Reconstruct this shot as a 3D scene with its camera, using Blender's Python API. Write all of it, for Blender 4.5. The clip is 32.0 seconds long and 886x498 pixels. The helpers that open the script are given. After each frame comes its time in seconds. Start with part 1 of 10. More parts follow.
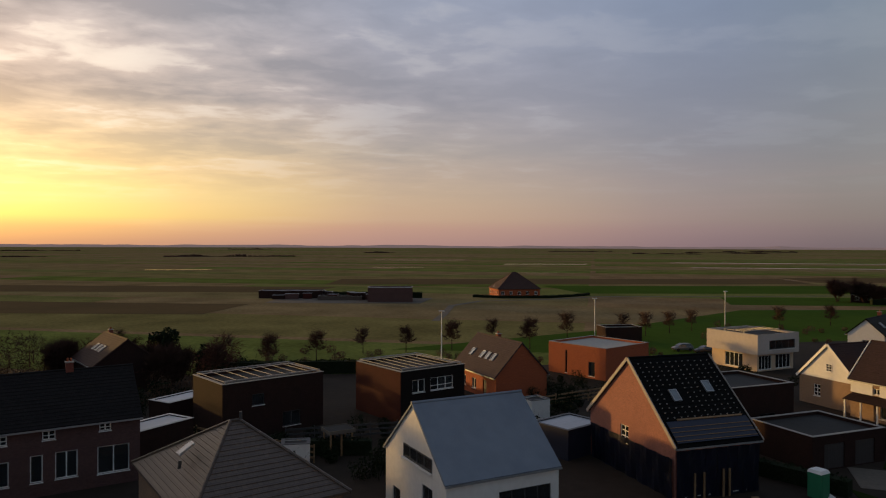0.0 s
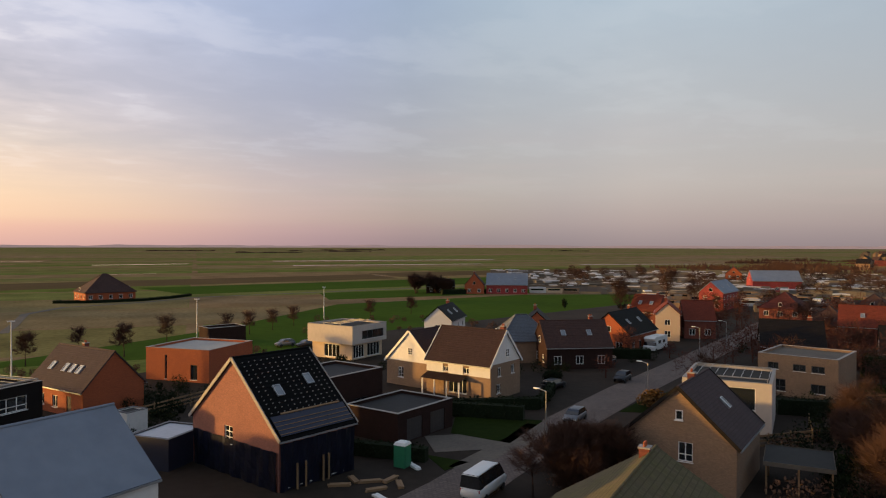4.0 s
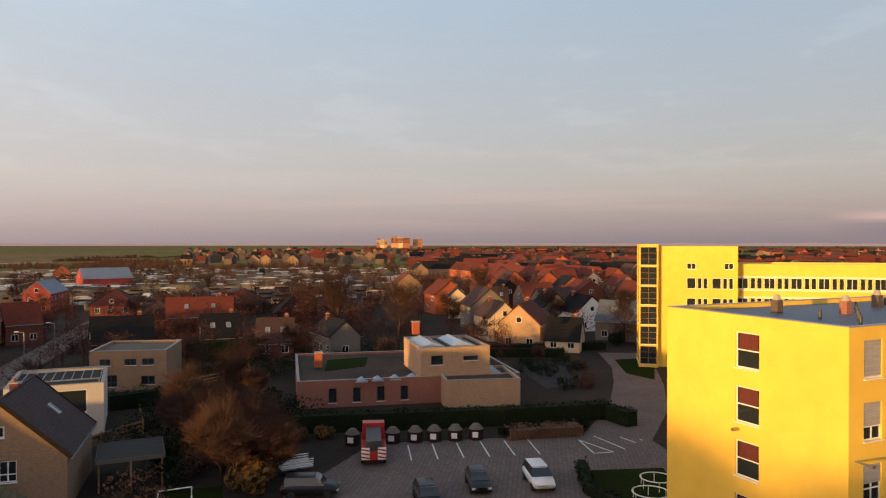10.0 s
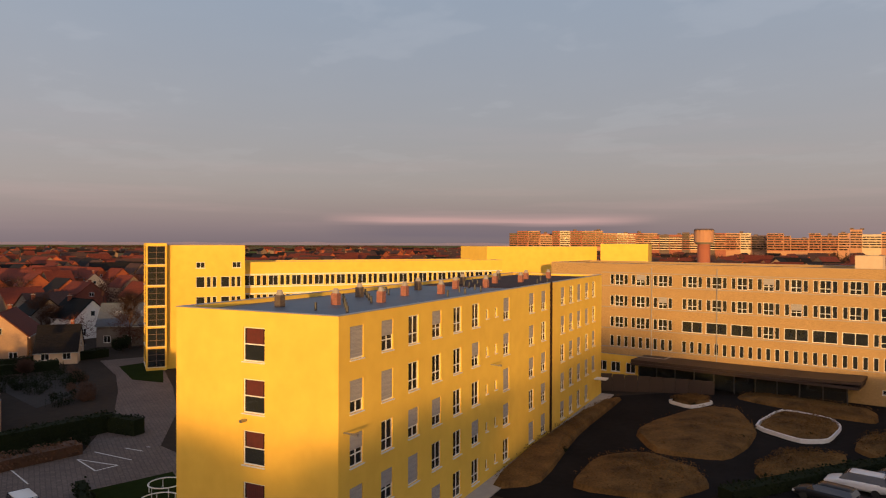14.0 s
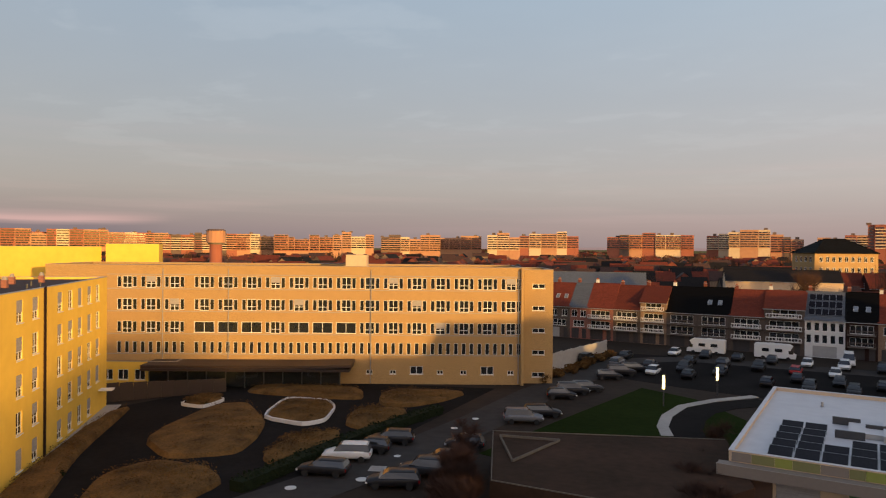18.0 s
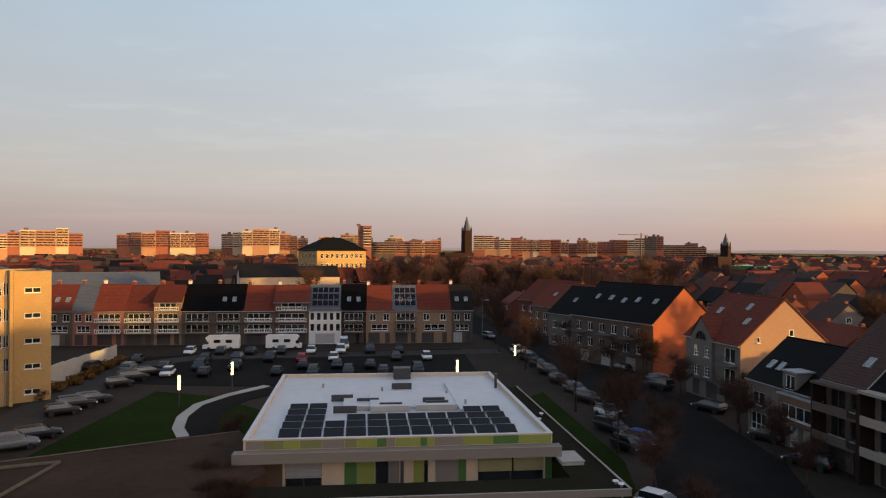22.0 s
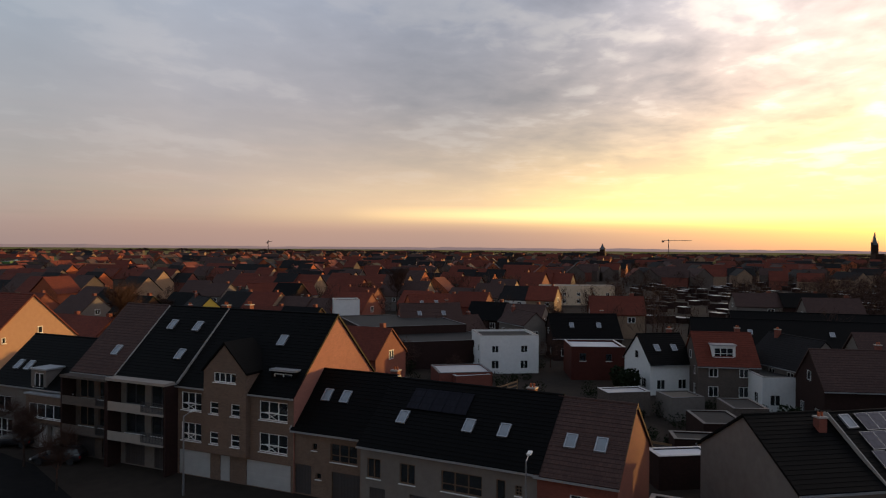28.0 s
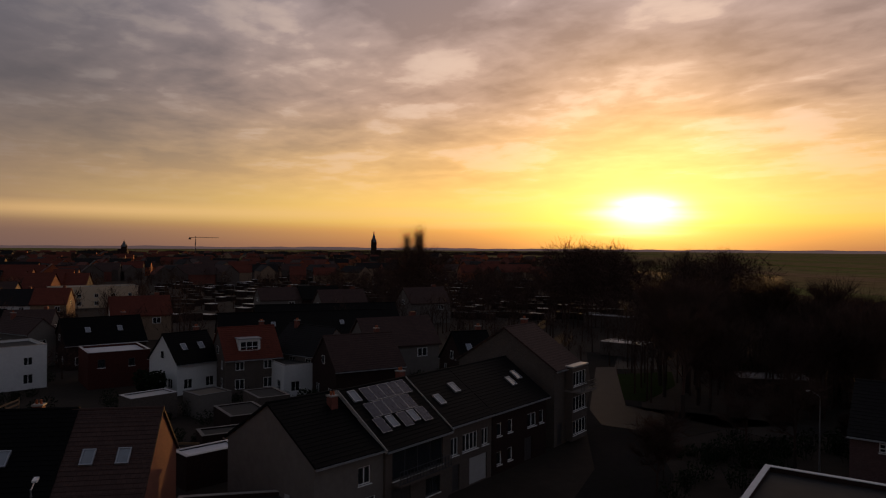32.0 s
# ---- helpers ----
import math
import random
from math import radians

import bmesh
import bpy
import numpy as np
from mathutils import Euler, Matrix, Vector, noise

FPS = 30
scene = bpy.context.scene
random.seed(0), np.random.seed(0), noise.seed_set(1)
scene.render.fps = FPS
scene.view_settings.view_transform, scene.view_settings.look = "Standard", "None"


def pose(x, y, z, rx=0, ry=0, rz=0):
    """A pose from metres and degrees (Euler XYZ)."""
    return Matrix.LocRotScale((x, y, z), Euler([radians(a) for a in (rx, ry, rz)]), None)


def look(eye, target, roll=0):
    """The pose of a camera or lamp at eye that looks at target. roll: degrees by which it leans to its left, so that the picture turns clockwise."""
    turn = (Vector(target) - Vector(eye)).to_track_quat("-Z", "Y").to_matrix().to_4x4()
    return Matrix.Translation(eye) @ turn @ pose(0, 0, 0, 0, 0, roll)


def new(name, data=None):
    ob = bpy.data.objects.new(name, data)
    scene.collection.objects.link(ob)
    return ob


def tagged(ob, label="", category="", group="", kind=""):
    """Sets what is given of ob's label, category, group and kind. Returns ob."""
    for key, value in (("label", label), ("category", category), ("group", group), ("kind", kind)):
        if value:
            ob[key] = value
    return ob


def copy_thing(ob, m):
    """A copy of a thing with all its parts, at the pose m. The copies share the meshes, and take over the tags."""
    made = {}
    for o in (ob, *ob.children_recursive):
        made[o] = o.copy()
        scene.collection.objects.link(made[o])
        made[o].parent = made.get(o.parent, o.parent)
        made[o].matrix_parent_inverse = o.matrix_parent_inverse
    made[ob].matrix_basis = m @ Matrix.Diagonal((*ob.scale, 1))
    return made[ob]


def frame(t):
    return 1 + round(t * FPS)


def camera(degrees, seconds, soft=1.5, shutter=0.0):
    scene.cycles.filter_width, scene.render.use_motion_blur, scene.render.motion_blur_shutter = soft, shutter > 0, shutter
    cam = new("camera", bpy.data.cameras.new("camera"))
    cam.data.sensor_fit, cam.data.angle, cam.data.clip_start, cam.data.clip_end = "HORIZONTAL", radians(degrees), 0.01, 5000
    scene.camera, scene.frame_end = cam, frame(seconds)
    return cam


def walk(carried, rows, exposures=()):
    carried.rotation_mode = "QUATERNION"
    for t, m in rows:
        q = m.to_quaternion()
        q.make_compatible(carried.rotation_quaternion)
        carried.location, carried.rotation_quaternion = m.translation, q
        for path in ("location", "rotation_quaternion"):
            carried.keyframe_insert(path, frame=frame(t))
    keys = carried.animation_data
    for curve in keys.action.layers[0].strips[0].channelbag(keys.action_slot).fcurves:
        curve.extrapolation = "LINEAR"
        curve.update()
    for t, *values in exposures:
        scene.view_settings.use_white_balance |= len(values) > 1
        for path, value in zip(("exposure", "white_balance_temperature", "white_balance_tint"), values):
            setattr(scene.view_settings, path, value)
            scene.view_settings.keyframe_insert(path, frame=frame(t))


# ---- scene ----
# Turning on the spot, 20.5 m above the ground.
EYE_Z = 20.5
SUN_YAW, SUN_ELEV = 54.7, 2.6
cam = camera(64.2, 32.0, soft=1.1, shutter=0.15)
PATH = [
    (0.0, 0.00, -0.34, -0.21), (0.5, -3.92, -0.34, -0.18), (1.0, -7.85, -0.34, -0.15), (1.5, -11.79, -0.34, -0.13), (2.0, -15.71, -0.34, -0.12), (2.5, -19.36, -0.34, -0.12),
    (3.0, -23.32, -0.35, -0.12), (3.5, -27.33, -0.35, -0.12), (5.5, -43.70, -0.37, -0.09), (6.0, -47.87, -0.36, -0.09), (6.5, -52.03, -0.36, -0.08), (7.0, -56.17, -0.38, -0.07),
    (7.5, -60.32, -0.40, -0.07), (8.0, -64.49, -0.42, -0.05), (8.5, -68.69, -0.45, -0.04), (9.0, -72.90, -0.49, -0.03), (9.5, -77.31, -0.51, -0.03), (10.0, -82.08, -0.53, -0.03),
    (10.5, -86.87, -0.54, -0.04), (11.0, -91.66, -0.55, -0.07), (11.5, -96.42, -0.55, -0.10), (12.0, -101.23, -0.56, -0.14), (12.5, -106.04, -0.56, -0.18), (13.0, -110.85, -0.56, -0.20),
    (13.5, -115.64, -0.54, -0.22), (14.0, -120.41, -0.53, -0.21), (14.5, -125.20, -0.52, -0.19), (16.5, -144.18, -0.42, -0.48), (17.0, -148.94, -0.37, -0.49), (17.5, -153.70, -0.33, -0.48),
    (18.0, -158.51, -0.28, -0.48), (18.5, -163.28, -0.24, -0.48), (19.0, -168.06, -0.22, -0.48), (19.5, -172.81, -0.19, -0.47), (20.0, -177.54, -0.17, -0.47), (20.5, -182.30, -0.16, -0.46),
    (21.0, -187.08, -0.15, -0.45), (21.5, -191.74, -0.14, -0.44), (22.0, -196.40, -0.13, -0.42), (22.5, -201.05, -0.12, -0.41), (23.0, -205.74, -0.12, -0.41), (23.5, -210.43, -0.15, -0.42),
    (24.0, -215.11, -0.16, -0.42), (24.5, -219.78, -0.16, -0.41), (25.0, -224.46, -0.17, -0.40), (25.5, -229.16, -0.17, -0.40), (27.5, -247.79, -0.18, -0.43), (28.0, -252.37, -0.18, -0.45),
    (28.5, -256.99, -0.18, -0.46), (29.0, -261.59, -0.17, -0.46), (29.5, -266.18, -0.16, -0.45), (30.0, -270.80, -0.15, -0.44), (30.5, -275.41, -0.13, -0.43), (31.0, -280.06, -0.13, -0.43),
    (31.5, -284.74, -0.14, -0.42), (32.0, -289.40, -0.14, -0.40),
]
EXPOSURES = [(0.0, -0.72, 6350, 11), (1.5, -0.35, 6500, 12), (3.0, -0.05, 6500, 12), (6.0, 0.3, 6500, 12), (9.0, 0.45, 6500, 12), (11.0, 0.12, 6500, 15), (13.0, -0.15, 6500, 19),
             (16.5, 0.02, 6500, 15), (19.0, 0.2, 6500, 12), (23.0, 0.38, 6500, 11), (25.5, 0.4, 6500, 11), (28.0, -0.1, 6500, 13), (30.0, -0.82, 6500, 18), (32.0, -1.62, 6900, 25)]
walk(cam, [(t, pose(0, 0, EYE_Z, 90 + p, r, yaw)) for t, yaw, p, r in PATH], EXPOSURES)

# ---- sky and sun ----
world = bpy.data.worlds.new("evening_sky")
scene.world = world
world.use_nodes = True
wn, wl = world.node_tree.nodes, world.node_tree.links
wn.clear()


def wmath(op, a, b=None, clamp=False):
    n = wn.new("ShaderNodeMath")
    n.operation, n.use_clamp = op, clamp
    for i, s in enumerate((a, b)):
        if s is None:
            continue
        if isinstance(s, (int, float)):
            n.inputs[i].default_value = s
        else:
            wl.new(s, n.inputs[i])
    return n.outputs[0]


def wramp(fac, stops):
    n = wn.new("ShaderNodeValToRGB")
    el = n.color_ramp.elements
    while len(el) < len(stops):
        el.new(0.5)
    for e, (p, c) in zip(el, stops):
        e.position, e.color = p, (*c, 1)
    wl.new(fac, n.inputs[0])
    return n.outputs[0]


def wmix(fac, a, b, blend="MIX"):
    n = wn.new("ShaderNodeMix")
    n.data_type, n.blend_type = "RGBA", blend
    for i, s in ((0, fac), (6, a), (7, b)):
        if isinstance(s, (int, float)):
            n.inputs[i].default_value = s
        elif isinstance(s, tuple):
            n.inputs[i].default_value = (*s, 1)
        else:
            wl.new(s, n.inputs[i])
    return n.outputs[2]


sa, se_ = radians(SUN_YAW), radians(SUN_ELEV)
SUN = Vector((-math.sin(sa) * math.cos(se_), math.cos(sa) * math.cos(se_), math.sin(se_)))
nishita = wn.new("ShaderNodeTexSky")
nishita.sky_type, nishita.sun_disc = "NISHITA", False
nishita.sun_elevation, nishita.sun_rotation = se_, -sa
nishita.air_density, nishita.dust_density = 1.0, 2.0
tc = wn.new("ShaderNodeTexCoord")
sep = wn.new("ShaderNodeSeparateXYZ")
wl.new(tc.outputs["Generated"], sep.inputs[0])
up = sep.outputs[2]
elev = wmath("MAXIMUM", up, 0.0)
dot = wn.new("ShaderNodeVectorMath")
dot.operation = "DOT_PRODUCT"
wl.new(tc.outputs["Generated"], dot.inputs[0])
dot.inputs[1].default_value = SUN
near = wmath("ADD", wmath("MULTIPLY", dot.outputs["Value"], 0.5), 0.5)
# cloud sheet seen in perspective
flat = wn.new("ShaderNodeCombineXYZ")
den = wmath("ADD", elev, 0.075)
wl.new(wmath("DIVIDE", sep.outputs[0], den), flat.inputs[0])
wl.new(wmath("DIVIDE", sep.outputs[1], den), flat.inputs[1])


def cloud(scale, detail, rough, shift, stretch=1.0):
    m = wn.new("ShaderNodeMapping")
    m.inputs["Location"].default_value = shift
    m.inputs["Rotation"].default_value = (0, 0, radians(-20))
    m.inputs["Scale"].default_value = (scale, scale * stretch, scale)
    wl.new(flat.outputs[0], m.inputs[0])
    n = wn.new("ShaderNodeTexNoise")
    n.inputs["Scale"].default_value = 1.0
    n.inputs["Detail"].default_value = detail
    n.inputs["Roughness"].default_value = rough
    n.inputs["Distortion"].default_value = 0.4
    wl.new(m.outputs[0], n.inputs[0])
    return n.outputs[0]


flatdir = wn.new("ShaderNodeCombineXYZ")
wl.new(sep.outputs[0], flatdir.inputs[0])
wl.new(sep.outputs[1], flatdir.inputs[1])
nrm = wn.new("ShaderNodeVectorMath")
nrm.operation = "NORMALIZE"
wl.new(flatdir.outputs[0], nrm.inputs[0])
azd = wn.new("ShaderNodeVectorMath")
azd.operation = "DOT_PRODUCT"
wl.new(nrm.outputs[0], azd.inputs[0])
azd.inputs[1].default_value = (SUN.x, SUN.y, 0)
side = wmath("ADD", wmath("MULTIPLY", azd.outputs["Value"], 0.5), 0.5)
lat = wn.new("ShaderNodeVectorMath")
lat.operation = "DOT_PRODUCT"
wl.new(nrm.outputs[0], lat.inputs[0])
lat.inputs[1].default_value = (-SUN.y, SUN.x, 0)
left = wramp(wmath("ADD", wmath("MULTIPLY", lat.outputs["Value"], 0.5), 0.5), [(0.55, (0, 0, 0)), (0.85, (1, 1, 1))])
# dimmed overhead, out of view, to hold down the sky's light on the ground
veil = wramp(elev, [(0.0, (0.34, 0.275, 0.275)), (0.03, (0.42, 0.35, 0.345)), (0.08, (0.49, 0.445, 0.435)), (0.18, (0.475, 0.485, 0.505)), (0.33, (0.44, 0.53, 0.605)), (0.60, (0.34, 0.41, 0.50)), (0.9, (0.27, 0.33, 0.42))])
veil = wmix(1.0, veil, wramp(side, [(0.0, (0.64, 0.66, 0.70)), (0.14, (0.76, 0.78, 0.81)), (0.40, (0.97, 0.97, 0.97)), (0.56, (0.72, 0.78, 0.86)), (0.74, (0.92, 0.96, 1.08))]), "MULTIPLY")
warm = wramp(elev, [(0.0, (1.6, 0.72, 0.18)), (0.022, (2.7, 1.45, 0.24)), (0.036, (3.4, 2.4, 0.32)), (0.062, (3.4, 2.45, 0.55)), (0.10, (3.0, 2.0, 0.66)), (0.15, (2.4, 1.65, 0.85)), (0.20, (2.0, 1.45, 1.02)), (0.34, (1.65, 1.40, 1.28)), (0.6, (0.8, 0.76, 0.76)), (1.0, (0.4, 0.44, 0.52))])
glow = wramp(side, [(0.45, (0, 0, 0)), (0.66, (0.05,) * 3), (0.82, (0.19,) * 3), (0.91, (0.50,) * 3), (0.97, (0.86,) * 3), (1.0, (1, 1, 1))])
glow_v = wmath("MULTIPLY", glow, 1.0)
low = wramp(elev, [(0.02, (1, 1, 1)), (0.13, (0, 0, 0))])
rosy = wramp(side, [(0.50, (0, 0, 0)), (0.68, (0.32,) * 3), (0.84, (0.62,) * 3), (1.0, (0.3,) * 3)])
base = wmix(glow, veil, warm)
base = wmix(wmath("MULTIPLY", wmath("MULTIPLY", low, rosy), wmath("SUBTRACT", 1.0, wmath("MULTIPLY", left, 0.6))), base, (0.98, 0.56, 0.44))
# long thin streaks low down
strm = wn.new("ShaderNodeMapping")
strm.inputs["Scale"].default_value = (2.2, 2.2, 42)
wl.new(tc.outputs["Generated"], strm.inputs[0])
strn = wn.new("ShaderNodeTexNoise")
strn.inputs["Scale"].default_value, strn.inputs["Detail"].default_value = 1.0, 4
wl.new(strm.outputs[0], strn.inputs[0])
streak = wramp(strn.outputs[0], [(0.50, (0, 0, 0)), (0.66, (1, 1, 1))])
streaks = wmath("MULTIPLY", streak, wramp(elev, [(0.012, (0, 0, 0)), (0.035, (1, 1, 1)), (0.10, (0.55,) * 3), (0.2, (0, 0, 0))]))
base = wmix(wmath("MULTIPLY", streaks, wmath("ADD", 0.16, wmath("MULTIPLY", glow_v, 0.3))), base, wmix(glow, (0.62, 0.43, 0.43), (2.6, 1.9, 0.8)))
# cloud bank, darker towards the sun and ragged at its lit edges
d1, d2 = cloud(0.95, 5, 0.46, (3.1, 1.7, 0), 1.3), cloud(2.6, 5, 0.50, (7.3, 2.2, 0), 1.2)
d3 = cloud(6.5, 5, 0.55, (1.3, 5.2, 0), 1.1)
dens = wmath("ADD", wmath("ADD", wmath("MULTIPLY", d1, 0.58), wmath("MULTIPLY", d2, 0.27)), wmath("MULTIPLY", d3, 0.15))
big = wramp(dens, [(0.40, (0, 0, 0)), (0.58, (1, 1, 1))])
edge = wramp(dens, [(0.35, (1, 1, 1)), (0.43, (0.6,) * 3), (0.47, (0, 0, 0))])
high = wramp(elev, [(0.05, (0, 0, 0)), (0.12, (0.6,) * 3), (0.20, (1, 1, 1))])
contrast = wmath("MULTIPLY", wramp(side, [(0.0, (0.12,) * 3), (0.5, (0.13,) * 3), (0.75, (0.40,) * 3), (0.88, (0.74,) * 3), (1.0, (0.80,) * 3)]), high)
dark = wmix(1.0, base, wramp(side, [(0.0, (0.78, 0.79, 0.84)), (0.7, (0.62, 0.62, 0.66)), (0.9, (0.42, 0.41, 0.44)), (1.0, (0.36, 0.33, 0.34))]), "MULTIPLY")
dark = wmix(wramp(side, [(0.55, (0, 0, 0)), (0.70, (0.5,) * 3), (0.90, (0.6,) * 3), (0.98, (0.1,) * 3)]), dark, (0.295, 0.335, 0.405))
base = wmix(wmath("MULTIPLY", big, contrast), base, dark)
base = wmix(wmath("MULTIPLY", wmath("MULTIPLY", edge, contrast), 0.9), base, wmix(glow, (0.60, 0.63, 0.66), (2.3, 1.9, 1.45)))
# bright slit under the bank and dusky haze beneath it, away from the fields
slit = wmath("MULTIPLY", wramp(elev, [(0.030, (0, 0, 0)), (0.042, (1, 1, 1)), (0.047, (1, 1, 1)), (0.058, (0, 0, 0))]), wmath("MULTIPLY", wramp(side, [(0.74, (0, 0, 0)), (0.88, (0.65,) * 3), (1.0, (0.9,) * 3)]), left))
base = wmix(slit, base, (2.3, 1.65, 0.72))
dusk = wmath("MULTIPLY", wramp(elev, [(0.018, (1, 1, 1)), (0.044, (0, 0, 0))]), wmath("MULTIPLY", left, wramp(side, [(0.3, (0.3,) * 3), (0.8, (0.85,) * 3), (1.0, (0.3,) * 3)])))
base = wmix(dusk, base, (0.47, 0.345, 0.30))
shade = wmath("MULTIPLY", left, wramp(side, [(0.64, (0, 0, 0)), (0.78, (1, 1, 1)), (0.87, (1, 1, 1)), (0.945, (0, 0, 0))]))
base = wmix(wmath("MULTIPLY", shade, wmath("MULTIPLY", high, 0.9)), base, wmix(1.0, base, (0.50, 0.55, 0.61), "MULTIPLY"))
# bluer towards the fields, warmer over the town
span = wramp(side, [(0.50, (0, 0, 0)), (0.62, (1, 1, 1)), (0.84, (0.6,) * 3), (0.94, (0, 0, 0))])
base = wmix(wmath("MULTIPLY", span, wmath("SUBTRACT", 1.0, left)), base, wmix(1.0, base, (0.90, 0.91, 1.03), "MULTIPLY"))
base = wmix(wmath("MULTIPLY", span, left), base, wmix(1.0, base, (1.03, 0.96, 0.92), "MULTIPLY"))
# a lit pink bank over the far coast, with slate blue under it
bank_az = wn.new("ShaderNodeVectorMath")
bank_az.operation = "DOT_PRODUCT"
wl.new(nrm.outputs[0], bank_az.inputs[0])
bank_az.inputs[1].default_value = (math.sin(radians(124)), math.cos(radians(124)), 0)
bank_w = wramp(bank_az.outputs["Value"], [(0.972, (0, 0, 0)), (0.992, (1, 1, 1))])
bank_e = wmath("ADD", up, wmath("MULTIPLY", wmath("SUBTRACT", strn.outputs[0], 0.5), 0.022))
bank_h = wramp(bank_e, [(0.026, (0, 0, 0)), (0.031, (1, 1, 1)), (0.036, (0.8,) * 3), (0.041, (0, 0, 0))])
under = wramp(bank_e, [(0.004, (0, 0, 0)), (0.012, (1, 1, 1)), (0.024, (1, 1, 1)), (0.029, (0, 0, 0))])
base = wmix(wmath("MULTIPLY", wmath("MULTIPLY", bank_w, under), 0.6), base, (0.17, 0.155, 0.19))
base = wmix(wmath("MULTIPLY", wmath("MULTIPLY", bank_w, bank_h), 0.75), base, (0.66, 0.42, 0.40))
# light that spreads round the sun behind thin cloud
halo = wmath("POWER", wmath("MAXIMUM", dot.outputs["Value"], 0.0), 90.0)
sx_ = wmath("DIVIDE", lat.outputs["Value"], 0.048)
sy_ = wmath("DIVIDE", wmath("SUBTRACT", up, 0.050), 0.021)
rad2 = wmath("ADD", wmath("MULTIPLY", sx_, sx_), wmath("MULTIPLY", sy_, sy_))
rad2 = wmath("MULTIPLY", rad2, wmath("ADD", -0.25, wmath("MULTIPLY", strn.outputs[0], 2.8)))
core = wmath("MULTIPLY", wmath("POWER", 2.718, wmath("MULTIPLY", rad2, -1.0)), wmath("GREATER_THAN", dot.outputs["Value"], 0.0))
ragged = wmath("ADD", 0.55, wmath("MULTIPLY", streak, 0.9))
add1 = wmix(wmath("MULTIPLY", halo, 0.9), (0, 0, 0), (2.0, 1.35, 0.25))
add2 = wmix(wmath("MULTIPLY", core, ragged, True), (0, 0, 0), (14.0, 11.6, 7.0))
base = wmix(1.0, base, add1, "ADD")
base = wmix(1.0, base, add2, "ADD")
bg_sky, bg_cloud, addsh, wout = wn.new("ShaderNodeBackground"), wn.new("ShaderNodeBackground"), wn.new("ShaderNodeAddShader"), wn.new("ShaderNodeOutputWorld")
wl.new(nishita.outputs[0], bg_sky.inputs[0])
bg_sky.inputs[1].default_value = 0.05
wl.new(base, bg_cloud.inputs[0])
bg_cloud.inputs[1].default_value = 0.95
wl.new(bg_sky.outputs[0], addsh.inputs[0])
wl.new(bg_cloud.outputs[0], addsh.inputs[1])
wl.new(addsh.outputs[0], wout.inputs[0])
sun_data = bpy.data.lights.new("sun", "SUN")
sun_data.energy, sun_data.angle, sun_data.color = 5.0, radians(0.8), (1.0, 0.57, 0.16)
sun_ob = new("sun", sun_data)
sun_ob.matrix_world = look(SUN * 100, (0, 0, 0))

# ---- materials ----
MATS = {}


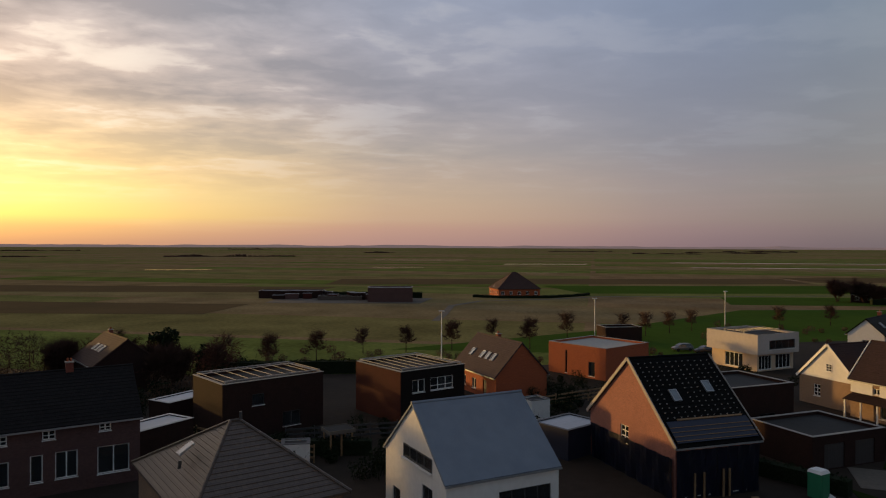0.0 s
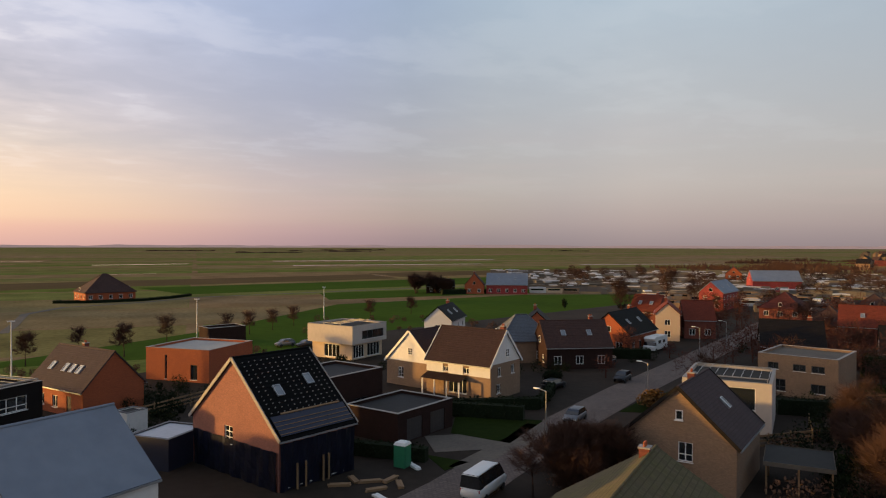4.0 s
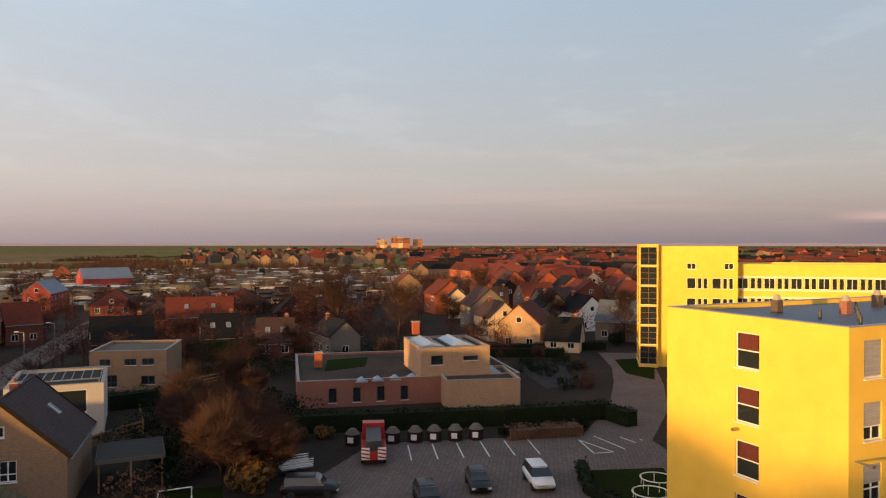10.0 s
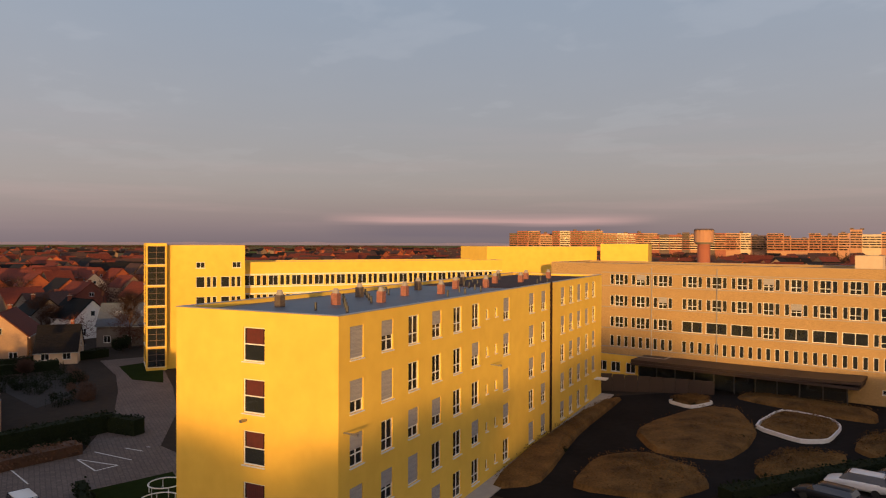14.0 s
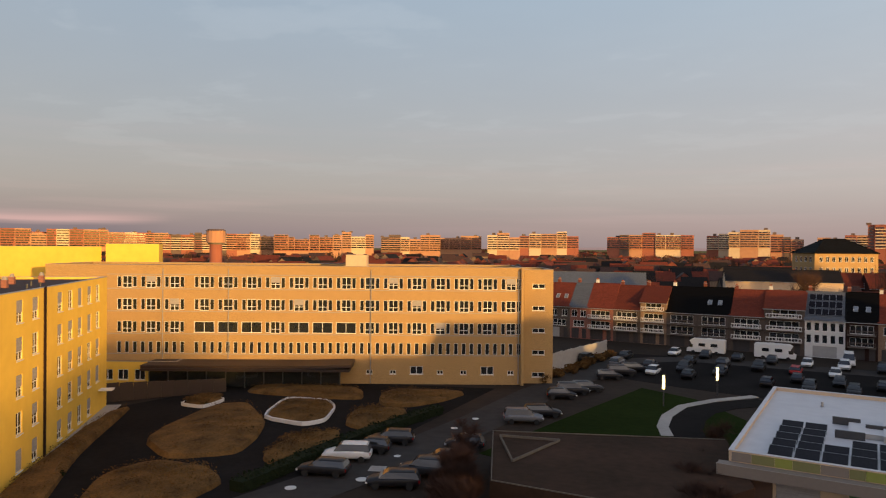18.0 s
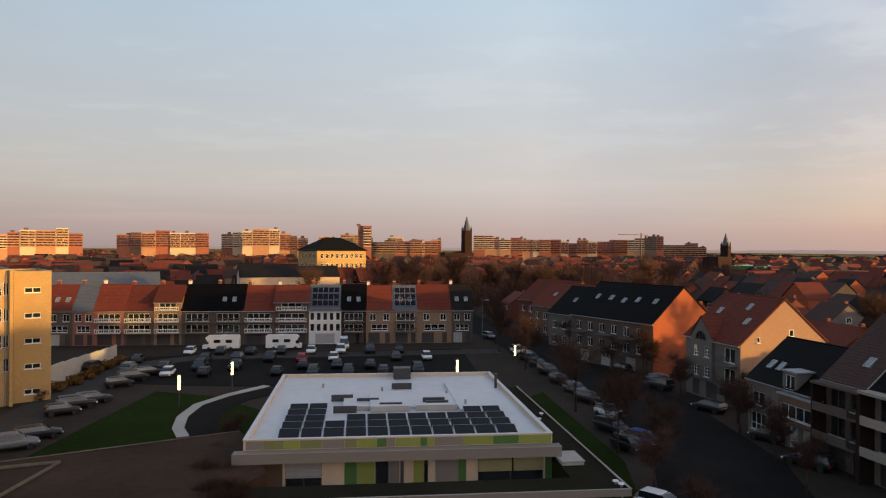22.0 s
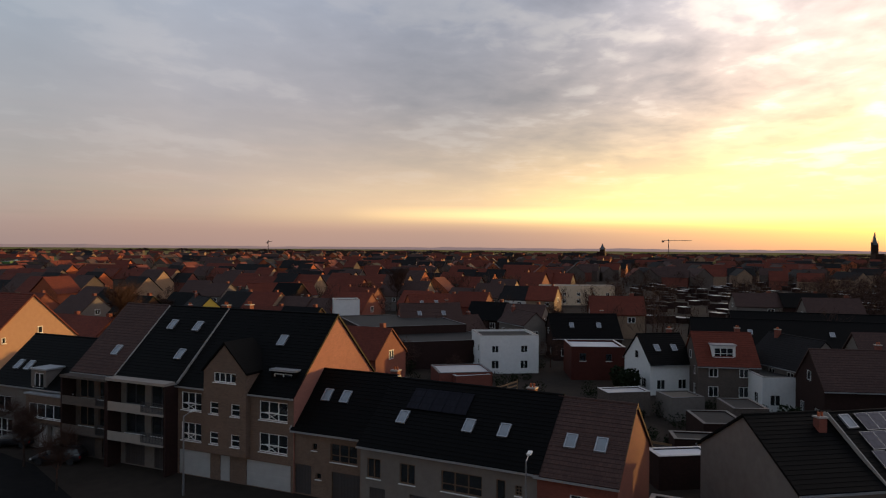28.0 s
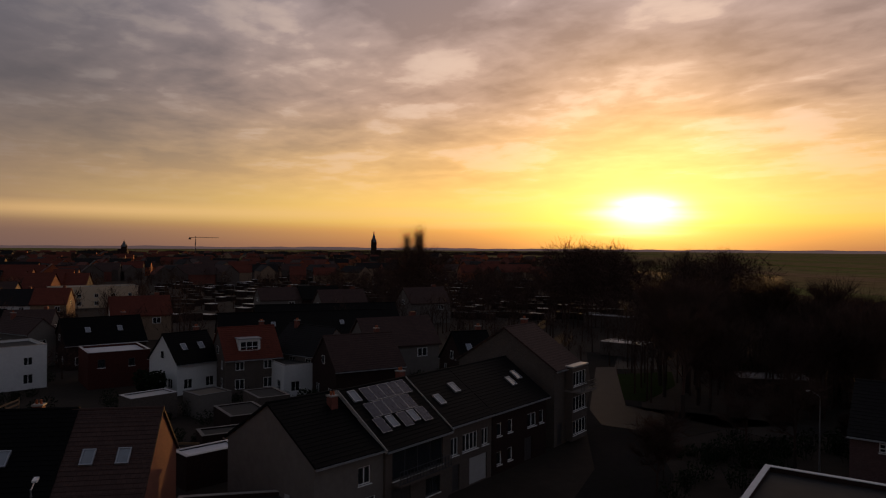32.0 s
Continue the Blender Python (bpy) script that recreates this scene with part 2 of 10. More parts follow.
def mat(name, c1, c2=None, scale=3.0, rough=0.8, bump=0.0, metal=0.0, rnd=0.0, pattern=None, size=(0.3, 0.2), glass=0.0, emit=None, stain=0.35, spec=0.5):
    """A surface with grain, larger stains and, where asked, a pattern of courses in metres."""
    if name in MATS:
        return MATS[name]
    m = bpy.data.materials.new(name)
    m.use_nodes = True
    nt = m.node_tree
    N, K = nt.nodes, nt.links
    p = N["Principled BSDF"]
    c2 = c2 or tuple(v * 0.72 for v in c1)
    co = N.new("ShaderNodeTexCoord")
    n1, n2 = N.new("ShaderNodeTexNoise"), N.new("ShaderNodeTexNoise")
    n1.inputs["Scale"].default_value, n1.inputs["Detail"].default_value = scale, 5
    n2.inputs["Scale"].default_value, n2.inputs["Detail"].default_value = scale * 0.09, 3
    for n in (n1, n2):
        K.new(co.outputs["Object"], n.inputs[0])
    mx = N.new("ShaderNodeMix")
    mx.data_type = "RGBA"
    mx.inputs[6].default_value, mx.inputs[7].default_value = (*c1, 1), (*c2, 1)
    add = N.new("ShaderNodeMath")
    add.operation = "MULTIPLY_ADD"
    K.new(n2.outputs[0], add.inputs[0])
    add.inputs[1].default_value, add.inputs[2].default_value = stain * 2, -stain
    add2_ = N.new("ShaderNodeMath")
    add2_.operation, add2_.use_clamp = "ADD", True
    K.new(n1.outputs[0], add2_.inputs[0])
    K.new(add.outputs[0], add2_.inputs[1])
    K.new(add2_.outputs[0], mx.inputs[0])
    col = mx.outputs[2]
    height = n1.outputs[0]
    if pattern:
        sx = N.new("ShaderNodeSeparateXYZ")
        K.new(co.outputs["Object"], sx.inputs[0])
        cv = N.new("ShaderNodeCombineXYZ")
        if pattern == "wall":
            s = N.new("ShaderNodeMath")
            s.operation = "ADD"
            K.new(sx.outputs[0], s.inputs[0])
            K.new(sx.outputs[1], s.inputs[1])
            K.new(s.outputs[0], cv.inputs[0])
            K.new(sx.outputs[2], cv.inputs[1])
        elif pattern == "roof":
            K.new(sx.outputs[0], cv.inputs[0])
            K.new(sx.outputs[2], cv.inputs[1])
        else:
            K.new(sx.outputs[0], cv.inputs[0])
            K.new(sx.outputs[1], cv.inputs[1])
        br = N.new("ShaderNodeTexBrick")
        br.inputs["Scale"].default_value = 1.0
        br.inputs["Brick Width"].default_value, br.inputs["Row Height"].default_value = size
        br.inputs["Mortar Size"].default_value = min(size) * 0.09
        br.inputs["Mortar Smooth"].default_value = 0.3
        br.inputs["Color1"].default_value, br.inputs["Color2"].default_value = (1, 1, 1, 1), (0.72, 0.72, 0.72, 1)
        br.inputs["Mortar"].default_value = (0.5, 0.5, 0.5, 1)
        K.new(cv.outputs[0], br.inputs[0])
        mu = N.new("ShaderNodeMix")
        mu.data_type, mu.blend_type = "RGBA", "MULTIPLY"
        mu.inputs[0].default_value = 0.8
        K.new(col, mu.inputs[6])
        K.new(br.outputs[0], mu.inputs[7])
        col = mu.outputs[2]
    if rnd:
        oi = N.new("ShaderNodeObjectInfo")
        hs = N.new("ShaderNodeHueSaturation")
        r = N.new("ShaderNodeMath")
        r.operation = "MULTIPLY_ADD"
        K.new(oi.outputs["Random"], r.inputs[0])
        r.inputs[1].default_value, r.inputs[2].default_value = rnd, 1 - rnd / 2
        K.new(r.outputs[0], hs.inputs["Value"])
        K.new(col, hs.inputs["Color"])
        col = hs.outputs[0]
    K.new(col, p.inputs["Base Color"])
    p.inputs["Roughness"].default_value, p.inputs["Metallic"].default_value = rough, metal
    p.inputs["Specular IOR Level"].default_value = spec
    if glass:
        p.inputs["Transmission Weight"].default_value = glass
    if emit:
        p.inputs["Emission Color"].default_value, p.inputs["Emission Strength"].default_value = (*emit[:3], 1), emit[3]
    if bump:
        b = N.new("ShaderNodeBump")
        b.inputs["Strength"].default_value, b.inputs["Distance"].default_value = bump, 0.03
        K.new(height, b.inputs["Height"])
        K.new(b.outputs[0], p.inputs["Normal"])
    MATS[name] = m
    return m


BRICK = (0.21, 0.07)
M = dict(
    brick_red=mat("brick_red", (0.25, 0.07, 0.045), (0.16, 0.046, 0.032), 6, 0.9, 0.3, pattern="wall", size=BRICK),
    brick_dark=mat("brick_dark", (0.049, 0.024, 0.020), (0.028, 0.017, 0.015), 6, 0.9, 0.3, pattern="wall", size=BRICK, spec=0.12),
    brick_orange=mat("brick_orange", (0.46, 0.115, 0.04), (0.33, 0.08, 0.032), 6, 0.9, 0.3, pattern="wall", size=BRICK),
    brick_buff=mat("brick_buff", (0.36, 0.235, 0.15), (0.25, 0.16, 0.105), 6, 0.9, 0.3, pattern="wall", size=BRICK),
    brick_pink=mat("brick_pink", (0.38, 0.155, 0.115), (0.27, 0.11, 0.082), 6, 0.9, 0.3, pattern="wall", size=BRICK),
    brick_ochre=mat("brick_ochre", (0.53, 0.345, 0.15), (0.41, 0.26, 0.11), 5, 0.9, 0.2, pattern="wall", size=BRICK),
    brick_tan=mat("brick_tan", (0.52, 0.335, 0.215), (0.40, 0.25, 0.155), 5, 0.9, 0.2, pattern="wall", size=BRICK),
    brick_grey=mat("brick_grey", (0.16, 0.125, 0.105), (0.1, 0.08, 0.07), 6, 0.9, 0.3, pattern="wall", size=BRICK, spec=0.12),
    plaster_white=mat("plaster_white", (0.78, 0.77, 0.75), (0.62, 0.61, 0.60), 2.5, 0.85, 0.1),
    plaster_grey=mat("plaster_grey", (0.205, 0.178, 0.158), (0.135, 0.116, 0.104), 2.0, 0.9, 0.15, spec=0.12),
    plaster_cream=mat("plaster_cream", (0.66, 0.51, 0.36), (0.55, 0.41, 0.28), 2.0, 0.9, 0.1),
    plaster_yellow=mat("plaster_yellow", (0.87, 0.585, 0.095), (0.73, 0.46, 0.072), 0.8, 0.9, 0.08, stain=0.6, spec=0.2),
    tile_dark=mat("tile_dark", (0.022, 0.020, 0.020), (0.012, 0.010, 0.010), 4, 0.7, 0.4, pattern="roof", size=(0.3, 0.2), spec=0.1),
    tile_black=mat("tile_black", (0.0055, 0.0052, 0.0052), (0.003, 0.003, 0.003), 4, 0.6, 0.4, pattern="roof", size=(0.3, 0.2), spec=0.06),
    tile_brown=mat("tile_brown", (0.092, 0.050, 0.041), (0.055, 0.031, 0.027), 4, 0.8, 0.4, pattern="roof", size=(0.3, 0.2), spec=0.2),
    tile_red=mat("tile_red", (0.194, 0.043, 0.023), (0.115, 0.026, 0.016), 4, 0.8, 0.4, pattern="roof", size=(0.3, 0.2), rnd=0.4, spec=0.2),
    tile_tan=mat("tile_tan", (0.13, 0.09, 0.066), (0.075, 0.052, 0.04), 3, 0.5, 0.3, pattern="roof", size=(0.35, 0.22), spec=0.5),
    tile_moss=mat("tile_moss", (0.125, 0.092, 0.07), (0.105, 0.108, 0.04), 1.2, 0.95, 0.5, pattern="roof", size=(0.3, 0.2), stain=0.9, spec=0.2),
    slate_blue=mat("slate_blue", (0.215, 0.25, 0.305), (0.145, 0.17, 0.215), 0.8, 0.6, 0.08, stain=0.9, spec=0.3),
    bitumen=mat("bitumen", (0.038, 0.036, 0.035), (0.022, 0.022, 0.021), 1.5, 0.7, 0.2, stain=0.7, spec=0.12),
    bitumen_blue=mat("bitumen_blue", (0.12, 0.14, 0.17), (0.07, 0.085, 0.11), 0.8, 0.5, 0.15, stain=0.8),
    gravel=mat("gravel", (0.17, 0.145, 0.12), (0.1, 0.088, 0.075), 2.5, 0.95, 0.3, stain=0.6, spec=0.12),
    membrane=mat("membrane", (0.62, 0.62, 0.64), (0.48, 0.48, 0.51), 0.8, 0.55, 0.05, stain=0.5),
    zinc=mat("zinc", (0.45, 0.46, 0.48), (0.32, 0.33, 0.35), 2, 0.45, 0.05, metal=0.6),
    coping=mat("coping", (0.36, 0.33, 0.30), (0.25, 0.23, 0.21), 3, 0.7, 0.1),
    frame_white=mat("frame_white", (0.80, 0.79, 0.77), (0.70, 0.69, 0.67), 5, 0.5),
    frame_dark=mat("frame_dark", (0.05, 0.05, 0.055), (0.03, 0.03, 0.03), 5, 0.5),
    frame_brown=mat("frame_brown", (0.16, 0.09, 0.05), (0.10, 0.055, 0.03), 5, 0.6),
    glass=mat("glass", (0.05, 0.06, 0.07), (0.03, 0.035, 0.04), 2, 0.04, glass=0.5),
    shutter=mat("shutter", (0.42, 0.40, 0.40), (0.34, 0.32, 0.32), 3, 0.7, pattern="wall", size=(5.0, 0.08)),
    curtain=mat("curtain", (0.55, 0.53, 0.50), (0.40, 0.38, 0.36), 3, 0.9),
    door_white=mat("door_white", (0.42, 0.41, 0.40), (0.30, 0.29, 0.28), 1.5, 0.7, stain=0.7),
    door_dark=mat("door_dark", (0.06, 0.05, 0.05), (0.04, 0.035, 0.035), 3, 0.6, pattern="wall", size=(0.3, 3.0)),
    wood=mat("wood", (0.30, 0.18, 0.09), (0.20, 0.12, 0.06), 4, 0.8, 0.2),
    solar=mat("solar", (0.016, 0.015, 0.022), (0.010, 0.010, 0.015), 3, 0.5, pattern="flat", size=(0.5, 0.5), spec=0.08),
    metal=mat("metal", (0.40, 0.40, 0.41), (0.30, 0.30, 0.31), 4, 0.4, metal=0.8),
    concrete=mat("concrete", (0.42, 0.40, 0.37), (0.30, 0.285, 0.265), 1.5, 0.9, 0.2, stain=0.7),
    asphalt=mat("asphalt", (0.022, 0.020, 0.019), (0.012, 0.011, 0.011), 1.4, 0.95, 0.3, stain=0.8, spec=0.03),
    paving=mat("paving", (0.20, 0.158, 0.138), (0.135, 0.105, 0.092), 2.0, 0.85, 0.3, stain=0.7, pattern="flat", size=(0.4, 0.4), spec=0.12),
    grass=mat("grass", (0.021, 0.034, 0.007), (0.011, 0.019, 0.004), 1.2, 1.0, 0.6, stain=0.8, spec=0.02),
    soil=mat("soil", (0.045, 0.033, 0.025), (0.022, 0.017, 0.013), 0.9, 0.95, 0.6, stain=0.9, spec=0.12),
    paint_line=mat("paint_line", (0.75, 0.75, 0.72), (0.5, 0.5, 0.48), 6, 0.7, stain=0.6),
    bark=mat("bark", (0.05, 0.034, 0.027), (0.03, 0.021, 0.018), 5, 0.95, 0.4, spec=0.12),
    twig=mat("twig", (0.085, 0.046, 0.034), (0.048, 0.028, 0.022), 2, 0.95, rnd=0.5, spec=0.12),
    hedge=mat("hedge", (0.016, 0.024, 0.010), (0.009, 0.014, 0.006), 3, 0.95, 0.6, spec=0.12),
    dry_plant=mat("dry_plant", (0.21, 0.115, 0.038), (0.055, 0.032, 0.013), 5.0, 0.95, 0.8, stain=0.9, spec=0.12),
)

M["brick_black"] = mat("brick_black", (0.022, 0.018, 0.017), (0.014, 0.012, 0.012), 6, 0.9, 0.3, pattern="wall", size=BRICK, spec=0.08)
M["brick_wine"] = mat("brick_wine", (0.105, 0.030, 0.022), (0.065, 0.020, 0.016), 6, 0.9, 0.3, pattern="wall", size=BRICK, spec=0.12)
M["brick_mauve"] = mat("brick_mauve", (0.15, 0.085, 0.078), (0.10, 0.058, 0.055), 6, 0.9, 0.3, pattern="wall", size=BRICK, spec=0.12)
M["tile_mauve"] = mat("tile_mauve", (0.085, 0.058, 0.060), (0.055, 0.038, 0.040), 4, 0.8, 0.4, pattern="roof", size=(0.3, 0.2), spec=0.2)
M["gravel_brown"] = mat("gravel_brown", (0.085, 0.066, 0.052), (0.05, 0.040, 0.033), 2.5, 0.95, 0.3, stain=0.8, spec=0.05)
# cream gable with the low sun's warmth mixed into its colour
M["gable_lit_peach"] = mat("gable_lit_peach", (0.40, 0.24, 0.15), (0.31, 0.18, 0.115), 2.0, 0.9, 0.1, stain=0.6)
M["asphalt_worn"] = mat("asphalt_worn", (0.062, 0.056, 0.052), (0.035, 0.032, 0.030), 0.8, 0.9, 0.3, stain=0.8, spec=0.08)
M["brick_street"] = mat("brick_street", (0.235, 0.158, 0.118), (0.16, 0.108, 0.082), 6, 0.9, 0.3, pattern="wall", size=BRICK, spec=0.1)
M["plaster_greige"] = mat("plaster_greige", (0.36, 0.31, 0.27), (0.27, 0.23, 0.20), 2.0, 0.9, 0.1, stain=0.6, spec=0.12)
M["wet_asphalt"] = mat("wet_asphalt", (0.026, 0.022, 0.020), (0.010, 0.009, 0.008), 0.35, 0.62, 0.3, stain=1.0, spec=0.10)
M["plaster_pale"] = mat("plaster_pale", (0.58, 0.52, 0.47), (0.46, 0.41, 0.37), 2.0, 0.9, 0.1, stain=0.6, spec=0.2)
M["solar_blue"] = mat("solar_blue", (0.045, 0.045, 0.075), (0.03, 0.03, 0.05), 3, 0.25, pattern="flat", size=(0.5, 0.5), spec=0.5)
M["tile_maroon"] = mat("tile_maroon", (0.060, 0.032, 0.029), (0.036, 0.021, 0.02), 4, 0.8, 0.4, pattern="roof", size=(0.3, 0.2), spec=0.2)
M["tile_wine"] = mat("tile_wine", (0.115, 0.030, 0.026), (0.07, 0.020, 0.018), 4, 0.8, 0.4, pattern="roof", size=(0.3, 0.2), spec=0.2)
M["rust_plant"] = mat("rust_plant", (0.13, 0.062, 0.034), (0.07, 0.038, 0.022), 2.0, 0.95, 0.5, rnd=0.4, stain=0.8)
M["slate_tile"] = mat("slate_tile", (0.12, 0.14, 0.17), (0.08, 0.09, 0.11), 4, 0.6, 0.4, pattern="roof", size=(0.3, 0.2))
M["barn_red"] = mat("barn_red", (0.38, 0.05, 0.05), (0.26, 0.04, 0.04), 2, 0.8, 0.2, pattern="wall", size=(0.25, 6.0))

# ---- small mesh tools ----


def quad(bm, *pts):
    return bm.faces.new([bm.verts.new(p) for p in pts])


def box(bm, x0, x1, y0, y1, z0, z1, m=None):
    pts = [Vector((x, y, z)) for z in (z0, z1) for x, y in ((x0, y0), (x1, y0), (x1, y1), (x0, y1))]
    if m is not None:
        pts = [m @ p for p in pts]
    v = [bm.verts.new(p) for p in pts]
    for f in ((3, 2, 1, 0), (4, 5, 6, 7), (0, 1, 5, 4), (1, 2, 6, 5), (2, 3, 7, 6), (3, 0, 4, 7)):
        bm.faces.new([v[i] for i in f])


def tube(bm, a, b, ra, rb, n=6, cap=True):
    a, b = Vector(a), Vector(b)
    w = (b - a).normalized()
    u = w.orthogonal().normalized()
    v = w.cross(u)
    ring = [[bm.verts.new(p + r * (u * math.cos(k * 2 * math.pi / n) + v * math.sin(k * 2 * math.pi / n))) for k in range(n)] for p, r in ((a, ra), (b, rb))]
    for k in range(n):
        bm.faces.new((ring[0][k], ring[0][(k + 1) % n], ring[1][(k + 1) % n], ring[1][k]))
    if cap:
        bm.faces.new(ring[0][::-1])
        bm.faces.new(ring[1])


def mesh_of(name, bm, material, smooth=False):
    me = bpy.data.meshes.new(name)
    bm.normal_update()
    bm.to_mesh(me)
    bm.free()
    me.materials.append(material)
    if smooth:
        me.polygons.foreach_set("use_smooth", [True] * len(me.polygons))
    return me


def part(name, bm, material, parent=None, label="", m=None, smooth=False):
    """Links a bmesh, or a mesh made before, as one object under a thing or a part."""
    me = bm if isinstance(bm, bpy.types.Mesh) else mesh_of(name, bm, material, smooth)
    ob = new(name, me)
    if parent is not None:
        ob.parent = parent
    if m is not None:
        ob.matrix_basis = m
    if label:
        ob["label"] = label
    return ob


def thing(name, m, label, category, group="", kind=""):
    ob = new(name)
    ob.matrix_basis = m
    return tagged(ob, label, category, group, kind)


def rot_z(a):
    return Matrix.Rotation(radians(a), 4, "Z")


def at(x, y, z=0.0, a=0.0):
    return Matrix.Translation((x, y, z)) @ rot_z(a)


# ---- windows and doors ----
CACHE = {}


def lattice(bm, xs, zs, y0, y1):
    """A connected grid of bars: every second cell, both ways, is left out."""
    vs = {}

    def vert(i, j, y):
        if (i, j, y) not in vs:
            vs[(i, j, y)] = bm.verts.new((xs[i], y, zs[j]))
        return vs[(i, j, y)]

    full = lambda i, j: 0 <= i < len(xs) - 1 and 0 <= j < len(zs) - 1 and not (i % 2 and j % 2)
    for i in range(len(xs) - 1):
        for j in range(len(zs) - 1):
            if not full(i, j):
                continue
            c = [(i, j), (i + 1, j), (i + 1, j + 1), (i, j + 1)]
            bm.faces.new([vert(*p, y0) for p in c])
            bm.faces.new([vert(*p, y1) for p in c[::-1]])
            for (a, b), (di, dj) in zip(zip(c, c[1:] + c[:1]), ((0, -1), (1, 0), (0, 1), (-1, 0))):
                if not full(i + di, j + dj):
                    bm.faces.new((vert(*b, y0), vert(*a, y0), vert(*a, y1), vert(*b, y1)))


def window(parent, m, w, h, style="w2", frame_mat="frame_white", blind=0.0, sill=True):
    """A window set in its opening: frame and bars, pane, sill and, where lowered, a roller blind. x right, y inwards, z up from the sill."""
    key = ("win", round(w, 2), round(h, 2), style, frame_mat)
    if key not in CACHE:
        bm, f = bmesh.new(), min(0.08, w * 0.12)
        bars = {"w1": [], "w2": [0.0], "w3": [-w / 6, w / 6], "w4": [-w / 4, 0, w / 4], "wt": [0.0], "wx": [0.0], "wh": []}[style]
        rails = {"wt": [h * 0.36], "w3": [h * 0.36], "wx": [h / 3, h * 2 / 3], "wh": [h * 0.5]}.get(style, [])
        lattice(bm, [-w / 2, -w / 2 + f, *[v for x in bars for v in (x - f * 0.55, x + f * 0.55)], w / 2 - f, w / 2],
                [0, f, *[v for z in rails for v in (z - f * 0.45, z + f * 0.45)], h - f, h], 0, 0.07)
        g = bmesh.new()
        box(g, -w / 2 + f * 0.5, w / 2 - f * 0.5, 0.03, 0.045, f * 0.5, h - f * 0.5)
        s = bmesh.new()
        box(s, -w / 2 - 0.05, w / 2 + 0.05, -0.2, 0.0, -0.07, -0.01)
        CACHE[key] = (mesh_of("window", bm, M[frame_mat]), mesh_of("pane", g, M["glass"]), mesh_of("window_sill", s, M["frame_white"]))
    fr, pa, si = CACHE[key]
    win = part("window", fr, None, parent, "", m)
    part("pane", pa, None, win)
    if sill:
        part("window_sill", si, None, win)
    if blind:
        b = bmesh.new()
        box(b, -w / 2 + 0.02, w / 2 - 0.02, -0.03, -0.005, h * (1 - blind), h - 0.01)
        part("blind", b, M["shutter"], win, "lowered grey roller blind")
    return win


def far_window(parent, m, w, h):
    """A window too far off for parts of its own: white frame and dark pane in one mesh."""
    key = ("far", round(w, 1), round(h, 1))
    if key not in CACHE:
        bm = bmesh.new()
        f_ = 0.09 if w > 1.0 else 0.06
        lattice(bm, [-w / 2, -w / 2 + f_, *([-0.04, 0.04] if w > 1.0 else []), w / 2 - f_, w / 2], [0, f_, h - f_, h], -0.04, 0.02)
        box(bm, -w / 2 + 0.05, w / 2 - 0.05, -0.02, 0.0, 0.05, h - 0.05)
        me = mesh_of("window", bm, M["frame_white"])
        me.materials.append(M["glass"])
        for p in me.polygons[-6:]:
            p.material_index = 1
        CACHE[key] = me
    return part("window", CACHE[key], None, parent, "", m)


def door(parent, m, w, h, material="door_white", name="door"):
    bm = bmesh.new()
    box(bm, -w / 2, w / 2, 0.02, 0.08, 0.0, h)
    for k in range(max(1, int(h / 0.55))):
        z = 0.08 + k * 0.55
        box(bm, -w / 2 + 0.1, w / 2 - 0.1, 0.0, 0.02, z, min(h - 0.06, z + 0.45))
    return part(name, bm, M[material], parent, "", m)


def wall_face(bm, m, w, h, ops, depth=0.16):
    """One face of a wall with its openings cut through and their reveals. ops: (x0, x1, z0, z1)."""
    xs = sorted({-w / 2, w / 2, *[o[0] for o in ops], *[o[1] for o in ops]})
    zs = sorted({0.0, h, *[o[2] for o in ops], *[o[3] for o in ops]})
    for xa, xb in zip(xs, xs[1:]):
        for za, zb in zip(zs, zs[1:]):
            cx, cz = (xa + xb) / 2, (za + zb) / 2
            if xb - xa < 1e-4 or zb - za < 1e-4 or any(o[0] < cx < o[1] and o[2] < cz < o[3] for o in ops):
                continue
            quad(bm, m @ Vector((xa, 0, za)), m @ Vector((xb, 0, za)), m @ Vector((xb, 0, zb)), m @ Vector((xa, 0, zb)))
    for x0, x1, z0, z1 in ops:
        c = [(x0, z0), (x1, z0), (x1, z1), (x0, z1)]
        for (ax, az), (bx, bz) in zip(c, c[1:] + c[:1]):
            quad(bm, m @ Vector((ax, 0, az)), m @ Vector((ax, depth, az)), m @ Vector((bx, depth, bz)), m @ Vector((bx, 0, bz)))


def faces_of(L, D):
    """The four faces of a plan: front, right, back, left; each with its pose and width."""
    return {"f": (at(0, -D / 2), L), "r": (at(L / 2, 0, 0, 90), D), "b": (at(0, D / 2, 0, 180), L), "l": (at(-L / 2, 0, 0, -90), D)}


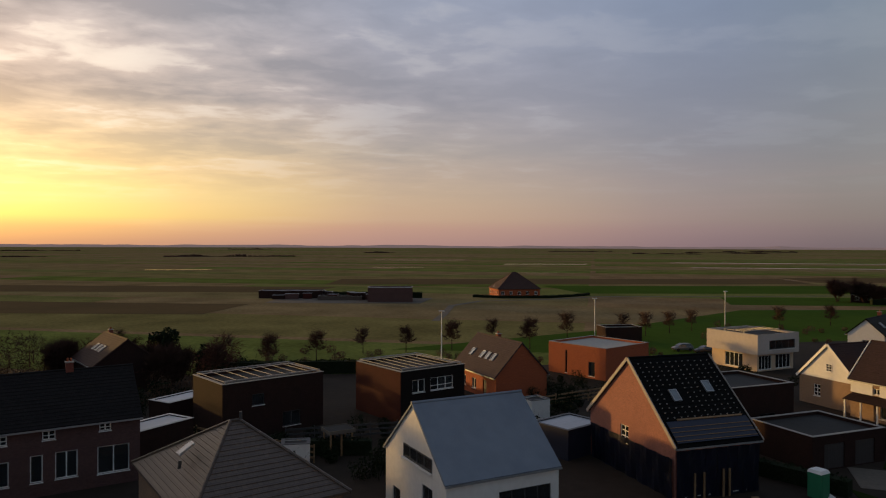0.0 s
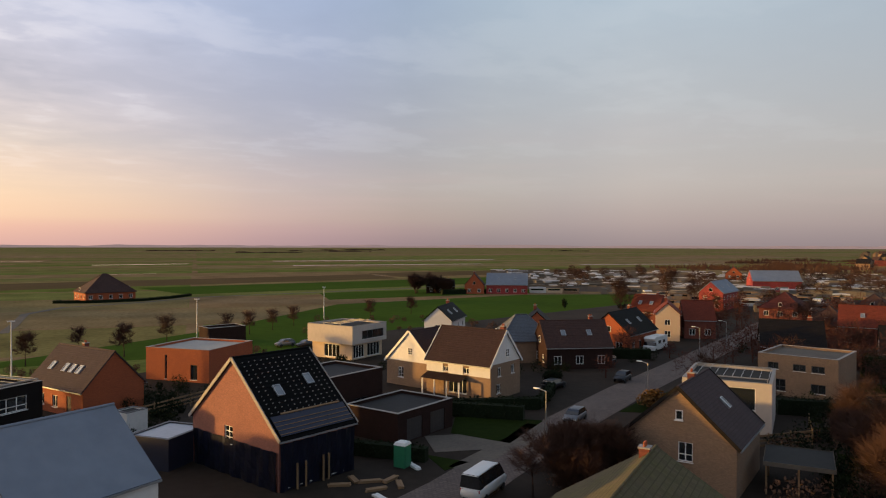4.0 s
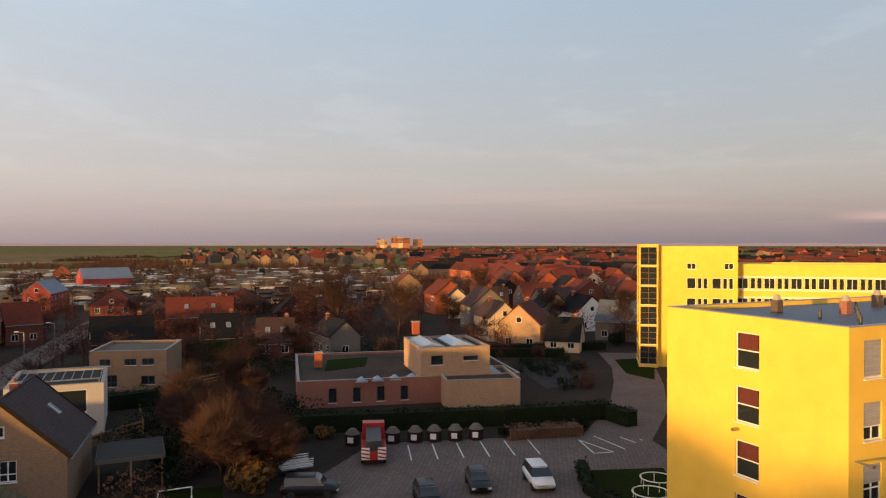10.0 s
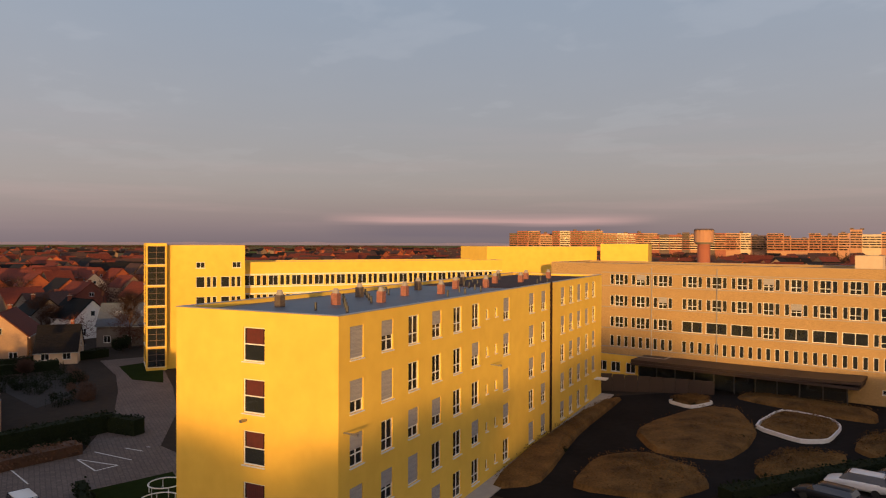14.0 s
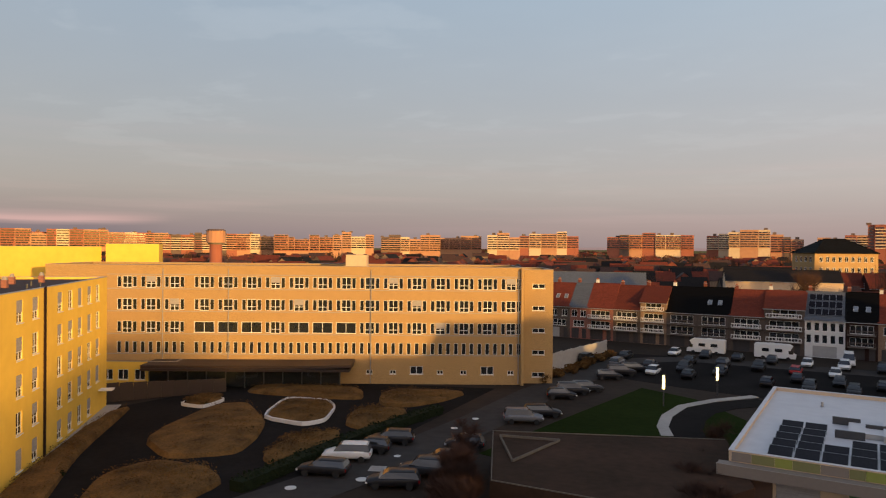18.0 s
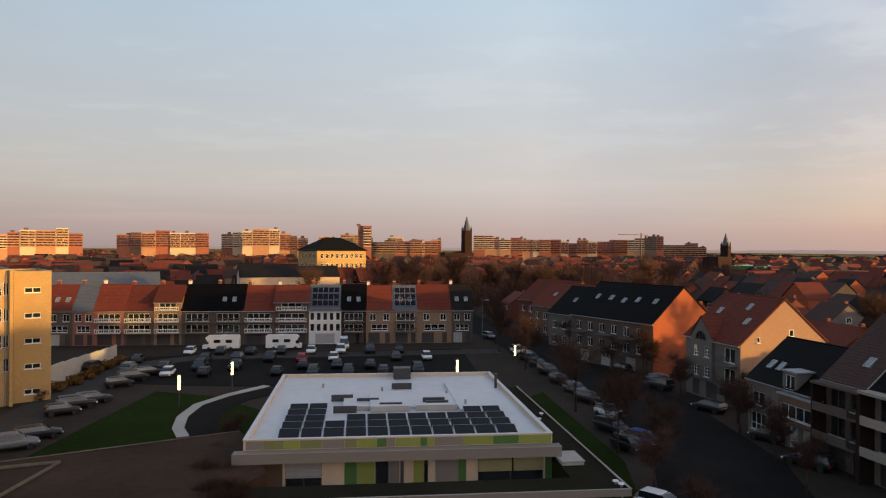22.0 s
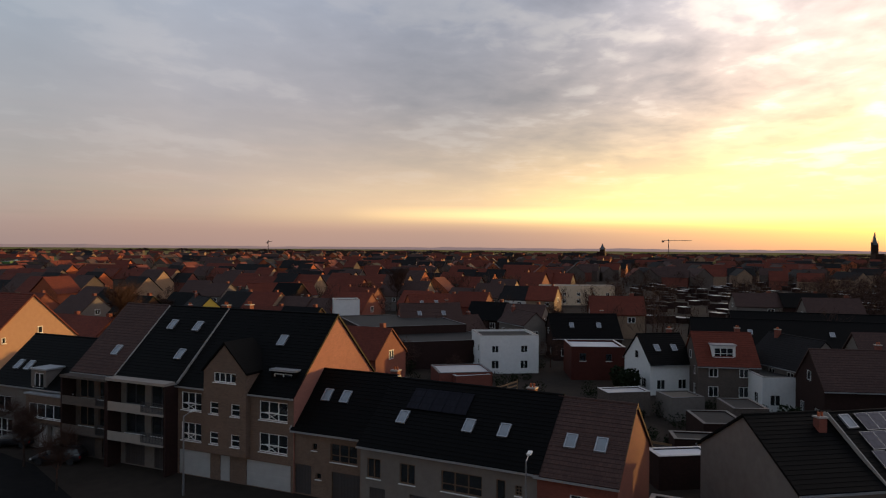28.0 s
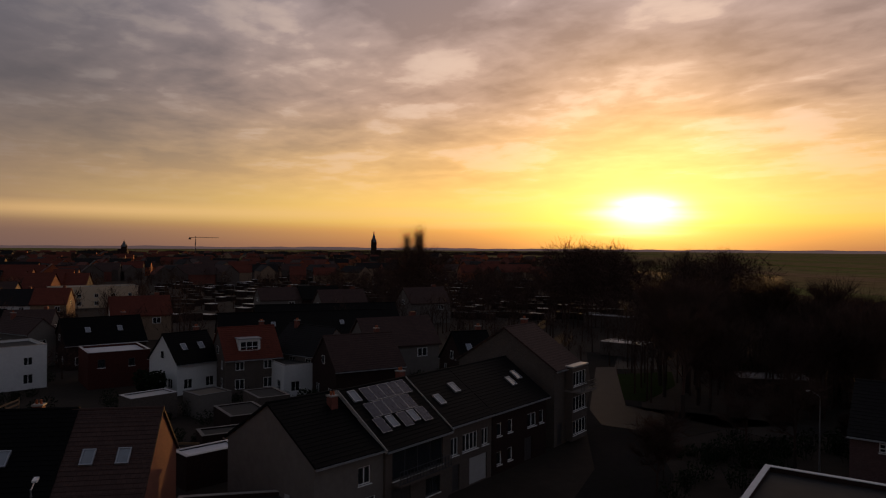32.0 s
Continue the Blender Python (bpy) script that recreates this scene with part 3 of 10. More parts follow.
def openings(house, wall_bm, L, D, h, ops, frame_mat="frame_white", sill=True):
    """Cuts ops {face: [(x, z, w, h, style)]} and fills them with windows and doors."""
    for k, (m, w) in faces_of(L, D).items():
        lst = [o for o in ops.get(k, ()) if o[1] + o[3] <= h + 1e-6]
        wall_face(wall_bm, m, w, h, [(o[0] - o[2] / 2, o[0] + o[2] / 2, o[1], o[1] + o[3]) for o in lst])
        for o in ops.get(k, ()):
            inset = 0.09 if o in lst else -0.05
            pm = m @ Matrix.Translation((o[0], inset, o[1]))
            if o[4] == "door":
                door(house, pm, o[2], o[3], "door_dark")
            elif o[4] == "garage":
                door(house, pm, o[2], o[3], "door_white", "garage_door")
            else:
                far_window(house, pm, o[2], o[3]) if o[4] == "far" else window(house, pm, o[2], o[3], o[4], frame_mat, o[5] if len(o) > 5 else 0.0, o[6] if len(o) > 6 else True)


def chimney(parent, x, y, z0, z1, material="brick_red", s=0.6):
    bm = bmesh.new()
    box(bm, x - s / 2, x + s / 2, y - s / 2, y + s / 2, z0, z1)
    c = part("chimney", bm, M[material], parent)
    bm = bmesh.new()
    box(bm, x - s / 2 - 0.06, x + s / 2 + 0.06, y - s / 2 - 0.06, y + s / 2 + 0.06, z1, z1 + 0.1)
    part("chimney_cap", bm, M["coping"], c)
    for dx in (-0.13, 0.13):
        bm = bmesh.new()
        tube(bm, (x + dx, y, z1 + 0.1), (x + dx, y, z1 + 0.38), 0.09, 0.08, 8)
        part("chimney_pot", bm, M["brick_orange"], c)


def slope(L, D, e, r, side):
    """A frame on a roof side: x along the ridge, y up the slope from the eave, z out of it."""
    sg = -1 if side == "f" else 1
    up_ = Vector((0, -sg * D / 2, r - e)).normalized()
    ax = Vector((1, 0, 0)) if side == "f" else Vector((-1, 0, 0))
    m = Matrix((ax, up_, ax.cross(up_))).transposed().to_4x4()
    m.translation = (0, sg * D / 2, e)
    return m, math.hypot(D / 2, r - e)


def gable_roof(parent, L, D, e, r, material, over=0.35, verge=None, courses=True):
    """One solid roof whose courses step up to the ridge; ridge tiles, gutters and verge boards are its parts."""
    n = math.hypot(D / 2, r - e)
    cs, sn = D / 2 / n, (r - e) / n
    k = max(4, int((n + over) / 0.36)) if courses else 1
    side = []
    for i in range(k):
        for s_, t_ in ((-over + i * (n + over) / k, 0.172 if courses else 0.15), (-over + (i + 1) * (n + over) / k, 0.146 if courses else 0.15)):
            side.append((D / 2 - s_ * cs + t_ * sn, e + s_ * sn + t_ * cs))
    side[-1] = (0.0, r + 0.16)
    low = [(D / 2 + over * cs, e - over * sn), (0.0, r)]
    prof = [(-y, z) for y, z in side] + [(y, z) for y, z in side[-2::-1]] + [low[0], low[1], (-low[0][0], low[0][1])]
    X = L / 2 + 0.16
    bm = bmesh.new()
    va, vb = [bm.verts.new((-X, y, z)) for y, z in prof], [bm.verts.new((X, y, z)) for y, z in prof]
    bm.faces.new(va)
    bm.faces.new(vb[::-1])
    for i in range(len(prof)):
        j = (i + 1) % len(prof)
        bm.faces.new((va[i], vb[i], vb[j], va[j])[::-1])
    bmesh.ops.recalc_face_normals(bm, faces=bm.faces)
    roof = part("roof", bm, M[material], parent)
    bm = bmesh.new()
    tube(bm, (-X - 0.02, 0, r + 0.13), (X + 0.02, 0, r + 0.13), 0.12, 0.12, 8)
    part("ridge_tiles", bm, M[material], roof)
    for sg in (-1, 1):
        bm = bmesh.new()
        y, z = sg * (D / 2 + over * cs + 0.09), e - over * sn + 0.02
        box(bm, -X, X, y - 0.07, y + 0.07, z - 0.1, z + 0.03)
        part("gutter", bm, M["zinc"], roof)
    if verge:
        for sd in "fb":
            m, n = slope(L, D, e, r, sd)
            for sx in (-1, 1):
                bm = bmesh.new()
                x = sx * (L / 2 + 0.21)
                box(bm, x - 0.045, x + 0.045, -over - 0.02, n + 0.05, -0.06, 0.24, m)
                part("verge_board", bm, M[verge], roof)
    return roof


def skylight(parent, L, D, e, r, side, x, s, w=0.8, h=1.2):
    """A roof window: x along the ridge, s the share of the slope's length."""
    m, n = slope(L, D, e, r, side)
    pm = m @ Matrix.Translation((x if side == "f" else -x, s * n, 0.2))
    if "sky" + str((w, h)) not in CACHE:
        bm = bmesh.new()
        for a in ((-w / 2, -w / 2 + 0.08, -h / 2, h / 2), (w / 2 - 0.08, w / 2, -h / 2, h / 2), (-w / 2 + 0.08, w / 2 - 0.08, -h / 2, -h / 2 + 0.08), (-w / 2 + 0.08, w / 2 - 0.08, h / 2 - 0.08, h / 2)):
            box(bm, *a, -0.06, 0.09)
        g = bmesh.new()
        box(g, -w / 2 + 0.06, w / 2 - 0.06, -h / 2 + 0.06, h / 2 - 0.06, 0.03, 0.05)
        CACHE["sky" + str((w, h))] = (mesh_of("skylight", bm, M["zinc"]), mesh_of("pane", g, M["skyglass"]))
    fr, pa = CACHE["sky" + str((w, h))]
    part("pane", pa, None, part("skylight", fr, None, parent, "", pm))


M["skyglass"] = mat("skyglass", (0.22, 0.25, 0.28), (0.16, 0.18, 0.20), 2, 0.03, spec=1.0)


def panels(parent, L, D, e, r, side, x0, s0, cols, rows, w=1.0, h=1.65):
    m, n = slope(L, D, e, r, side)
    for i in range(cols):
        for j in range(rows):
            pm = m @ Matrix.Translation((x0 + i * (w + 0.03), s0 * n + j * (h + 0.03), 0.26))
            solar_panel(parent, pm, w, h)


def solar_panel(parent, m, w=1.0, h=1.65, cells="solar"):
    key = ("pv", w, h, cells)
    if key not in CACHE:
        bm = bmesh.new()
        for a in ((-w / 2, -w / 2 + 0.035, -h / 2, h / 2), (w / 2 - 0.035, w / 2, -h / 2, h / 2), (-w / 2, w / 2, -h / 2, -h / 2 + 0.035), (-w / 2, w / 2, h / 2 - 0.035, h / 2)):
            box(bm, *a, 0, 0.045)
        g = bmesh.new()
        box(g, -w / 2 + 0.03, w / 2 - 0.03, -h / 2 + 0.03, h / 2 - 0.03, 0.005, 0.035)
        CACHE[key] = (mesh_of("solar_panel", bm, M["metal"]), mesh_of("cell_sheet", g, M[cells]))
    fr, ce = CACHE[key]
    part("cell_sheet", ce, None, part("solar_panel", fr, None, parent, "", m))


def gable_house(label, x, y, a, L, D, e, r, wall, roof, ops=None, sky=(), chim=(), over=0.35, verge=None, frame_mat="frame_white", group="", name="house", base=0.0, gable=None, courses=True):
    h = thing(name, at(x, y, 0, a), label, "house", group)
    bm = bmesh.new()
    openings(h, bm, L, D, e, ops or {}, frame_mat)
    for sx in (-1, 1):
        gb = bm if gable is None else bmesh.new()
        p = [Vector((sx * L / 2, -D / 2, e)), Vector((sx * L / 2, D / 2, e)), Vector((sx * L / 2, 0, r))]
        quad(gb, *(p if sx > 0 else p[::-1]))
        if gable is not None:
            part("gable", gb, M[gable], h)
    bmesh.ops.remove_doubles(bm, verts=bm.verts, dist=0.001)
    w = part("wall", bm, M[wall], h)
    rf = gable_roof(h, L, D, e, r, roof, over, verge, courses)
    for s in sky:
        skylight(h, L, D, e, r, *s)
    for c in chim:
        chimney(h, c[0], c[1], r - abs(c[1]) * (r - e) / (D / 2) - 0.4, r + c[2], c[3] if len(c) > 3 else "brick_red")
    return h


def flat_house(label, x, y, a, L, D, h_, wall, roof="bitumen", ops=None, frame_mat="frame_white", z0=0.0, name="house", coping="coping", group="", para=0.3, category="house"):
    h = thing(name, at(x, y, z0, a), label, category, group)
    bm = bmesh.new()
    openings(h, bm, L, D, h_, ops or {}, frame_mat)
    for k, (m, w) in faces_of(L - 0.6, D - 0.6).items():
        m2 = m @ rot_z(180)
        quad(bm, *[m2 @ Vector(p) for p in ((-w / 2, 0, h_ - para), (w / 2, 0, h_ - para), (w / 2, 0, h_), (-w / 2, 0, h_))])
    if z0 > 0.2:
        quad(bm, (-L / 2, D / 2, 0), (L / 2, D / 2, 0), (L / 2, -D / 2, 0), (-L / 2, -D / 2, 0))
    bmesh.ops.remove_doubles(bm, verts=bm.verts, dist=0.001)
    part("wall", bm, M[wall], h)
    bm = bmesh.new()
    box(bm, -L / 2 + 0.3, L / 2 - 0.3, -D / 2 + 0.3, D / 2 - 0.3, h_ - para - 0.15, h_ - para)
    part("roof", bm, M[roof], h)
    bm = bmesh.new()
    for a_ in ((-L / 2 - 0.04, L / 2 + 0.04, -D / 2 - 0.04, -D / 2 + 0.32), (-L / 2 - 0.04, L / 2 + 0.04, D / 2 - 0.32, D / 2 + 0.04), (-L / 2 - 0.04, -L / 2 + 0.32, -D / 2 + 0.32, D / 2 - 0.32), (L / 2 - 0.32, L / 2 + 0.04, -D / 2 + 0.32, D / 2 - 0.32)):
        box(bm, *a_, h_ + 0.003, h_ + 0.05)
    part("coping", bm, M[coping], h)
    return h


def hip_house(label, x, y, a, L, D, e, r, wall, roof, ridge=2.0, ops=None, over=0.4, sky=(), name="house"):
    h = thing(name, at(x, y, 0, a), label, "house")
    bm = bmesh.new()
    openings(h, bm, L, D, e, ops or {})
    bmesh.ops.remove_doubles(bm, verts=bm.verts, dist=0.001)
    part("wall", bm, M[wall], h)
    bm = bmesh.new()
    A, B = L / 2 + over, D / 2 + over
    z = e - over * (r - e) / (D / 2)
    n = 18
    ring = lambda k: [Vector((sx * (A + (ridge / 2 - A) * k), sy * (B - B * k), z + (r - z) * k)) for sx, sy in ((-1, -1), (1, -1), (1, 1), (-1, 1))]
    for i in range(n):
        lo, hi = ring(i / n), ring((i + 1) / n)
        for j in range(4):
            k = (j + 1) % 4
            lift = Vector((0, 0, 0.05))
            quad(bm, lo[j] + lift, lo[k] + lift, hi[k], hi[j])
            quad(bm, lo[j], lo[k], lo[k] + lift, lo[j] + lift)
    quad(bm, *[Vector((sx * A, sy * B, z - 0.12)) for sx, sy in ((-1, 1), (1, 1), (1, -1), (-1, -1))])
    lo = ring(0)
    for j in range(4):
        k = (j + 1) % 4
        d_ = Vector((0, 0, 0.12))
        quad(bm, lo[j] - d_, lo[k] - d_, lo[k], lo[j])
    rf = part("roof", bm, M[roof], h)
    bm = bmesh.new()
    for sx, sy in ((-1, -1), (1, -1), (1, 1), (-1, 1)):
        tube(bm, (sx * A, sy * B, z + 0.05), (sx * ridge / 2, 0, r + 0.05), 0.12, 0.12, 6)
    tube(bm, (-ridge / 2 - 0.05, 0, r + 0.05), (ridge / 2 + 0.05, 0, r + 0.05), 0.12, 0.12, 6)
    part("hip_tiles", bm, M[roof], rf)
    return h


def sheet(name, pts, z, material, label="", kind="structure", thick=0.12, category=""):
    """A flat piece of ground with an edge."""
    bm = bmesh.new()
    area = sum(a[0] * b[1] - b[0] * a[1] for a, b in zip(pts, pts[1:] + pts[:1]))
    if area < 0:
        pts = pts[::-1]
    top = [bm.verts.new((x, y, z)) for x, y in pts]
    low = [bm.verts.new((x, y, z - thick)) for x, y in pts]
    bm.faces.new(top)
    for i in range(len(pts)):
        j = (i + 1) % len(pts)
        bm.faces.new((low[i], low[j], top[j], top[i]))
    ob = part(name, bm, M[material])
    return tagged(ob, label, category or name, "", kind)


def strip(name, pts, width, z, material, label="", thick=0.12):
    pts = [Vector((*p, 0)) for p in pts]
    lft, rgt = [], []
    for i, p in enumerate(pts):
        d = (pts[min(i + 1, len(pts) - 1)] - pts[max(i - 1, 0)]).normalized()
        n = Vector((-d.y, d.x, 0)) * width / 2
        lft.append((p + n)[:2])
        rgt.append((p - n)[:2])
    return sheet(name, lft + rgt[::-1], z, material, label, "structure", thick)

# ---- ground ----
def ground_material():
    m = bpy.data.materials.new("ground")
    m.use_nodes = True
    N, K = m.node_tree.nodes, m.node_tree.links
    p = N["Principled BSDF"]
    co = N.new("ShaderNodeTexCoord")
    mp = N.new("ShaderNodeMapping")
    mp.inputs["Rotation"].default_value = (0, 0, radians(12))
    K.new(co.outputs["Object"], mp.inputs[0])
    br = N.new("ShaderNodeTexBrick")
    br.inputs["Scale"].default_value = 1.0
    br.inputs["Brick Width"].default_value, br.inputs["Row Height"].default_value = 340.0, 48.0
    br.inputs["Mortar Size"].default_value, br.inputs["Mortar Smooth"].default_value = 2.2, 0.2
    br.inputs["Color1"].default_value, br.inputs["Color2"].default_value = (0, 0, 0, 1), (1, 1, 1, 1)
    br.inputs["Mortar"].default_value = (0.5, 0.5, 0.5, 1)
    K.new(mp.outputs[0], br.inputs[0])
    rp = N.new("ShaderNodeValToRGB")
    # field colours lifted to stand in for haze over the far land
    stops = [(0.0, (0.116, 0.152, 0.032)), (0.3, (0.201, 0.159, 0.067)), (0.55, (0.238, 0.156, 0.088)), (0.75, (0.134, 0.165, 0.041)), (1.0, (0.262, 0.165, 0.104))]
    while len(rp.color_ramp.elements) < len(stops):
        rp.color_ramp.elements.new(0.5)
    for e, (q, c) in zip(rp.color_ramp.elements, stops):
        e.position, e.color = q, (*c, 1)
    K.new(br.outputs[0], rp.inputs[0])
    ns = [N.new("ShaderNodeTexNoise") for _ in range(3)]
    for n, s in zip(ns, (0.9, 0.05, 0.006)):
        n.inputs["Scale"].default_value, n.inputs["Detail"].default_value = s, 6
        K.new(co.outputs["Object"], n.inputs[0])
    mx = N.new("ShaderNodeMix")
    mx.data_type, mx.blend_type = "RGBA", "OVERLAY"
    mx.inputs[0].default_value = 0.6
    K.new(rp.outputs[0], mx.inputs[6])
    K.new(ns[1].outputs[0], mx.inputs[7])
    mx2 = N.new("ShaderNodeMix")
    mx2.data_type, mx2.blend_type = "RGBA", "OVERLAY"
    mx2.inputs[0].default_value = 0.5
    K.new(mx.outputs[2], mx2.inputs[6])
    K.new(ns[0].outputs[0], mx2.inputs[7])
    K.new(mx2.outputs[2], p.inputs["Base Color"])
    p.inputs["Roughness"].default_value = 1.0
    p.inputs["Specular IOR Level"].default_value = 0.0
    b = N.new("ShaderNodeBump")
    b.inputs["Strength"].default_value, b.inputs["Distance"].default_value = 0.6, 0.2
    K.new(ns[0].outputs[0], b.inputs["Height"])
    K.new(b.outputs[0], p.inputs["Normal"])
    return m


bm = bmesh.new()
ringv = [bm.verts.new((4950 * math.cos(k * math.pi / 32), 4950 * math.sin(k * math.pi / 32), 0)) for k in range(64)]
bm.faces.new(ringv)
tagged(part("ground", bm, ground_material()), "flat green and brown fields reaching the horizon", "ground", kind="structure")
# far rim of low wooded land at the edge of sight; its pink tint and glow stand for haze
M["far_rim_haze"] = mat("far_rim_haze", (0.30, 0.20, 0.185), (0.23, 0.16, 0.155), 0.004, 1.0, stain=0.6, spec=0.0, emit=(1.0, 0.72, 0.66, 0.17))
bm = bmesh.new()
rim = []
for k in range(720):
    a_ = k * math.pi / 360
    h_ = 15 + 6 * noise.noise(Vector((math.cos(a_) * 9, math.sin(a_) * 9, 1))) + 5 * noise.noise(Vector((math.cos(a_) * 45, math.sin(a_) * 45, 3)))
    rim.append([bm.verts.new((r_ * math.cos(a_), r_ * math.sin(a_), z_)) for r_, z_ in ((4600, -1), (4700, h_ * 0.45), (4800, h_))])
for a_, b_ in zip(rim, rim[1:] + rim[:1]):
    for k in range(2):
        bm.faces.new((a_[k], b_[k], b_[k + 1], a_[k + 1]))
tagged(part("backdrop", bm, M["far_rim_haze"]), "low rim of woods on the horizon, tinted and glowing as haze", "backdrop", kind="structure")
# the built-up side of the place: gardens and yards of dark soil
sheet("garden_soil", [(-60, 108), (-10, 112), (40, 128), (75, 150), (240, 190), (330, 60), (330, -260), (-330, -260), (-620, 40), (-760, 300), (-420, 420), (-150, 160)], 0.03, "soil", "dark winter garden soil between the houses", thick=0.02, category="soil")
# roads, drives and yards
# the first street is paler than asphalt: reflected sky put into its colour
strip("road", [(24, 46), (31.8, 49.6), (42.5, 55.5), (56, 62.5), (74, 71.2), (95, 80.3), (126, 94), (170, 114)], 6.0, 0.06, "paving", "grey asphalt residential street")
strip("road", [(-26, -20), (-36, -42), (-45, -58), (-51.5, -80), (-56, -110), (-60, -142), (-62, -176), (-66, -230)], 12.5, 0.06, "asphalt", "dark asphalt street lined with parked cars")
strip("road", [(-26, -20), (-32, 5), (-42, 26), (-55, 38), (-72, 47), (-92, 60), (-120, 76)], 7.0, 0.06, "asphalt", "narrow asphalt road along a terrace of houses")
strip("road", [(134, -14), (118, -15), (105, -14), (90, -12), (76, -8)], 7.0, 0.065, "paving", "paved access road to the car park")
strip("road", [(34, -44), (30.5, -56), (28, -66), (25.5, -80), (23.5, -97), (19.5, -115), (16, -130), (6, -137), (-50, -131)], 6.0, 0.062, "asphalt_worn", "worn grey asphalt lane past the hospital garden")
sheet("car_park", [(48, 22), (58, 19.5), (70, 17), (76, -3), (80, -10), (66, -14), (52, -12), (44, 10)], 0.055, "paving", "paved car park with white bay lines")
sheet("car_park", [(24, -140), (26, -118), (6, -109), (-10, -104), (-38, -108), (-44, -136)], 0.055, "asphalt", "asphalt car park full of cars")
sheet("lawn", [(40.6, 64.9), (43.7, 58.4), (52.7, 63.9), (45.6, 71.7)], 0.07, "grass", "small green front lawn")
sheet("lawn", [(22, -66), (17, -84), (10.5, -106), (3, -101), (-6, -86), (-3, -58)], 0.07, "grass", "green lawn beside the low building")
sheet("lawn", [(-31, -84), (-42, -92), (-36, -60), (-28, -42), (-22, -46)], 0.07, "grass", "strip of lawn along the street")
sheet("lawn", [(126, -12.7), (129.4, -20), (108.4, -16.8), (113, -13.2)], 0.08, "grass", "patch of lawn by the access road")
sheet("lawn", [(64.4, -4.2), (66.0, -11.0), (57.0, -11.2), (55.0, -6.4), (58.4, -4.4)], 0.075, "grass", "rough grass round two ring rails")
sheet("yard", [(119.9, 5.0), (125.4, -5.7), (107.1, -6.4), (99.4, -0.8)], 0.05, "asphalt_worn", "grey school yard behind a shrub bed")
sheet("patio", [(4.7, -66.7), (-0.6, -65.3), (-0.9, -78.1), (3.1, -79.2)], 0.1, "gravel", "pale paved patio beside the low building")
sheet("courtyard", [(36, -38), (50, -31), (70, -66), (64, -90), (30, -97), (32, -66)], 0.045, "asphalt", "dark paved hospital courtyard")

# ---- houses on the field side ----
F2 = "frame_white"
gable_house("long dark-roofed brick house with white windows", -37.0, 59.3, -146.4 + 180, 20, 9, 5.68, 9.24, "brick_mauve", "tile_dark",
            {"f": [(7.25, 4.7, 0.9, 0.9, "wx"), (3.08, 4.55, 0.95, 1.05, "wx"), (-0.3, 4.5, 0.95, 1.05, "wx"), (7.9, 1.1, 2.5, 2.3, "w2"), (4.35, 1.25, 1.65, 2.2, "w2"), (2.2, 1.2, 0.9, 2.2, "w1"), (-0.4, 1.2, 1.4, 2.0, "w2"), (-4, 1.2, 1.6, 2.2, "w2"), (-4, 4.5, 0.9, 1.0, "wx"), (-7.5, 4.5, 0.9, 1.0, "wx")]},
            chim=[(5, 0, 0.8)])
tan_house = hip_house("house with a pyramid roof of worn tan tiles", -14.65, 49.8, 35.2, 9.8, 14.0, 4.3, 8.02, "brick_buff", "tile_tan", 0.65, {"l": [(2.0, 2.4, 1.2, 1.3, "w2")]})
for sd, u, v, w, h_, lab in (("l", -0.2, 0.45, 0.8, 1.2, "skylight"), ("l", 1.8, 0.28, 0.3, 0.3, "vent"), ("f", 0.2, 0.9, 0.3, 0.3, "vent")):
    sl = faces_of(11.8, 11.8)[sd][0] @ Matrix.Translation((u, 0, 4.75)) @ Matrix.Rotation(math.atan2(3.85, 5.9), 4, "X") @ Matrix.Translation((0, v * 7.0, 0.06))
    bm = bmesh.new()
    if lab == "skylight":
        box(bm, -w / 2, w / 2, -h_ / 2, h_ / 2, 0, 0.12)
        part("skylight", bm, M["zinc"], tan_house, "", sl)
        bm = bmesh.new()
        box(bm, -w / 2 + 0.07, w / 2 - 0.07, -h_ / 2 + 0.07, h_ / 2 - 0.07, 0.123, 0.14)
        part("pane", bm, M["skyglass"], tan_house, "", sl)
    else:
        tube(bm, (0, 0, 0), (0, 0.35, 0.4), 0.11, 0.11, 8)
        part("roof_vent", bm, M["frame_dark"], tan_house, "", sl)
flat_house("dark brick house with a flat roof in a steel rail", -20.6, 79.2, 41.4, 12, 7.6, 6.0, "brick_dark", "bitumen", {"f": [(2, 0.6, 2.2, 1.6, "w2"), (-2, 3.4, 1.4, 1.2, "w1")]}, "frame_dark")
flat_house("red and black flat-roofed brick house with wide white windows", -4.0, 86.8, 38, 9.4, 9.7, 6.0, "brick_black", "bitumen", {"f": [(-2.2, 3.4, 1.8, 1.5, "w2"), (1.2, 3.4, 3.4, 1.5, "w3")]})
# red brick darkened in colour for the shade that should fall on it
wine = thing("brick_facing", at(-4.0, 86.8, 0, 38), "red brick side of the flat-roofed house, darkened as shade", "wall", "", "structure")
bm = bmesh.new()
box(bm, -4.78, -4.703, -4.85, 4.85, 0.05, 5.95)
part("facing", bm, M["brick_wine"], wine)
gable_house("brown-tiled brick house with four roof windows", 7.9, 99.0, -64.2, 12, 7.9, 3.3, 7.4, "brick_orange", "tile_mauve",
            {"f": [(-3, 0.8, 1.2, 1.4, "w2"), (0, 0.8, 1.2, 1.4, "w2"), (3, 0.2, 1.0, 2.2, "door")]}, [("f", -3.5, 0.45), ("f", -0.5, 0.45), ("f", 1.0, 0.45), ("f", 2.5, 0.45)], [(-1, 0.5, 0.5)])
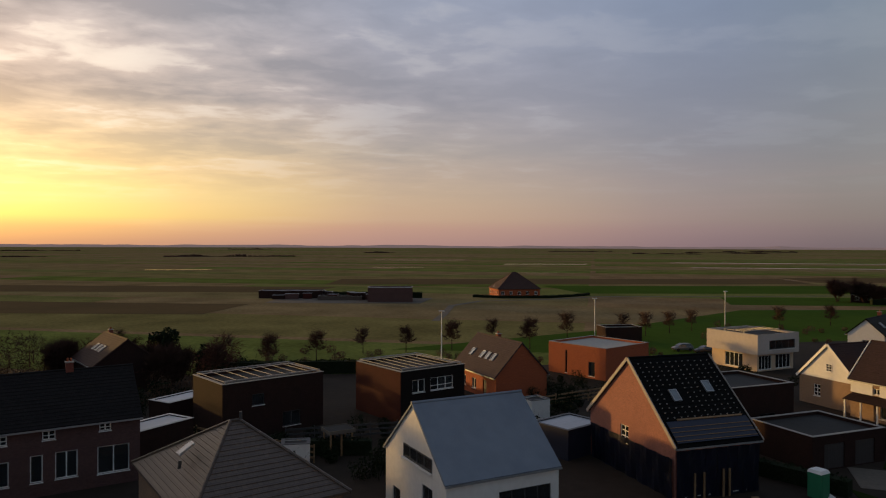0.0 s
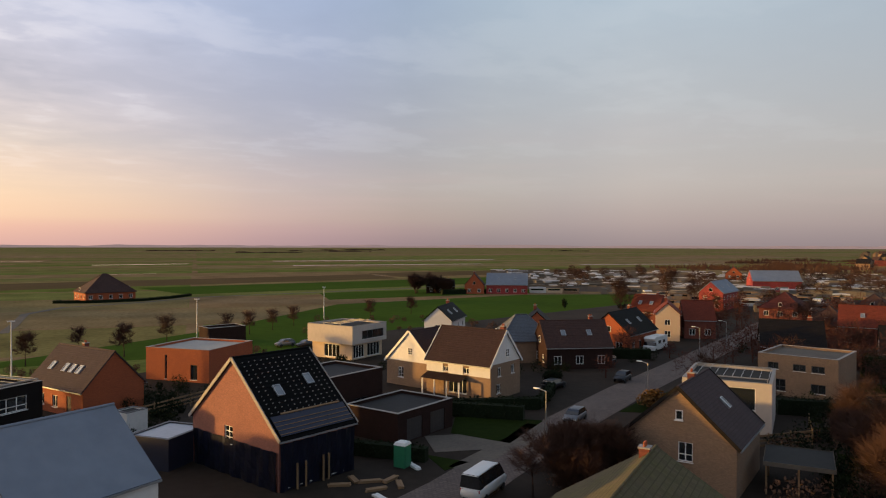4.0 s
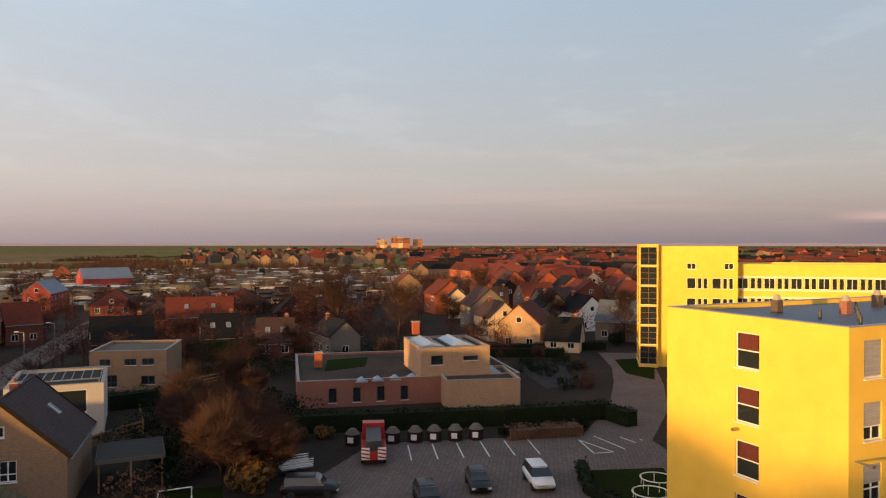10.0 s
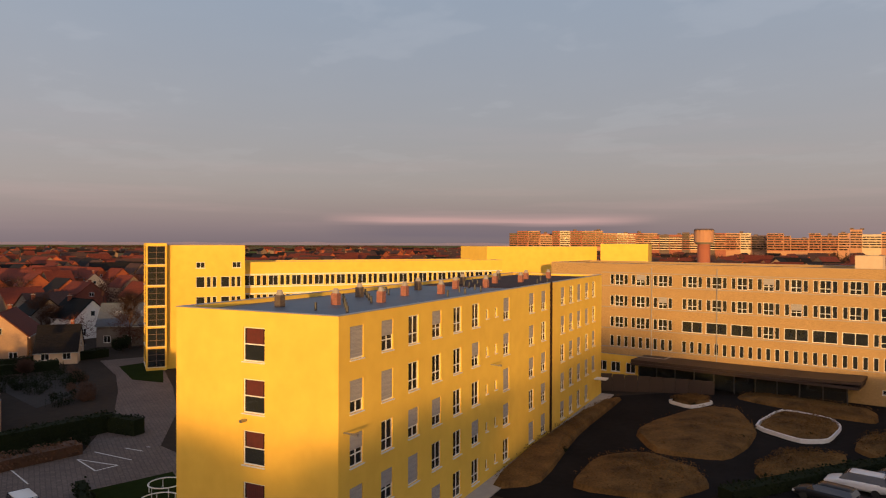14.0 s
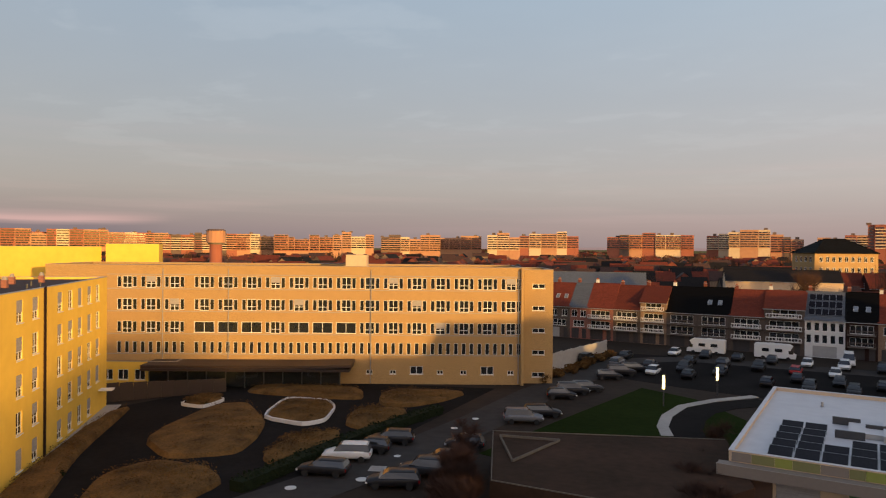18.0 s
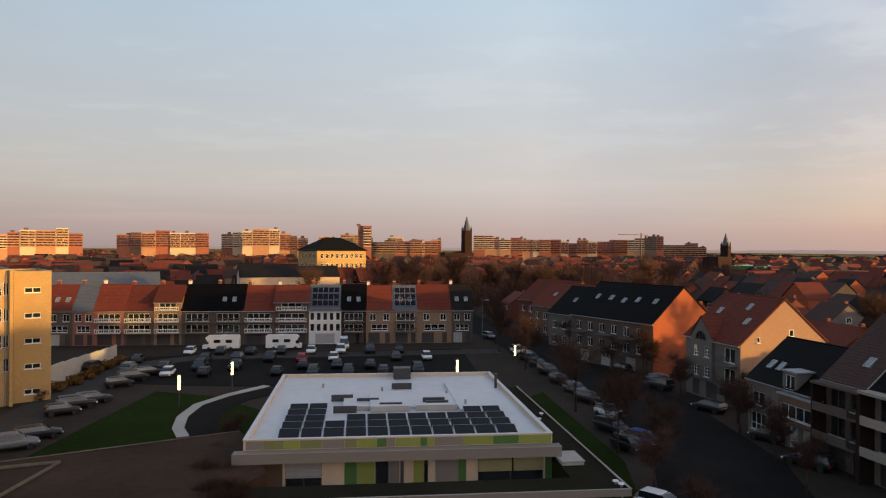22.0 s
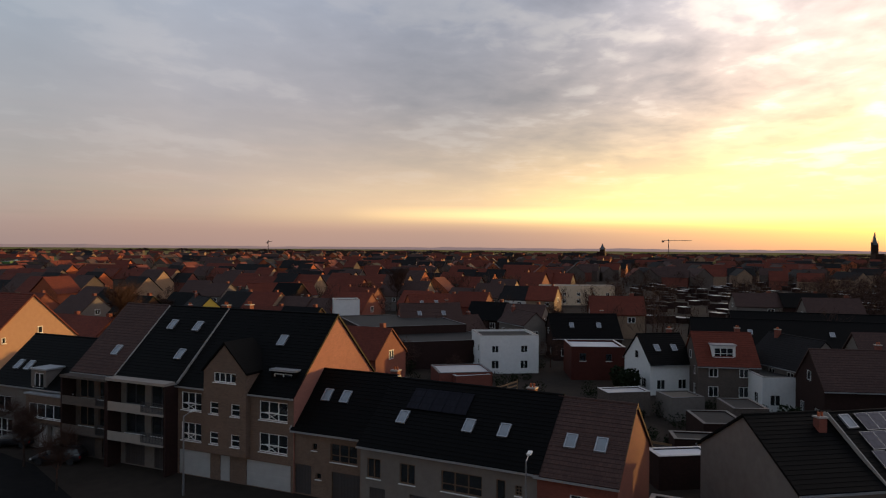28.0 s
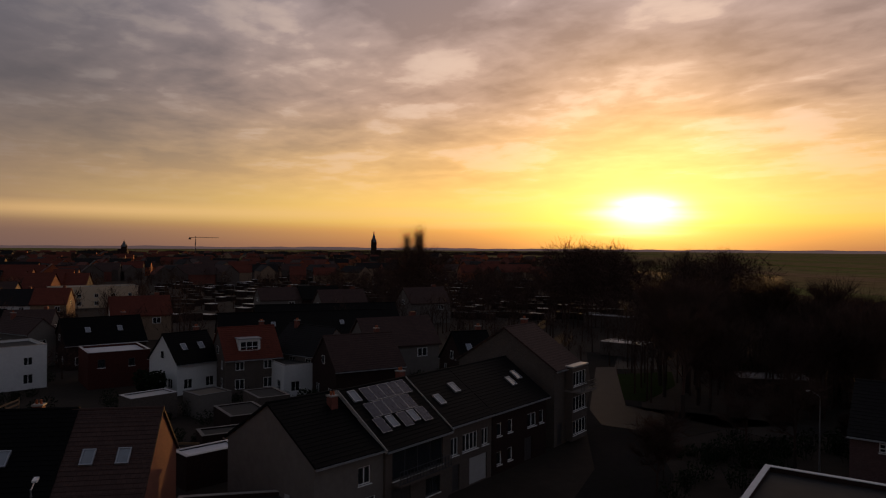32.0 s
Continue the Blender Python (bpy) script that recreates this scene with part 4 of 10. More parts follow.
flat_house("orange brick house of stepped flat-roofed blocks", 25.2, 114.2, 40.3, 11.2, 11.3, 4.9, "brick_orange", "concrete", {"l": [(-2, 0.3, 0.4, 3.6, "w1"), (3, 0.4, 1.2, 2.2, "w1")]}, "frame_dark")
gable_house("white gabled house under a seamed blue-grey metal roof", 1.9, 51.4, 27.2, 8.8, 10.0, 5.1, 9.3, "plaster_white", "slate_blue",
            {"l": [(0.65, 5.3, 4.6, 0.95, "w4"), (-3, 0.4, 1.4, 2.2, "w1"), (2.2, 1.8, 1.6, 2.4, "w2")], "f": [(1.65, 1.7, 4.2, 2.4, "w4")]}, frame_mat="frame_dark", over=0.05, courses=False)
gable_house("unfinished brick house with a half-tiled black roof", 20.5, 64.1, 18.3, 8.2, 13.3, 4.47, 10.35, "brick_pink", "tile_black",
            {"l": [(-0.7, 2.85, 1.3, 1.5, "wx")], "f": [(-2, 0.3, 2.4, 2.4, "w2"), (2, 0.3, 1.6, 2.4, "w2")]}, [("f", -1.7, 0.52), ("f", 2.0, 0.6)], verge="coping")
flat_house("pale rendered house with an upper block over a glazed floor", 52.8, 120.5, 26, 9.8, 10.6, 3.2, "plaster_pale", "bitumen", {"f": [(0.9, 0.7, 6.2, 1.5, "w4")]}, "frame_dark", z0=2.9)
gable_house("white front gable of a brown-roofed house", 52.2, 90.8, 20.4, 7.0, 8.7, 3.6, 7.9, "brick_buff", "tile_maroon", {"l": [(0.2, 4.6, 0.9, 1.0, "wx"), (-1.6, 1.2, 1.0, 1.5, "wx")]}, gable="plaster_white", verge="frame_white")
gable_house("brown-tiled house with a white upper gable", 54.7, 81.6, -68.1, 10.6, 7.5, 4.7, 8.8, "brick_buff", "tile_maroon",
            {"r": [(0.4, 5.4, 0.9, 1.1, "wx"), (1.8, 3.0, 0.9, 1.2, "w2"), (-1.6, 3.0, 0.9, 1.2, "w2"), (-1.8, 0.8, 1.0, 1.2, "w2")], "f": [(-2, 3.2, 0.8, 0.7, "w2"), (1.4, 3.2, 0.9, 0.8, "w2"), (0, 0.5, 3.0, 2.0, "w4")]}, chim=[(4.5, 0.6, 0.6)], gable="plaster_white", verge="frame_white")
gable_house("buff stone house with a steep dark roof", 51.8, 42.0, 24.9, 10.1, 9.2, 4.35, 8.6, "brick_buff", "tile_mauve",
            {"l": [(0.1, 6.0, 0.6, 0.8, "w1"), (0.6, 2.6, 1.2, 1.6, "wt"), (0.6, 0.5, 1.4, 1.2, "w2"), (-3, 0.5, 1.2, 1.4, "w2")]}, [("f", 1, 0.5)], [(0, 0.2, 0.5)], verge="tile_dark")
flat_house("buff flat-roofed house with a row of square windows", 94.9, 57.7, -72.9, 10, 10.4, 5.6, "brick_buff", "gravel", {"f": [(-3, 3.6, 1.4, 0.9, "w2"), (0.3, 3.6, 1.6, 0.9, "w2"), (2.6, 3.6, 1.6, 0.9, "w2"), (2.6, 0.9, 1.8, 1.2, "w2"), (-2.6, 0.7, 2.4, 1.6, "w3")]}, "frame_dark")
flat_house("white modern house with a glass corner and roof louvres", 71.5, 52.8, -58.5, 9.2, 10.8, 5.6, "plaster_pale", "bitumen", {"f": [(0.2, 2.6, 5.6, 2.4, "w2")]})
gable_house("house under a broad mossy tiled roof", 27.0, 26.1, 30, 14, 11.8, 4.5, 8.2, "brick_buff", "tile_moss", {}, chim=[(5.6, 0.3, 0.4)])
flat_house("low brick school wing with a flat roof", 98.4, 20.0, -69.7, 28.6, 22, 3.4, "brick_pink", "gravel_brown", {"f": [(x, 0.6, 1.0, 1.8, "w1") for x in (-10, -7, -4, -1)]}, "frame_dark", name="school_wing", category="school")
flat_house("taller brick school block with roof lights", 95.5, 13.0, -67.4, 9.2, 11, 7.0, "brick_tan", "bitumen", {"f": [(-2.5, 4.8, 1.6, 1.2, "w1"), (2, 5.2, 2.0, 0.6, "w1")]}, "frame_dark", name="school_block", category="school")

# ---- yellow hospital ----
YL, YD, YH = 61.5, 12.9, 16.2
ops = {"f": [], "l": []}
BLINDS = (0, 0.55, 0, 0.5, 0.6, 0, 0.95, 0.55, 0.5, 0, 0.62)
for k in range(5):
    z = 0.62 + k * 3.22
    for i, x in enumerate((-28.85, -25.3, -21.8, -18.3, -14.75, -11.25, -4.35, 2.5, 6.25, 13.0, 16.35, 19.65, 23.2, 26.6)):
        if i == 13 and k == 0:
            continue
        ops["f"].append((x, z, 1.45, 1.98, "wt", BLINDS[(i * 4 + k * 7 + i * k) % 11]))
    ops["l"].append((0.13, z - 0.42, 1.72, 2.14, "wh"))
    for x in (-8.85, -6.85):
        ops["f"].append((x, z + 0.5, 0.5, 0.8, "w1"))
yb = flat_house("long five-storey hospital wing of yellow render", 60.3, -37.7, -57, YL, YD, YH, "plaster_yellow", "bitumen_blue", ops, name="hospital_wing", category="hospital", coping="zinc")
for i in range(15):
    x, y = -25 + i * 3.4, (2.6, 0.2, -1.6)[i % 3]
    s_ = thing("vent_stack", yb.matrix_basis @ at(x, y, YH - 0.3), "short pinkish brick vent stack with a pale cowl", "vent stack", "stacks on the hospital roof")
    bm = bmesh.new()
    box(bm, -0.26, 0.26, -0.26, 0.26, 0, 0.85)
    part("shaft", bm, M["brick_pink" if i % 3 else "brick_grey"], s_)
    bm = bmesh.new()
    tube(bm, (0, 0, 0.85), (0, 0, 1.2), 0.28, 0.17, 10)
    part("cowl", bm, M["coping"], s_)
for i in range(26):
    x, y = -27 + (i * 7.7) % 44, -4.5 + (i * 3.1) % 8.5
    s_ = thing("roof_vent", yb.matrix_basis @ at(x, y, YH - 0.3), "small grey pipe vent on the flat roof", "vent", "pipes on the hospital roof")
    bm = bmesh.new()
    tube(bm, (0, 0, 0), (0, 0, 0.55), 0.09, 0.09, 8)
    part("pipe", bm, M["frame_dark"], s_)
bm = bmesh.new()
box(bm, 8.35, 8.85, -YD / 2 - 0.12, -YD / 2 - 0.003, 0.2, YH + 0.1)
part("pipe_casing", bm, M["brick_dark"], yb)
bm = bmesh.new()
box(bm, 2.0, 30.2, -5.6, 5.6, YH - 0.297, YH - 0.25)
part("roof_patch", bm, M["tile_brown"], yb)
M["curtain_red"] = mat("curtain_red", (0.13, 0.022, 0.016), (0.06, 0.014, 0.012), 3, 0.9)
for k in range(5):
    z = 0.20 + k * 3.22
    bm = bmesh.new()
    fold = [[bm.verts.new((-YL / 2 + 0.1 + (0.006 if q % 2 else -0.004), -0.83 + q * 0.085, z + zz)) for zz in (1.1, 2.1)] for q in range(17)]
    for (a, b), (c, d) in zip(fold, fold[1:]):
        bm.faces.new((a, c, d, b))
    part("curtain", bm, M["curtain_red"], yb, "dark red curtain behind the glass")
for x, z in ((-30.2, 9.3), (-8.0, 9.9)):
    bm = bmesh.new()
    box(bm, x - 0.06, x + 0.06, -YD / 2 - 0.7, -YD / 2 - 0.003, z, z + 0.08)
    box(bm, x - 0.12, x + 0.12, -YD / 2 - 1.0, -YD / 2 - 0.7, z - 0.04, z + 0.1)
    part("wall_lamp", bm, M["metal"], yb)
bm = bmesh.new()
box(bm, -YL / 2 - 0.5, -YL / 2 - 0.003, 0.4, 0.6, 9.35, 9.5)
part("wall_lamp", bm, M["metal"], yb)
WL = 70.0
BA = 22.0
wall_ops = []
for i in range(17):
    x = WL / 2 - 1.65 - i * 3.47 - (0.9 if i > 13 else 0.0)
    for k in (2, 3, 4):
        z = 0.75 + k * 3.3
        if k == 2 and i in (7, 8, 9, 11, 12, 13):
            wall_ops.append((x, z + 0.06, 3.0, 1.66, "far"))
        else:
            wall_ops.append((x - 1.15, z + 0.1, 0.62, 1.6, "far"))
            wall_ops.append((x, z, 1.4, 1.75, "wt", (0, 0, 0, 0.5, 0)[(i * 3 + k * 2) % 5], False))
            wall_ops.append((x + 1.12, z + 0.1, 0.62, 1.6, "far"))
    for dx in (-1.15, 0.0, 1.15):
        wall_ops.append((x + dx, 4.4, 0.62, 1.7, "far"))
    if i < 7:
        wall_ops.append((x, 1.5, 1.9 if i % 3 == 1 else 0.9, 1.2 if i % 3 == 1 else 0.6, "w2"))
wx, wy = 27.2 + WL / 2 * math.cos(radians(BA)), -101.2 + WL / 2 * math.sin(radians(BA))
BX, BY = wx + 7 * math.sin(radians(BA)), wy - 7 * math.cos(radians(BA))
blk = flat_house("long tan brick hospital block with bands of windows", BX, BY, 180 + BA, WL, 14, 17.3, "brick_ochre", "bitumen", {"f": wall_ops}, name="hospital_block", category="hospital")
for k in range(5):
    bm = bmesh.new()
    z = (4.28, 7.22, 10.52, 13.82, 15.92)[k]
    box(bm, -WL / 2 + 9.0, WL / 2 - 0.4, -7.05, -7.003, z - 0.06, z + 0.06)
    part("string_course", bm, M["coping"], blk)
for x in (WL / 2 - 0.55, WL / 2 - 22.3, WL / 2 - 43.2, -WL / 2 + 17.2):
    bm = bmesh.new()
    tube(bm, (x, -7.12, 0.2), (x, -7.12, 16.8), 0.07, 0.07, 6)
    part("downpipe", bm, M["zinc"], blk)
bm = bmesh.new()
box(bm, WL / 2 - 0.2, WL / 2 + 0.2, -7.6, -7.003, 0, 17.2)
part("end_pier", bm, M["brick_ochre"], blk)
flat_house("narrow recessed end of the hospital block", 27.1, -107.9, 202, 4.3, 10, 17.0, "brick_ochre", "bitumen", {"f": [(0, 1.0 + k * 3.3, 1.9, 0.7, "w2") for k in range(5)]}, name="stair_end", category="hospital")
flat_house("windowless cream lift housing on the hospital roof", 53.2, -98.4, 202, 3.2, 3.2, 1.9, "plaster_cream", "bitumen", z0=17.0, name="lift_housing", category="building")
fw = flat_house("far yellow hospital wing with a window band", 125.0, -57.5, -95 + 180, 51, 12, 17.0, "plaster_yellow", "bitumen", {"b": [(-23.3 + i * 4.06 + dx, z, w, 1.8, st, 0, False) for i in range(12) for z in (12.95, 9.65) for dx, w, st in ((-1.1, 1.7, "far"), (0.45, 0.75, "far"), (1.45, 0.75, "far"))]}, name="hospital_wing", category="hospital")
for z in (9.45, 11.6, 12.75, 14.9):
    bm = bmesh.new()
    box(bm, -25.4, 25.4, 6.003, 6.07, z - 0.09, z + 0.09)
    part("string_course", bm, M["frame_white"], fw)
flat_house("yellow stair tower with a glazed corner", 125.6, -25.6, -95 + 180, 12.6, 12, 19.9, "plaster_yellow", "bitumen", {"b": [(-0.8, 16.15, 1.4, 1.0, "w2"), (4.95, 16.15, 1.4, 1.0, "w2")] + [(-0.2 + i * 3.9 + dx, z, w, 1.8, st, 0, False) for i in range(2) for z in (12.95, 9.65) for dx, w, st in ((-0.6, 1.4, "w1"), (0.7, 0.7, "w1"), (1.6, 0.7, "w1"))]}, name="stair_tower", category="tower")
flat_house("glazed stair shaft in brown framing on the tower", 123.2, -17.8, -95 + 180, 3.0, 8, 20.2, "plaster_yellow", "bitumen", {"b": [(0, 0.6 + k * 3.25, 2.6, 2.9, "wx") for k in range(6)], "r": [(0, 0.6 + k * 3.25, 5.6, 2.9, "wx") for k in range(6)], "l": [(0, 0.6 + k * 3.25, 5.6, 2.9, "wx") for k in range(6)]}, "frame_brown", name="stair_shaft", category="tower")
bm = bmesh.new()
box(bm, -30.8, 30.8, -8.2, -YD / 2 - 0.003, 0.02, 0.12)
part("footway", bm, M["concrete"], yb)
bm = bmesh.new()
box(bm, 27.0, 28.4, -8.0, -YD / 2 - 0.003, 2.6, 2.75)
part("door_hood", bm, M["frame_white"], yb)
flat_house("yellow hospital block with a plain upper storey", 116.0, -116.0, 130, 13, 10, 20.3, "plaster_yellow", "bitumen", name="plant_block", category="building")
flat_house("windowless yellow plant block on the hospital roof", 126.0, -96.2, -95 + 180, 28, 12, 19.7, "plaster_yellow", "bitumen", name="plant_block", category="building")

# ---- low building with the white roof ----
for k_, c_ in (("lime", (0.26, 0.29, 0.06)), ("green", (0.06, 0.15, 0.03)), ("olive", (0.2, 0.2, 0.08)), ("greige", (0.23, 0.195, 0.17)), ("brown", (0.12, 0.07, 0.05))):
    M["panel_" + k_] = mat("panel_" + k_, c_, tuple(v * 0.85 for v in c_), 3, 0.6)
M["blind_straw"] = mat("blind_straw", (0.36, 0.31, 0.15), (0.29, 0.25, 0.12), 3, 0.8)
dc = flat_house("low day centre with a white roof and coloured wall panels", -15.6, -70.5, 170.2, 25.2, 29.1, 5.03, "plaster_cream", "membrane",
                {"f": [(-1.57, 0.6, 1.1, 2.78, "w1"), (2.03, 0.6, 0.34, 2.78, "w1"), (9.1, 0.64, 5.54, 2.74, "w2"), (-7.85, 0.9, 2.9, 2.4, "w2", 0.6)]}, "frame_dark", name="day_centre", category="building", coping="membrane", para=0.35)
FASCIA = ((-12.4, "greige"), (-11.0, "olive"), (-9.4, "lime"), (-8.2, "olive"), (-6.4, "greige"), (-4.6, "olive"), (-3.6, "lime"), (-2.0, "green"), (-1.2, "greige"), (-0.5, "lime"), (1.55, "green"), (2.1, "lime"), (2.7, "greige"), (5.1, "lime"), (7.6, "green"), (9.7, "lime"), (12.5, ""))
for (x0, c), (x1, _) in zip(FASCIA, FASCIA[1:]):
    bm = bmesh.new()
    box(bm, x0 + 0.012, x1 - 0.012, -14.62, -14.56, 4.27, 4.94)
    part("wall_panel", bm, M["panel_" + c], dc)
for x0, x1, c in ((-12.5, -9.5, "brown"), (-4.6, -3.6, "green"), (-3.6, -2.15, "lime"), (-1.0, -0.15, "greige"), (1.0, 1.85, "lime"), (2.8, 4.7, "greige"), (4.7, 5.35, "green"), (12.0, 12.58, "green")):
    bm = bmesh.new()
    box(bm, x0 + 0.01, x1 - 0.01, -14.63, -14.56, 0.6, 3.38)
    part("wall_panel", bm, M["panel_" + c], dc)
bm = bmesh.new()
box(bm, -13.3, 13.1, -15.7, -14.57, 3.40, 4.20)
slab_ = part("canopy_slab", bm, M["panel_greige"], dc)
bm = bmesh.new()
box(bm, -13.32, 13.12, -15.73, -15.66, 4.204, 4.25)
box(bm, 13.06, 13.12, -15.66, -14.57, 4.204, 4.25)
part("slab_trim", bm, M["coping"], slab_)
bm = bmesh.new()
box(bm, -0.12, 0.14, -15.5, -15.24, 0.05, 3.398)
part("column", bm, M["frame_dark"], dc)
for x0, x1 in ((6.36, 9.16), (9.30, 11.84)):
    bm = bmesh.new()
    for k in range(13):
        box(bm, x0, x1, -14.66, -14.63, 2.02 + k * 0.102, 2.11 + k * 0.102)
    part("blind", bm, M["blind_straw"], dc, "half-lowered straw-coloured slatted blind")
bm = bmesh.new()
box(bm, 6.2, 12.7, -15.1, -14.57, 0.48, 0.62)
part("window_sill", bm, M["coping"], dc)
bm = bmesh.new()
box(bm, -13.2, 13.4, -15.9, -14.6, 0.05, 0.35)
part("terrace_step", bm, M["coping"], dc)
RZ = 4.70
for i in range(11):
    for j in range(5):
        if j == 3 and not (i < 2 or i > 8) or j == 4 and i > 1 or j == 2 and i == 2:
            continue
        px_, py_ = -9.2 + i * 1.83, -12.75 + j * 2.36
        solar_panel(dc, Matrix.Translation((px_, py_, RZ + 0.28)) @ Matrix.Rotation(radians(13), 4, "X"), 1.72, 1.9)
for x0, x1, y0, y1, z in ((-5.0, -2.4, -3.6, 0.6, 0.35), (-2.4, 1.4, -4.4, 3.0, 0.5), (2.0, 6.0, -4.2, -3.0, 0.5), (1.4, 6.2, -3.0, 4.0, 0.18), (6.2, 6.6, -5.0, 9.0, 0.25)):
    bm = bmesh.new()
    box(bm, x0, x1, y0, y1, RZ - 0.001, RZ + z)
    part("roof_plinth", bm, M["membrane"], dc)
for x, y in ((-5.2, 0.8), (-2.6, -1.0), (-0.4, -3.2), (4.0, -1.2), (4.2, -2.6), (-4.8, -4.4), (1.2, 6.5)):
    bm = bmesh.new()
    box(bm, x - 1.1, x + 1.1, y - 0.12, y + 0.12, RZ, RZ + 0.65)
    part("roof_vent", bm, M["frame_dark"], dc)
bm = bmesh.new()
box(bm, 0.6, 2.6, 12.2, 13.8, RZ, RZ + 1.3)
part("plant_box", bm, M["frame_dark"], dc)
for x, y in ((-1.0, 5.5), (5.8, 3.0), (7.2, -1.5), (-7.5, 8.0)):
    bm = bmesh.new()
    tube(bm, (x, y, RZ), (x, y, RZ + 0.45), 0.12, 0.12, 8)
    part("vent_pipe", bm, M["metal"], dc)
M["sedum"] = mat("sedum", (0.065, 0.036, 0.024), (0.025, 0.018, 0.012), 1.2, 0.95, 0.6, stain=0.9, spec=0.1)
M["sedum_dark"] = mat("sedum_dark", (0.022, 0.019, 0.011), (0.012, 0.011, 0.007), 1.2, 0.95, 0.6, stain=0.9, spec=0.05)
sheet("sedum_roof", [(19.5, -62.5), (-0.6, -67.8), (-2.4, -55.0), (2.6, -47.6), (15.5, -49)], 3.4, "sedum", "low annexe under a brown sedum roof", "", 3.36, "building")
strip("roof_edge", [(19.4, -62.3), (-0.5, -67.6)], 0.09, 3.50, "gravel", "thin grey roof edge", 0.08)
strip("roof_edge", [(19.4, -62.3), (15.4, -49.1), (2.7, -47.7)], 0.09, 3.50, "gravel", "thin grey roof edge", 0.08)
DCM = at(-15.6, -70.5, 0, 170.2)
in_dc = lambda *pts: [tuple((DCM @ Vector((x, y, 0)))[:2]) for x, y in pts]
sheet("sedum_roof", in_dc((12.64, 14.9), (16.1, 14.9), (16.1, -22.9), (-14.5, -22.9), (-14.5, -19.8), (12.64, -19.8)), 3.02, "sedum_dark", "low canopy roof round the day centre", "", 0.3, "building")
rim_ = thing("canopy_rim", DCM.copy(), "grey fascia with a pale capping round the canopy", "roof edge")
for x0, x1, y0, y1 in ((16.104, 16.2, -22.996, 14.9), (-14.5, 16.1, -22.996, -22.904)):
    bm = bmesh.new()
    box(bm, x0, x1, y0, y1, 2.6, 3.1)
    fa_ = part("fascia", bm, M["panel_greige"], rim_)
    bm = bmesh.new()
    box(bm, x0 - 0.03, x1 + 0.03, y0 - 0.02, y1 + 0.02, 3.104, 3.15)
    part("capping", bm, M["coping"], fa_)
for y in (-22.4, -14.0, -6.0, 2.0, 10.0):
    bm = bmesh.new()
    tube(bm, (15.7, y, 0.05), (15.7, y, 2.72), 0.09, 0.09, 8)
    part("post", bm, M["metal"], rim_)
rl_ = thing("roof_hatch", DCM @ Matrix.Translation((13.7, -15.5, 3.02)), "low pale roof hatch on the canopy", "roof hatch")
bm = bmesh.new()
box(bm, -0.9, 0.9, -1.4, 1.4, 0.002, 0.3)
part("kerb", bm, M["concrete"], rl_)
bm = bmesh.new()
box(bm, -0.98, 0.98, -1.48, 1.48, 0.304, 0.36)
part("lid", bm, M["concrete"], rl_)
for x, y in ((15.4, -0.2), (14.6, -2.4), (15.5, -21.6), (15.7, -22.2)):
    v_ = thing("roof_vent", DCM @ Matrix.Translation((x, y, 3.02)), "small pale vent on the canopy roof", "roof vent")
    bm = bmesh.new()
    tube(bm, (0, 0, 0.002), (0, 0, 0.22), 0.12, 0.12, 8)
    part("pipe", bm, M["metal"], v_)
    bm = bmesh.new()
    tube(bm, (0, 0, 0.224), (0, 0, 0.32), 0.26, 0.2, 10)
    part("cowl", bm, M["plaster_white"], v_)
bm = bmesh.new()
tube(bm, (11.8, 6.4, RZ), (11.8, 6.4, RZ + 1.5), 0.16, 0.16, 10)
tube(bm, (11.8, 6.4, RZ + 1.5), (11.8, 6.4, RZ + 1.62), 0.22, 0.22, 10)
part("flue", bm, M["frame_dark"], dc, "black steel flue")
for x0, x1, y0, y1, z in ((-5.0, -2.4, -3.65, -3.6, 0.42), (-2.4, 1.4, -4.46, -4.41, 0.56), (2.0, 6.0, -4.26, -4.21, 0.56)):
    bm = bmesh.new()
    box(bm, x0, x1, y0, y1, RZ + 0.002, RZ + z)
    part("plinth_front", bm, M["concrete"], dc)

lw = thing("light_well", at(0, 0), "open light well with pale walls in the sedum roof", "light well")
for x0, y0, x1, y1 in ((18.3, -60.8, 13.0, -61.4), (13.0, -61.4, 15.2, -54.0), (18.3, -60.8, 15.2, -54.0)):
    d_ = Vector((x1 - x0, y1 - y0, 0))
    bm = bmesh.new()
    box(bm, 0.05, d_.length - 0.05, -0.06, 0.06, 3.41, 3.62)
    part("well_kerb", bm, M["gravel"], lw, "", at(x0, y0, 0, math.degrees(math.atan2(d_.y, d_.x))))

# ---- terrace beyond the car park ----
TERRACE = (  # yaw of the left edge, wall, roof, kind of front
    (165.2, "brick_pink", "tile_red", "plain"), (167.1, "brick_grey", "tile_red", "plain"), (168.75, "brick_pink", "slate_tile", "plain"), (170.13, "brick_pink", "tile_red", "white_balcony"),
    (172.11, "brick_grey", "tile_red", "white_balcony"), (174.17, "brick_buff", "tile_red", "tall"), (176.12, "brick_grey", "tile_black", "loggia"), (178.37, "brick_grey", "tile_black", "loggia"),
    (180.66, "brick_grey", "tile_red", "white_balcony"), (183.0, "brick_grey", "tile_red", "tall"), (185.69, "plaster_white", "slate_tile", "rows"), (188.24, "brick_dark", "tile_black", "loggia"),
    (190.22, "brick_buff", "tile_red", "plain"), (192.4, "brick_buff", "slate_tile", "loggia"), (194.39, "brick_buff", "tile_red", "plain"), (197.14, "brick_grey", "tile_dark", "plain"), (198.84, "", "", ""))
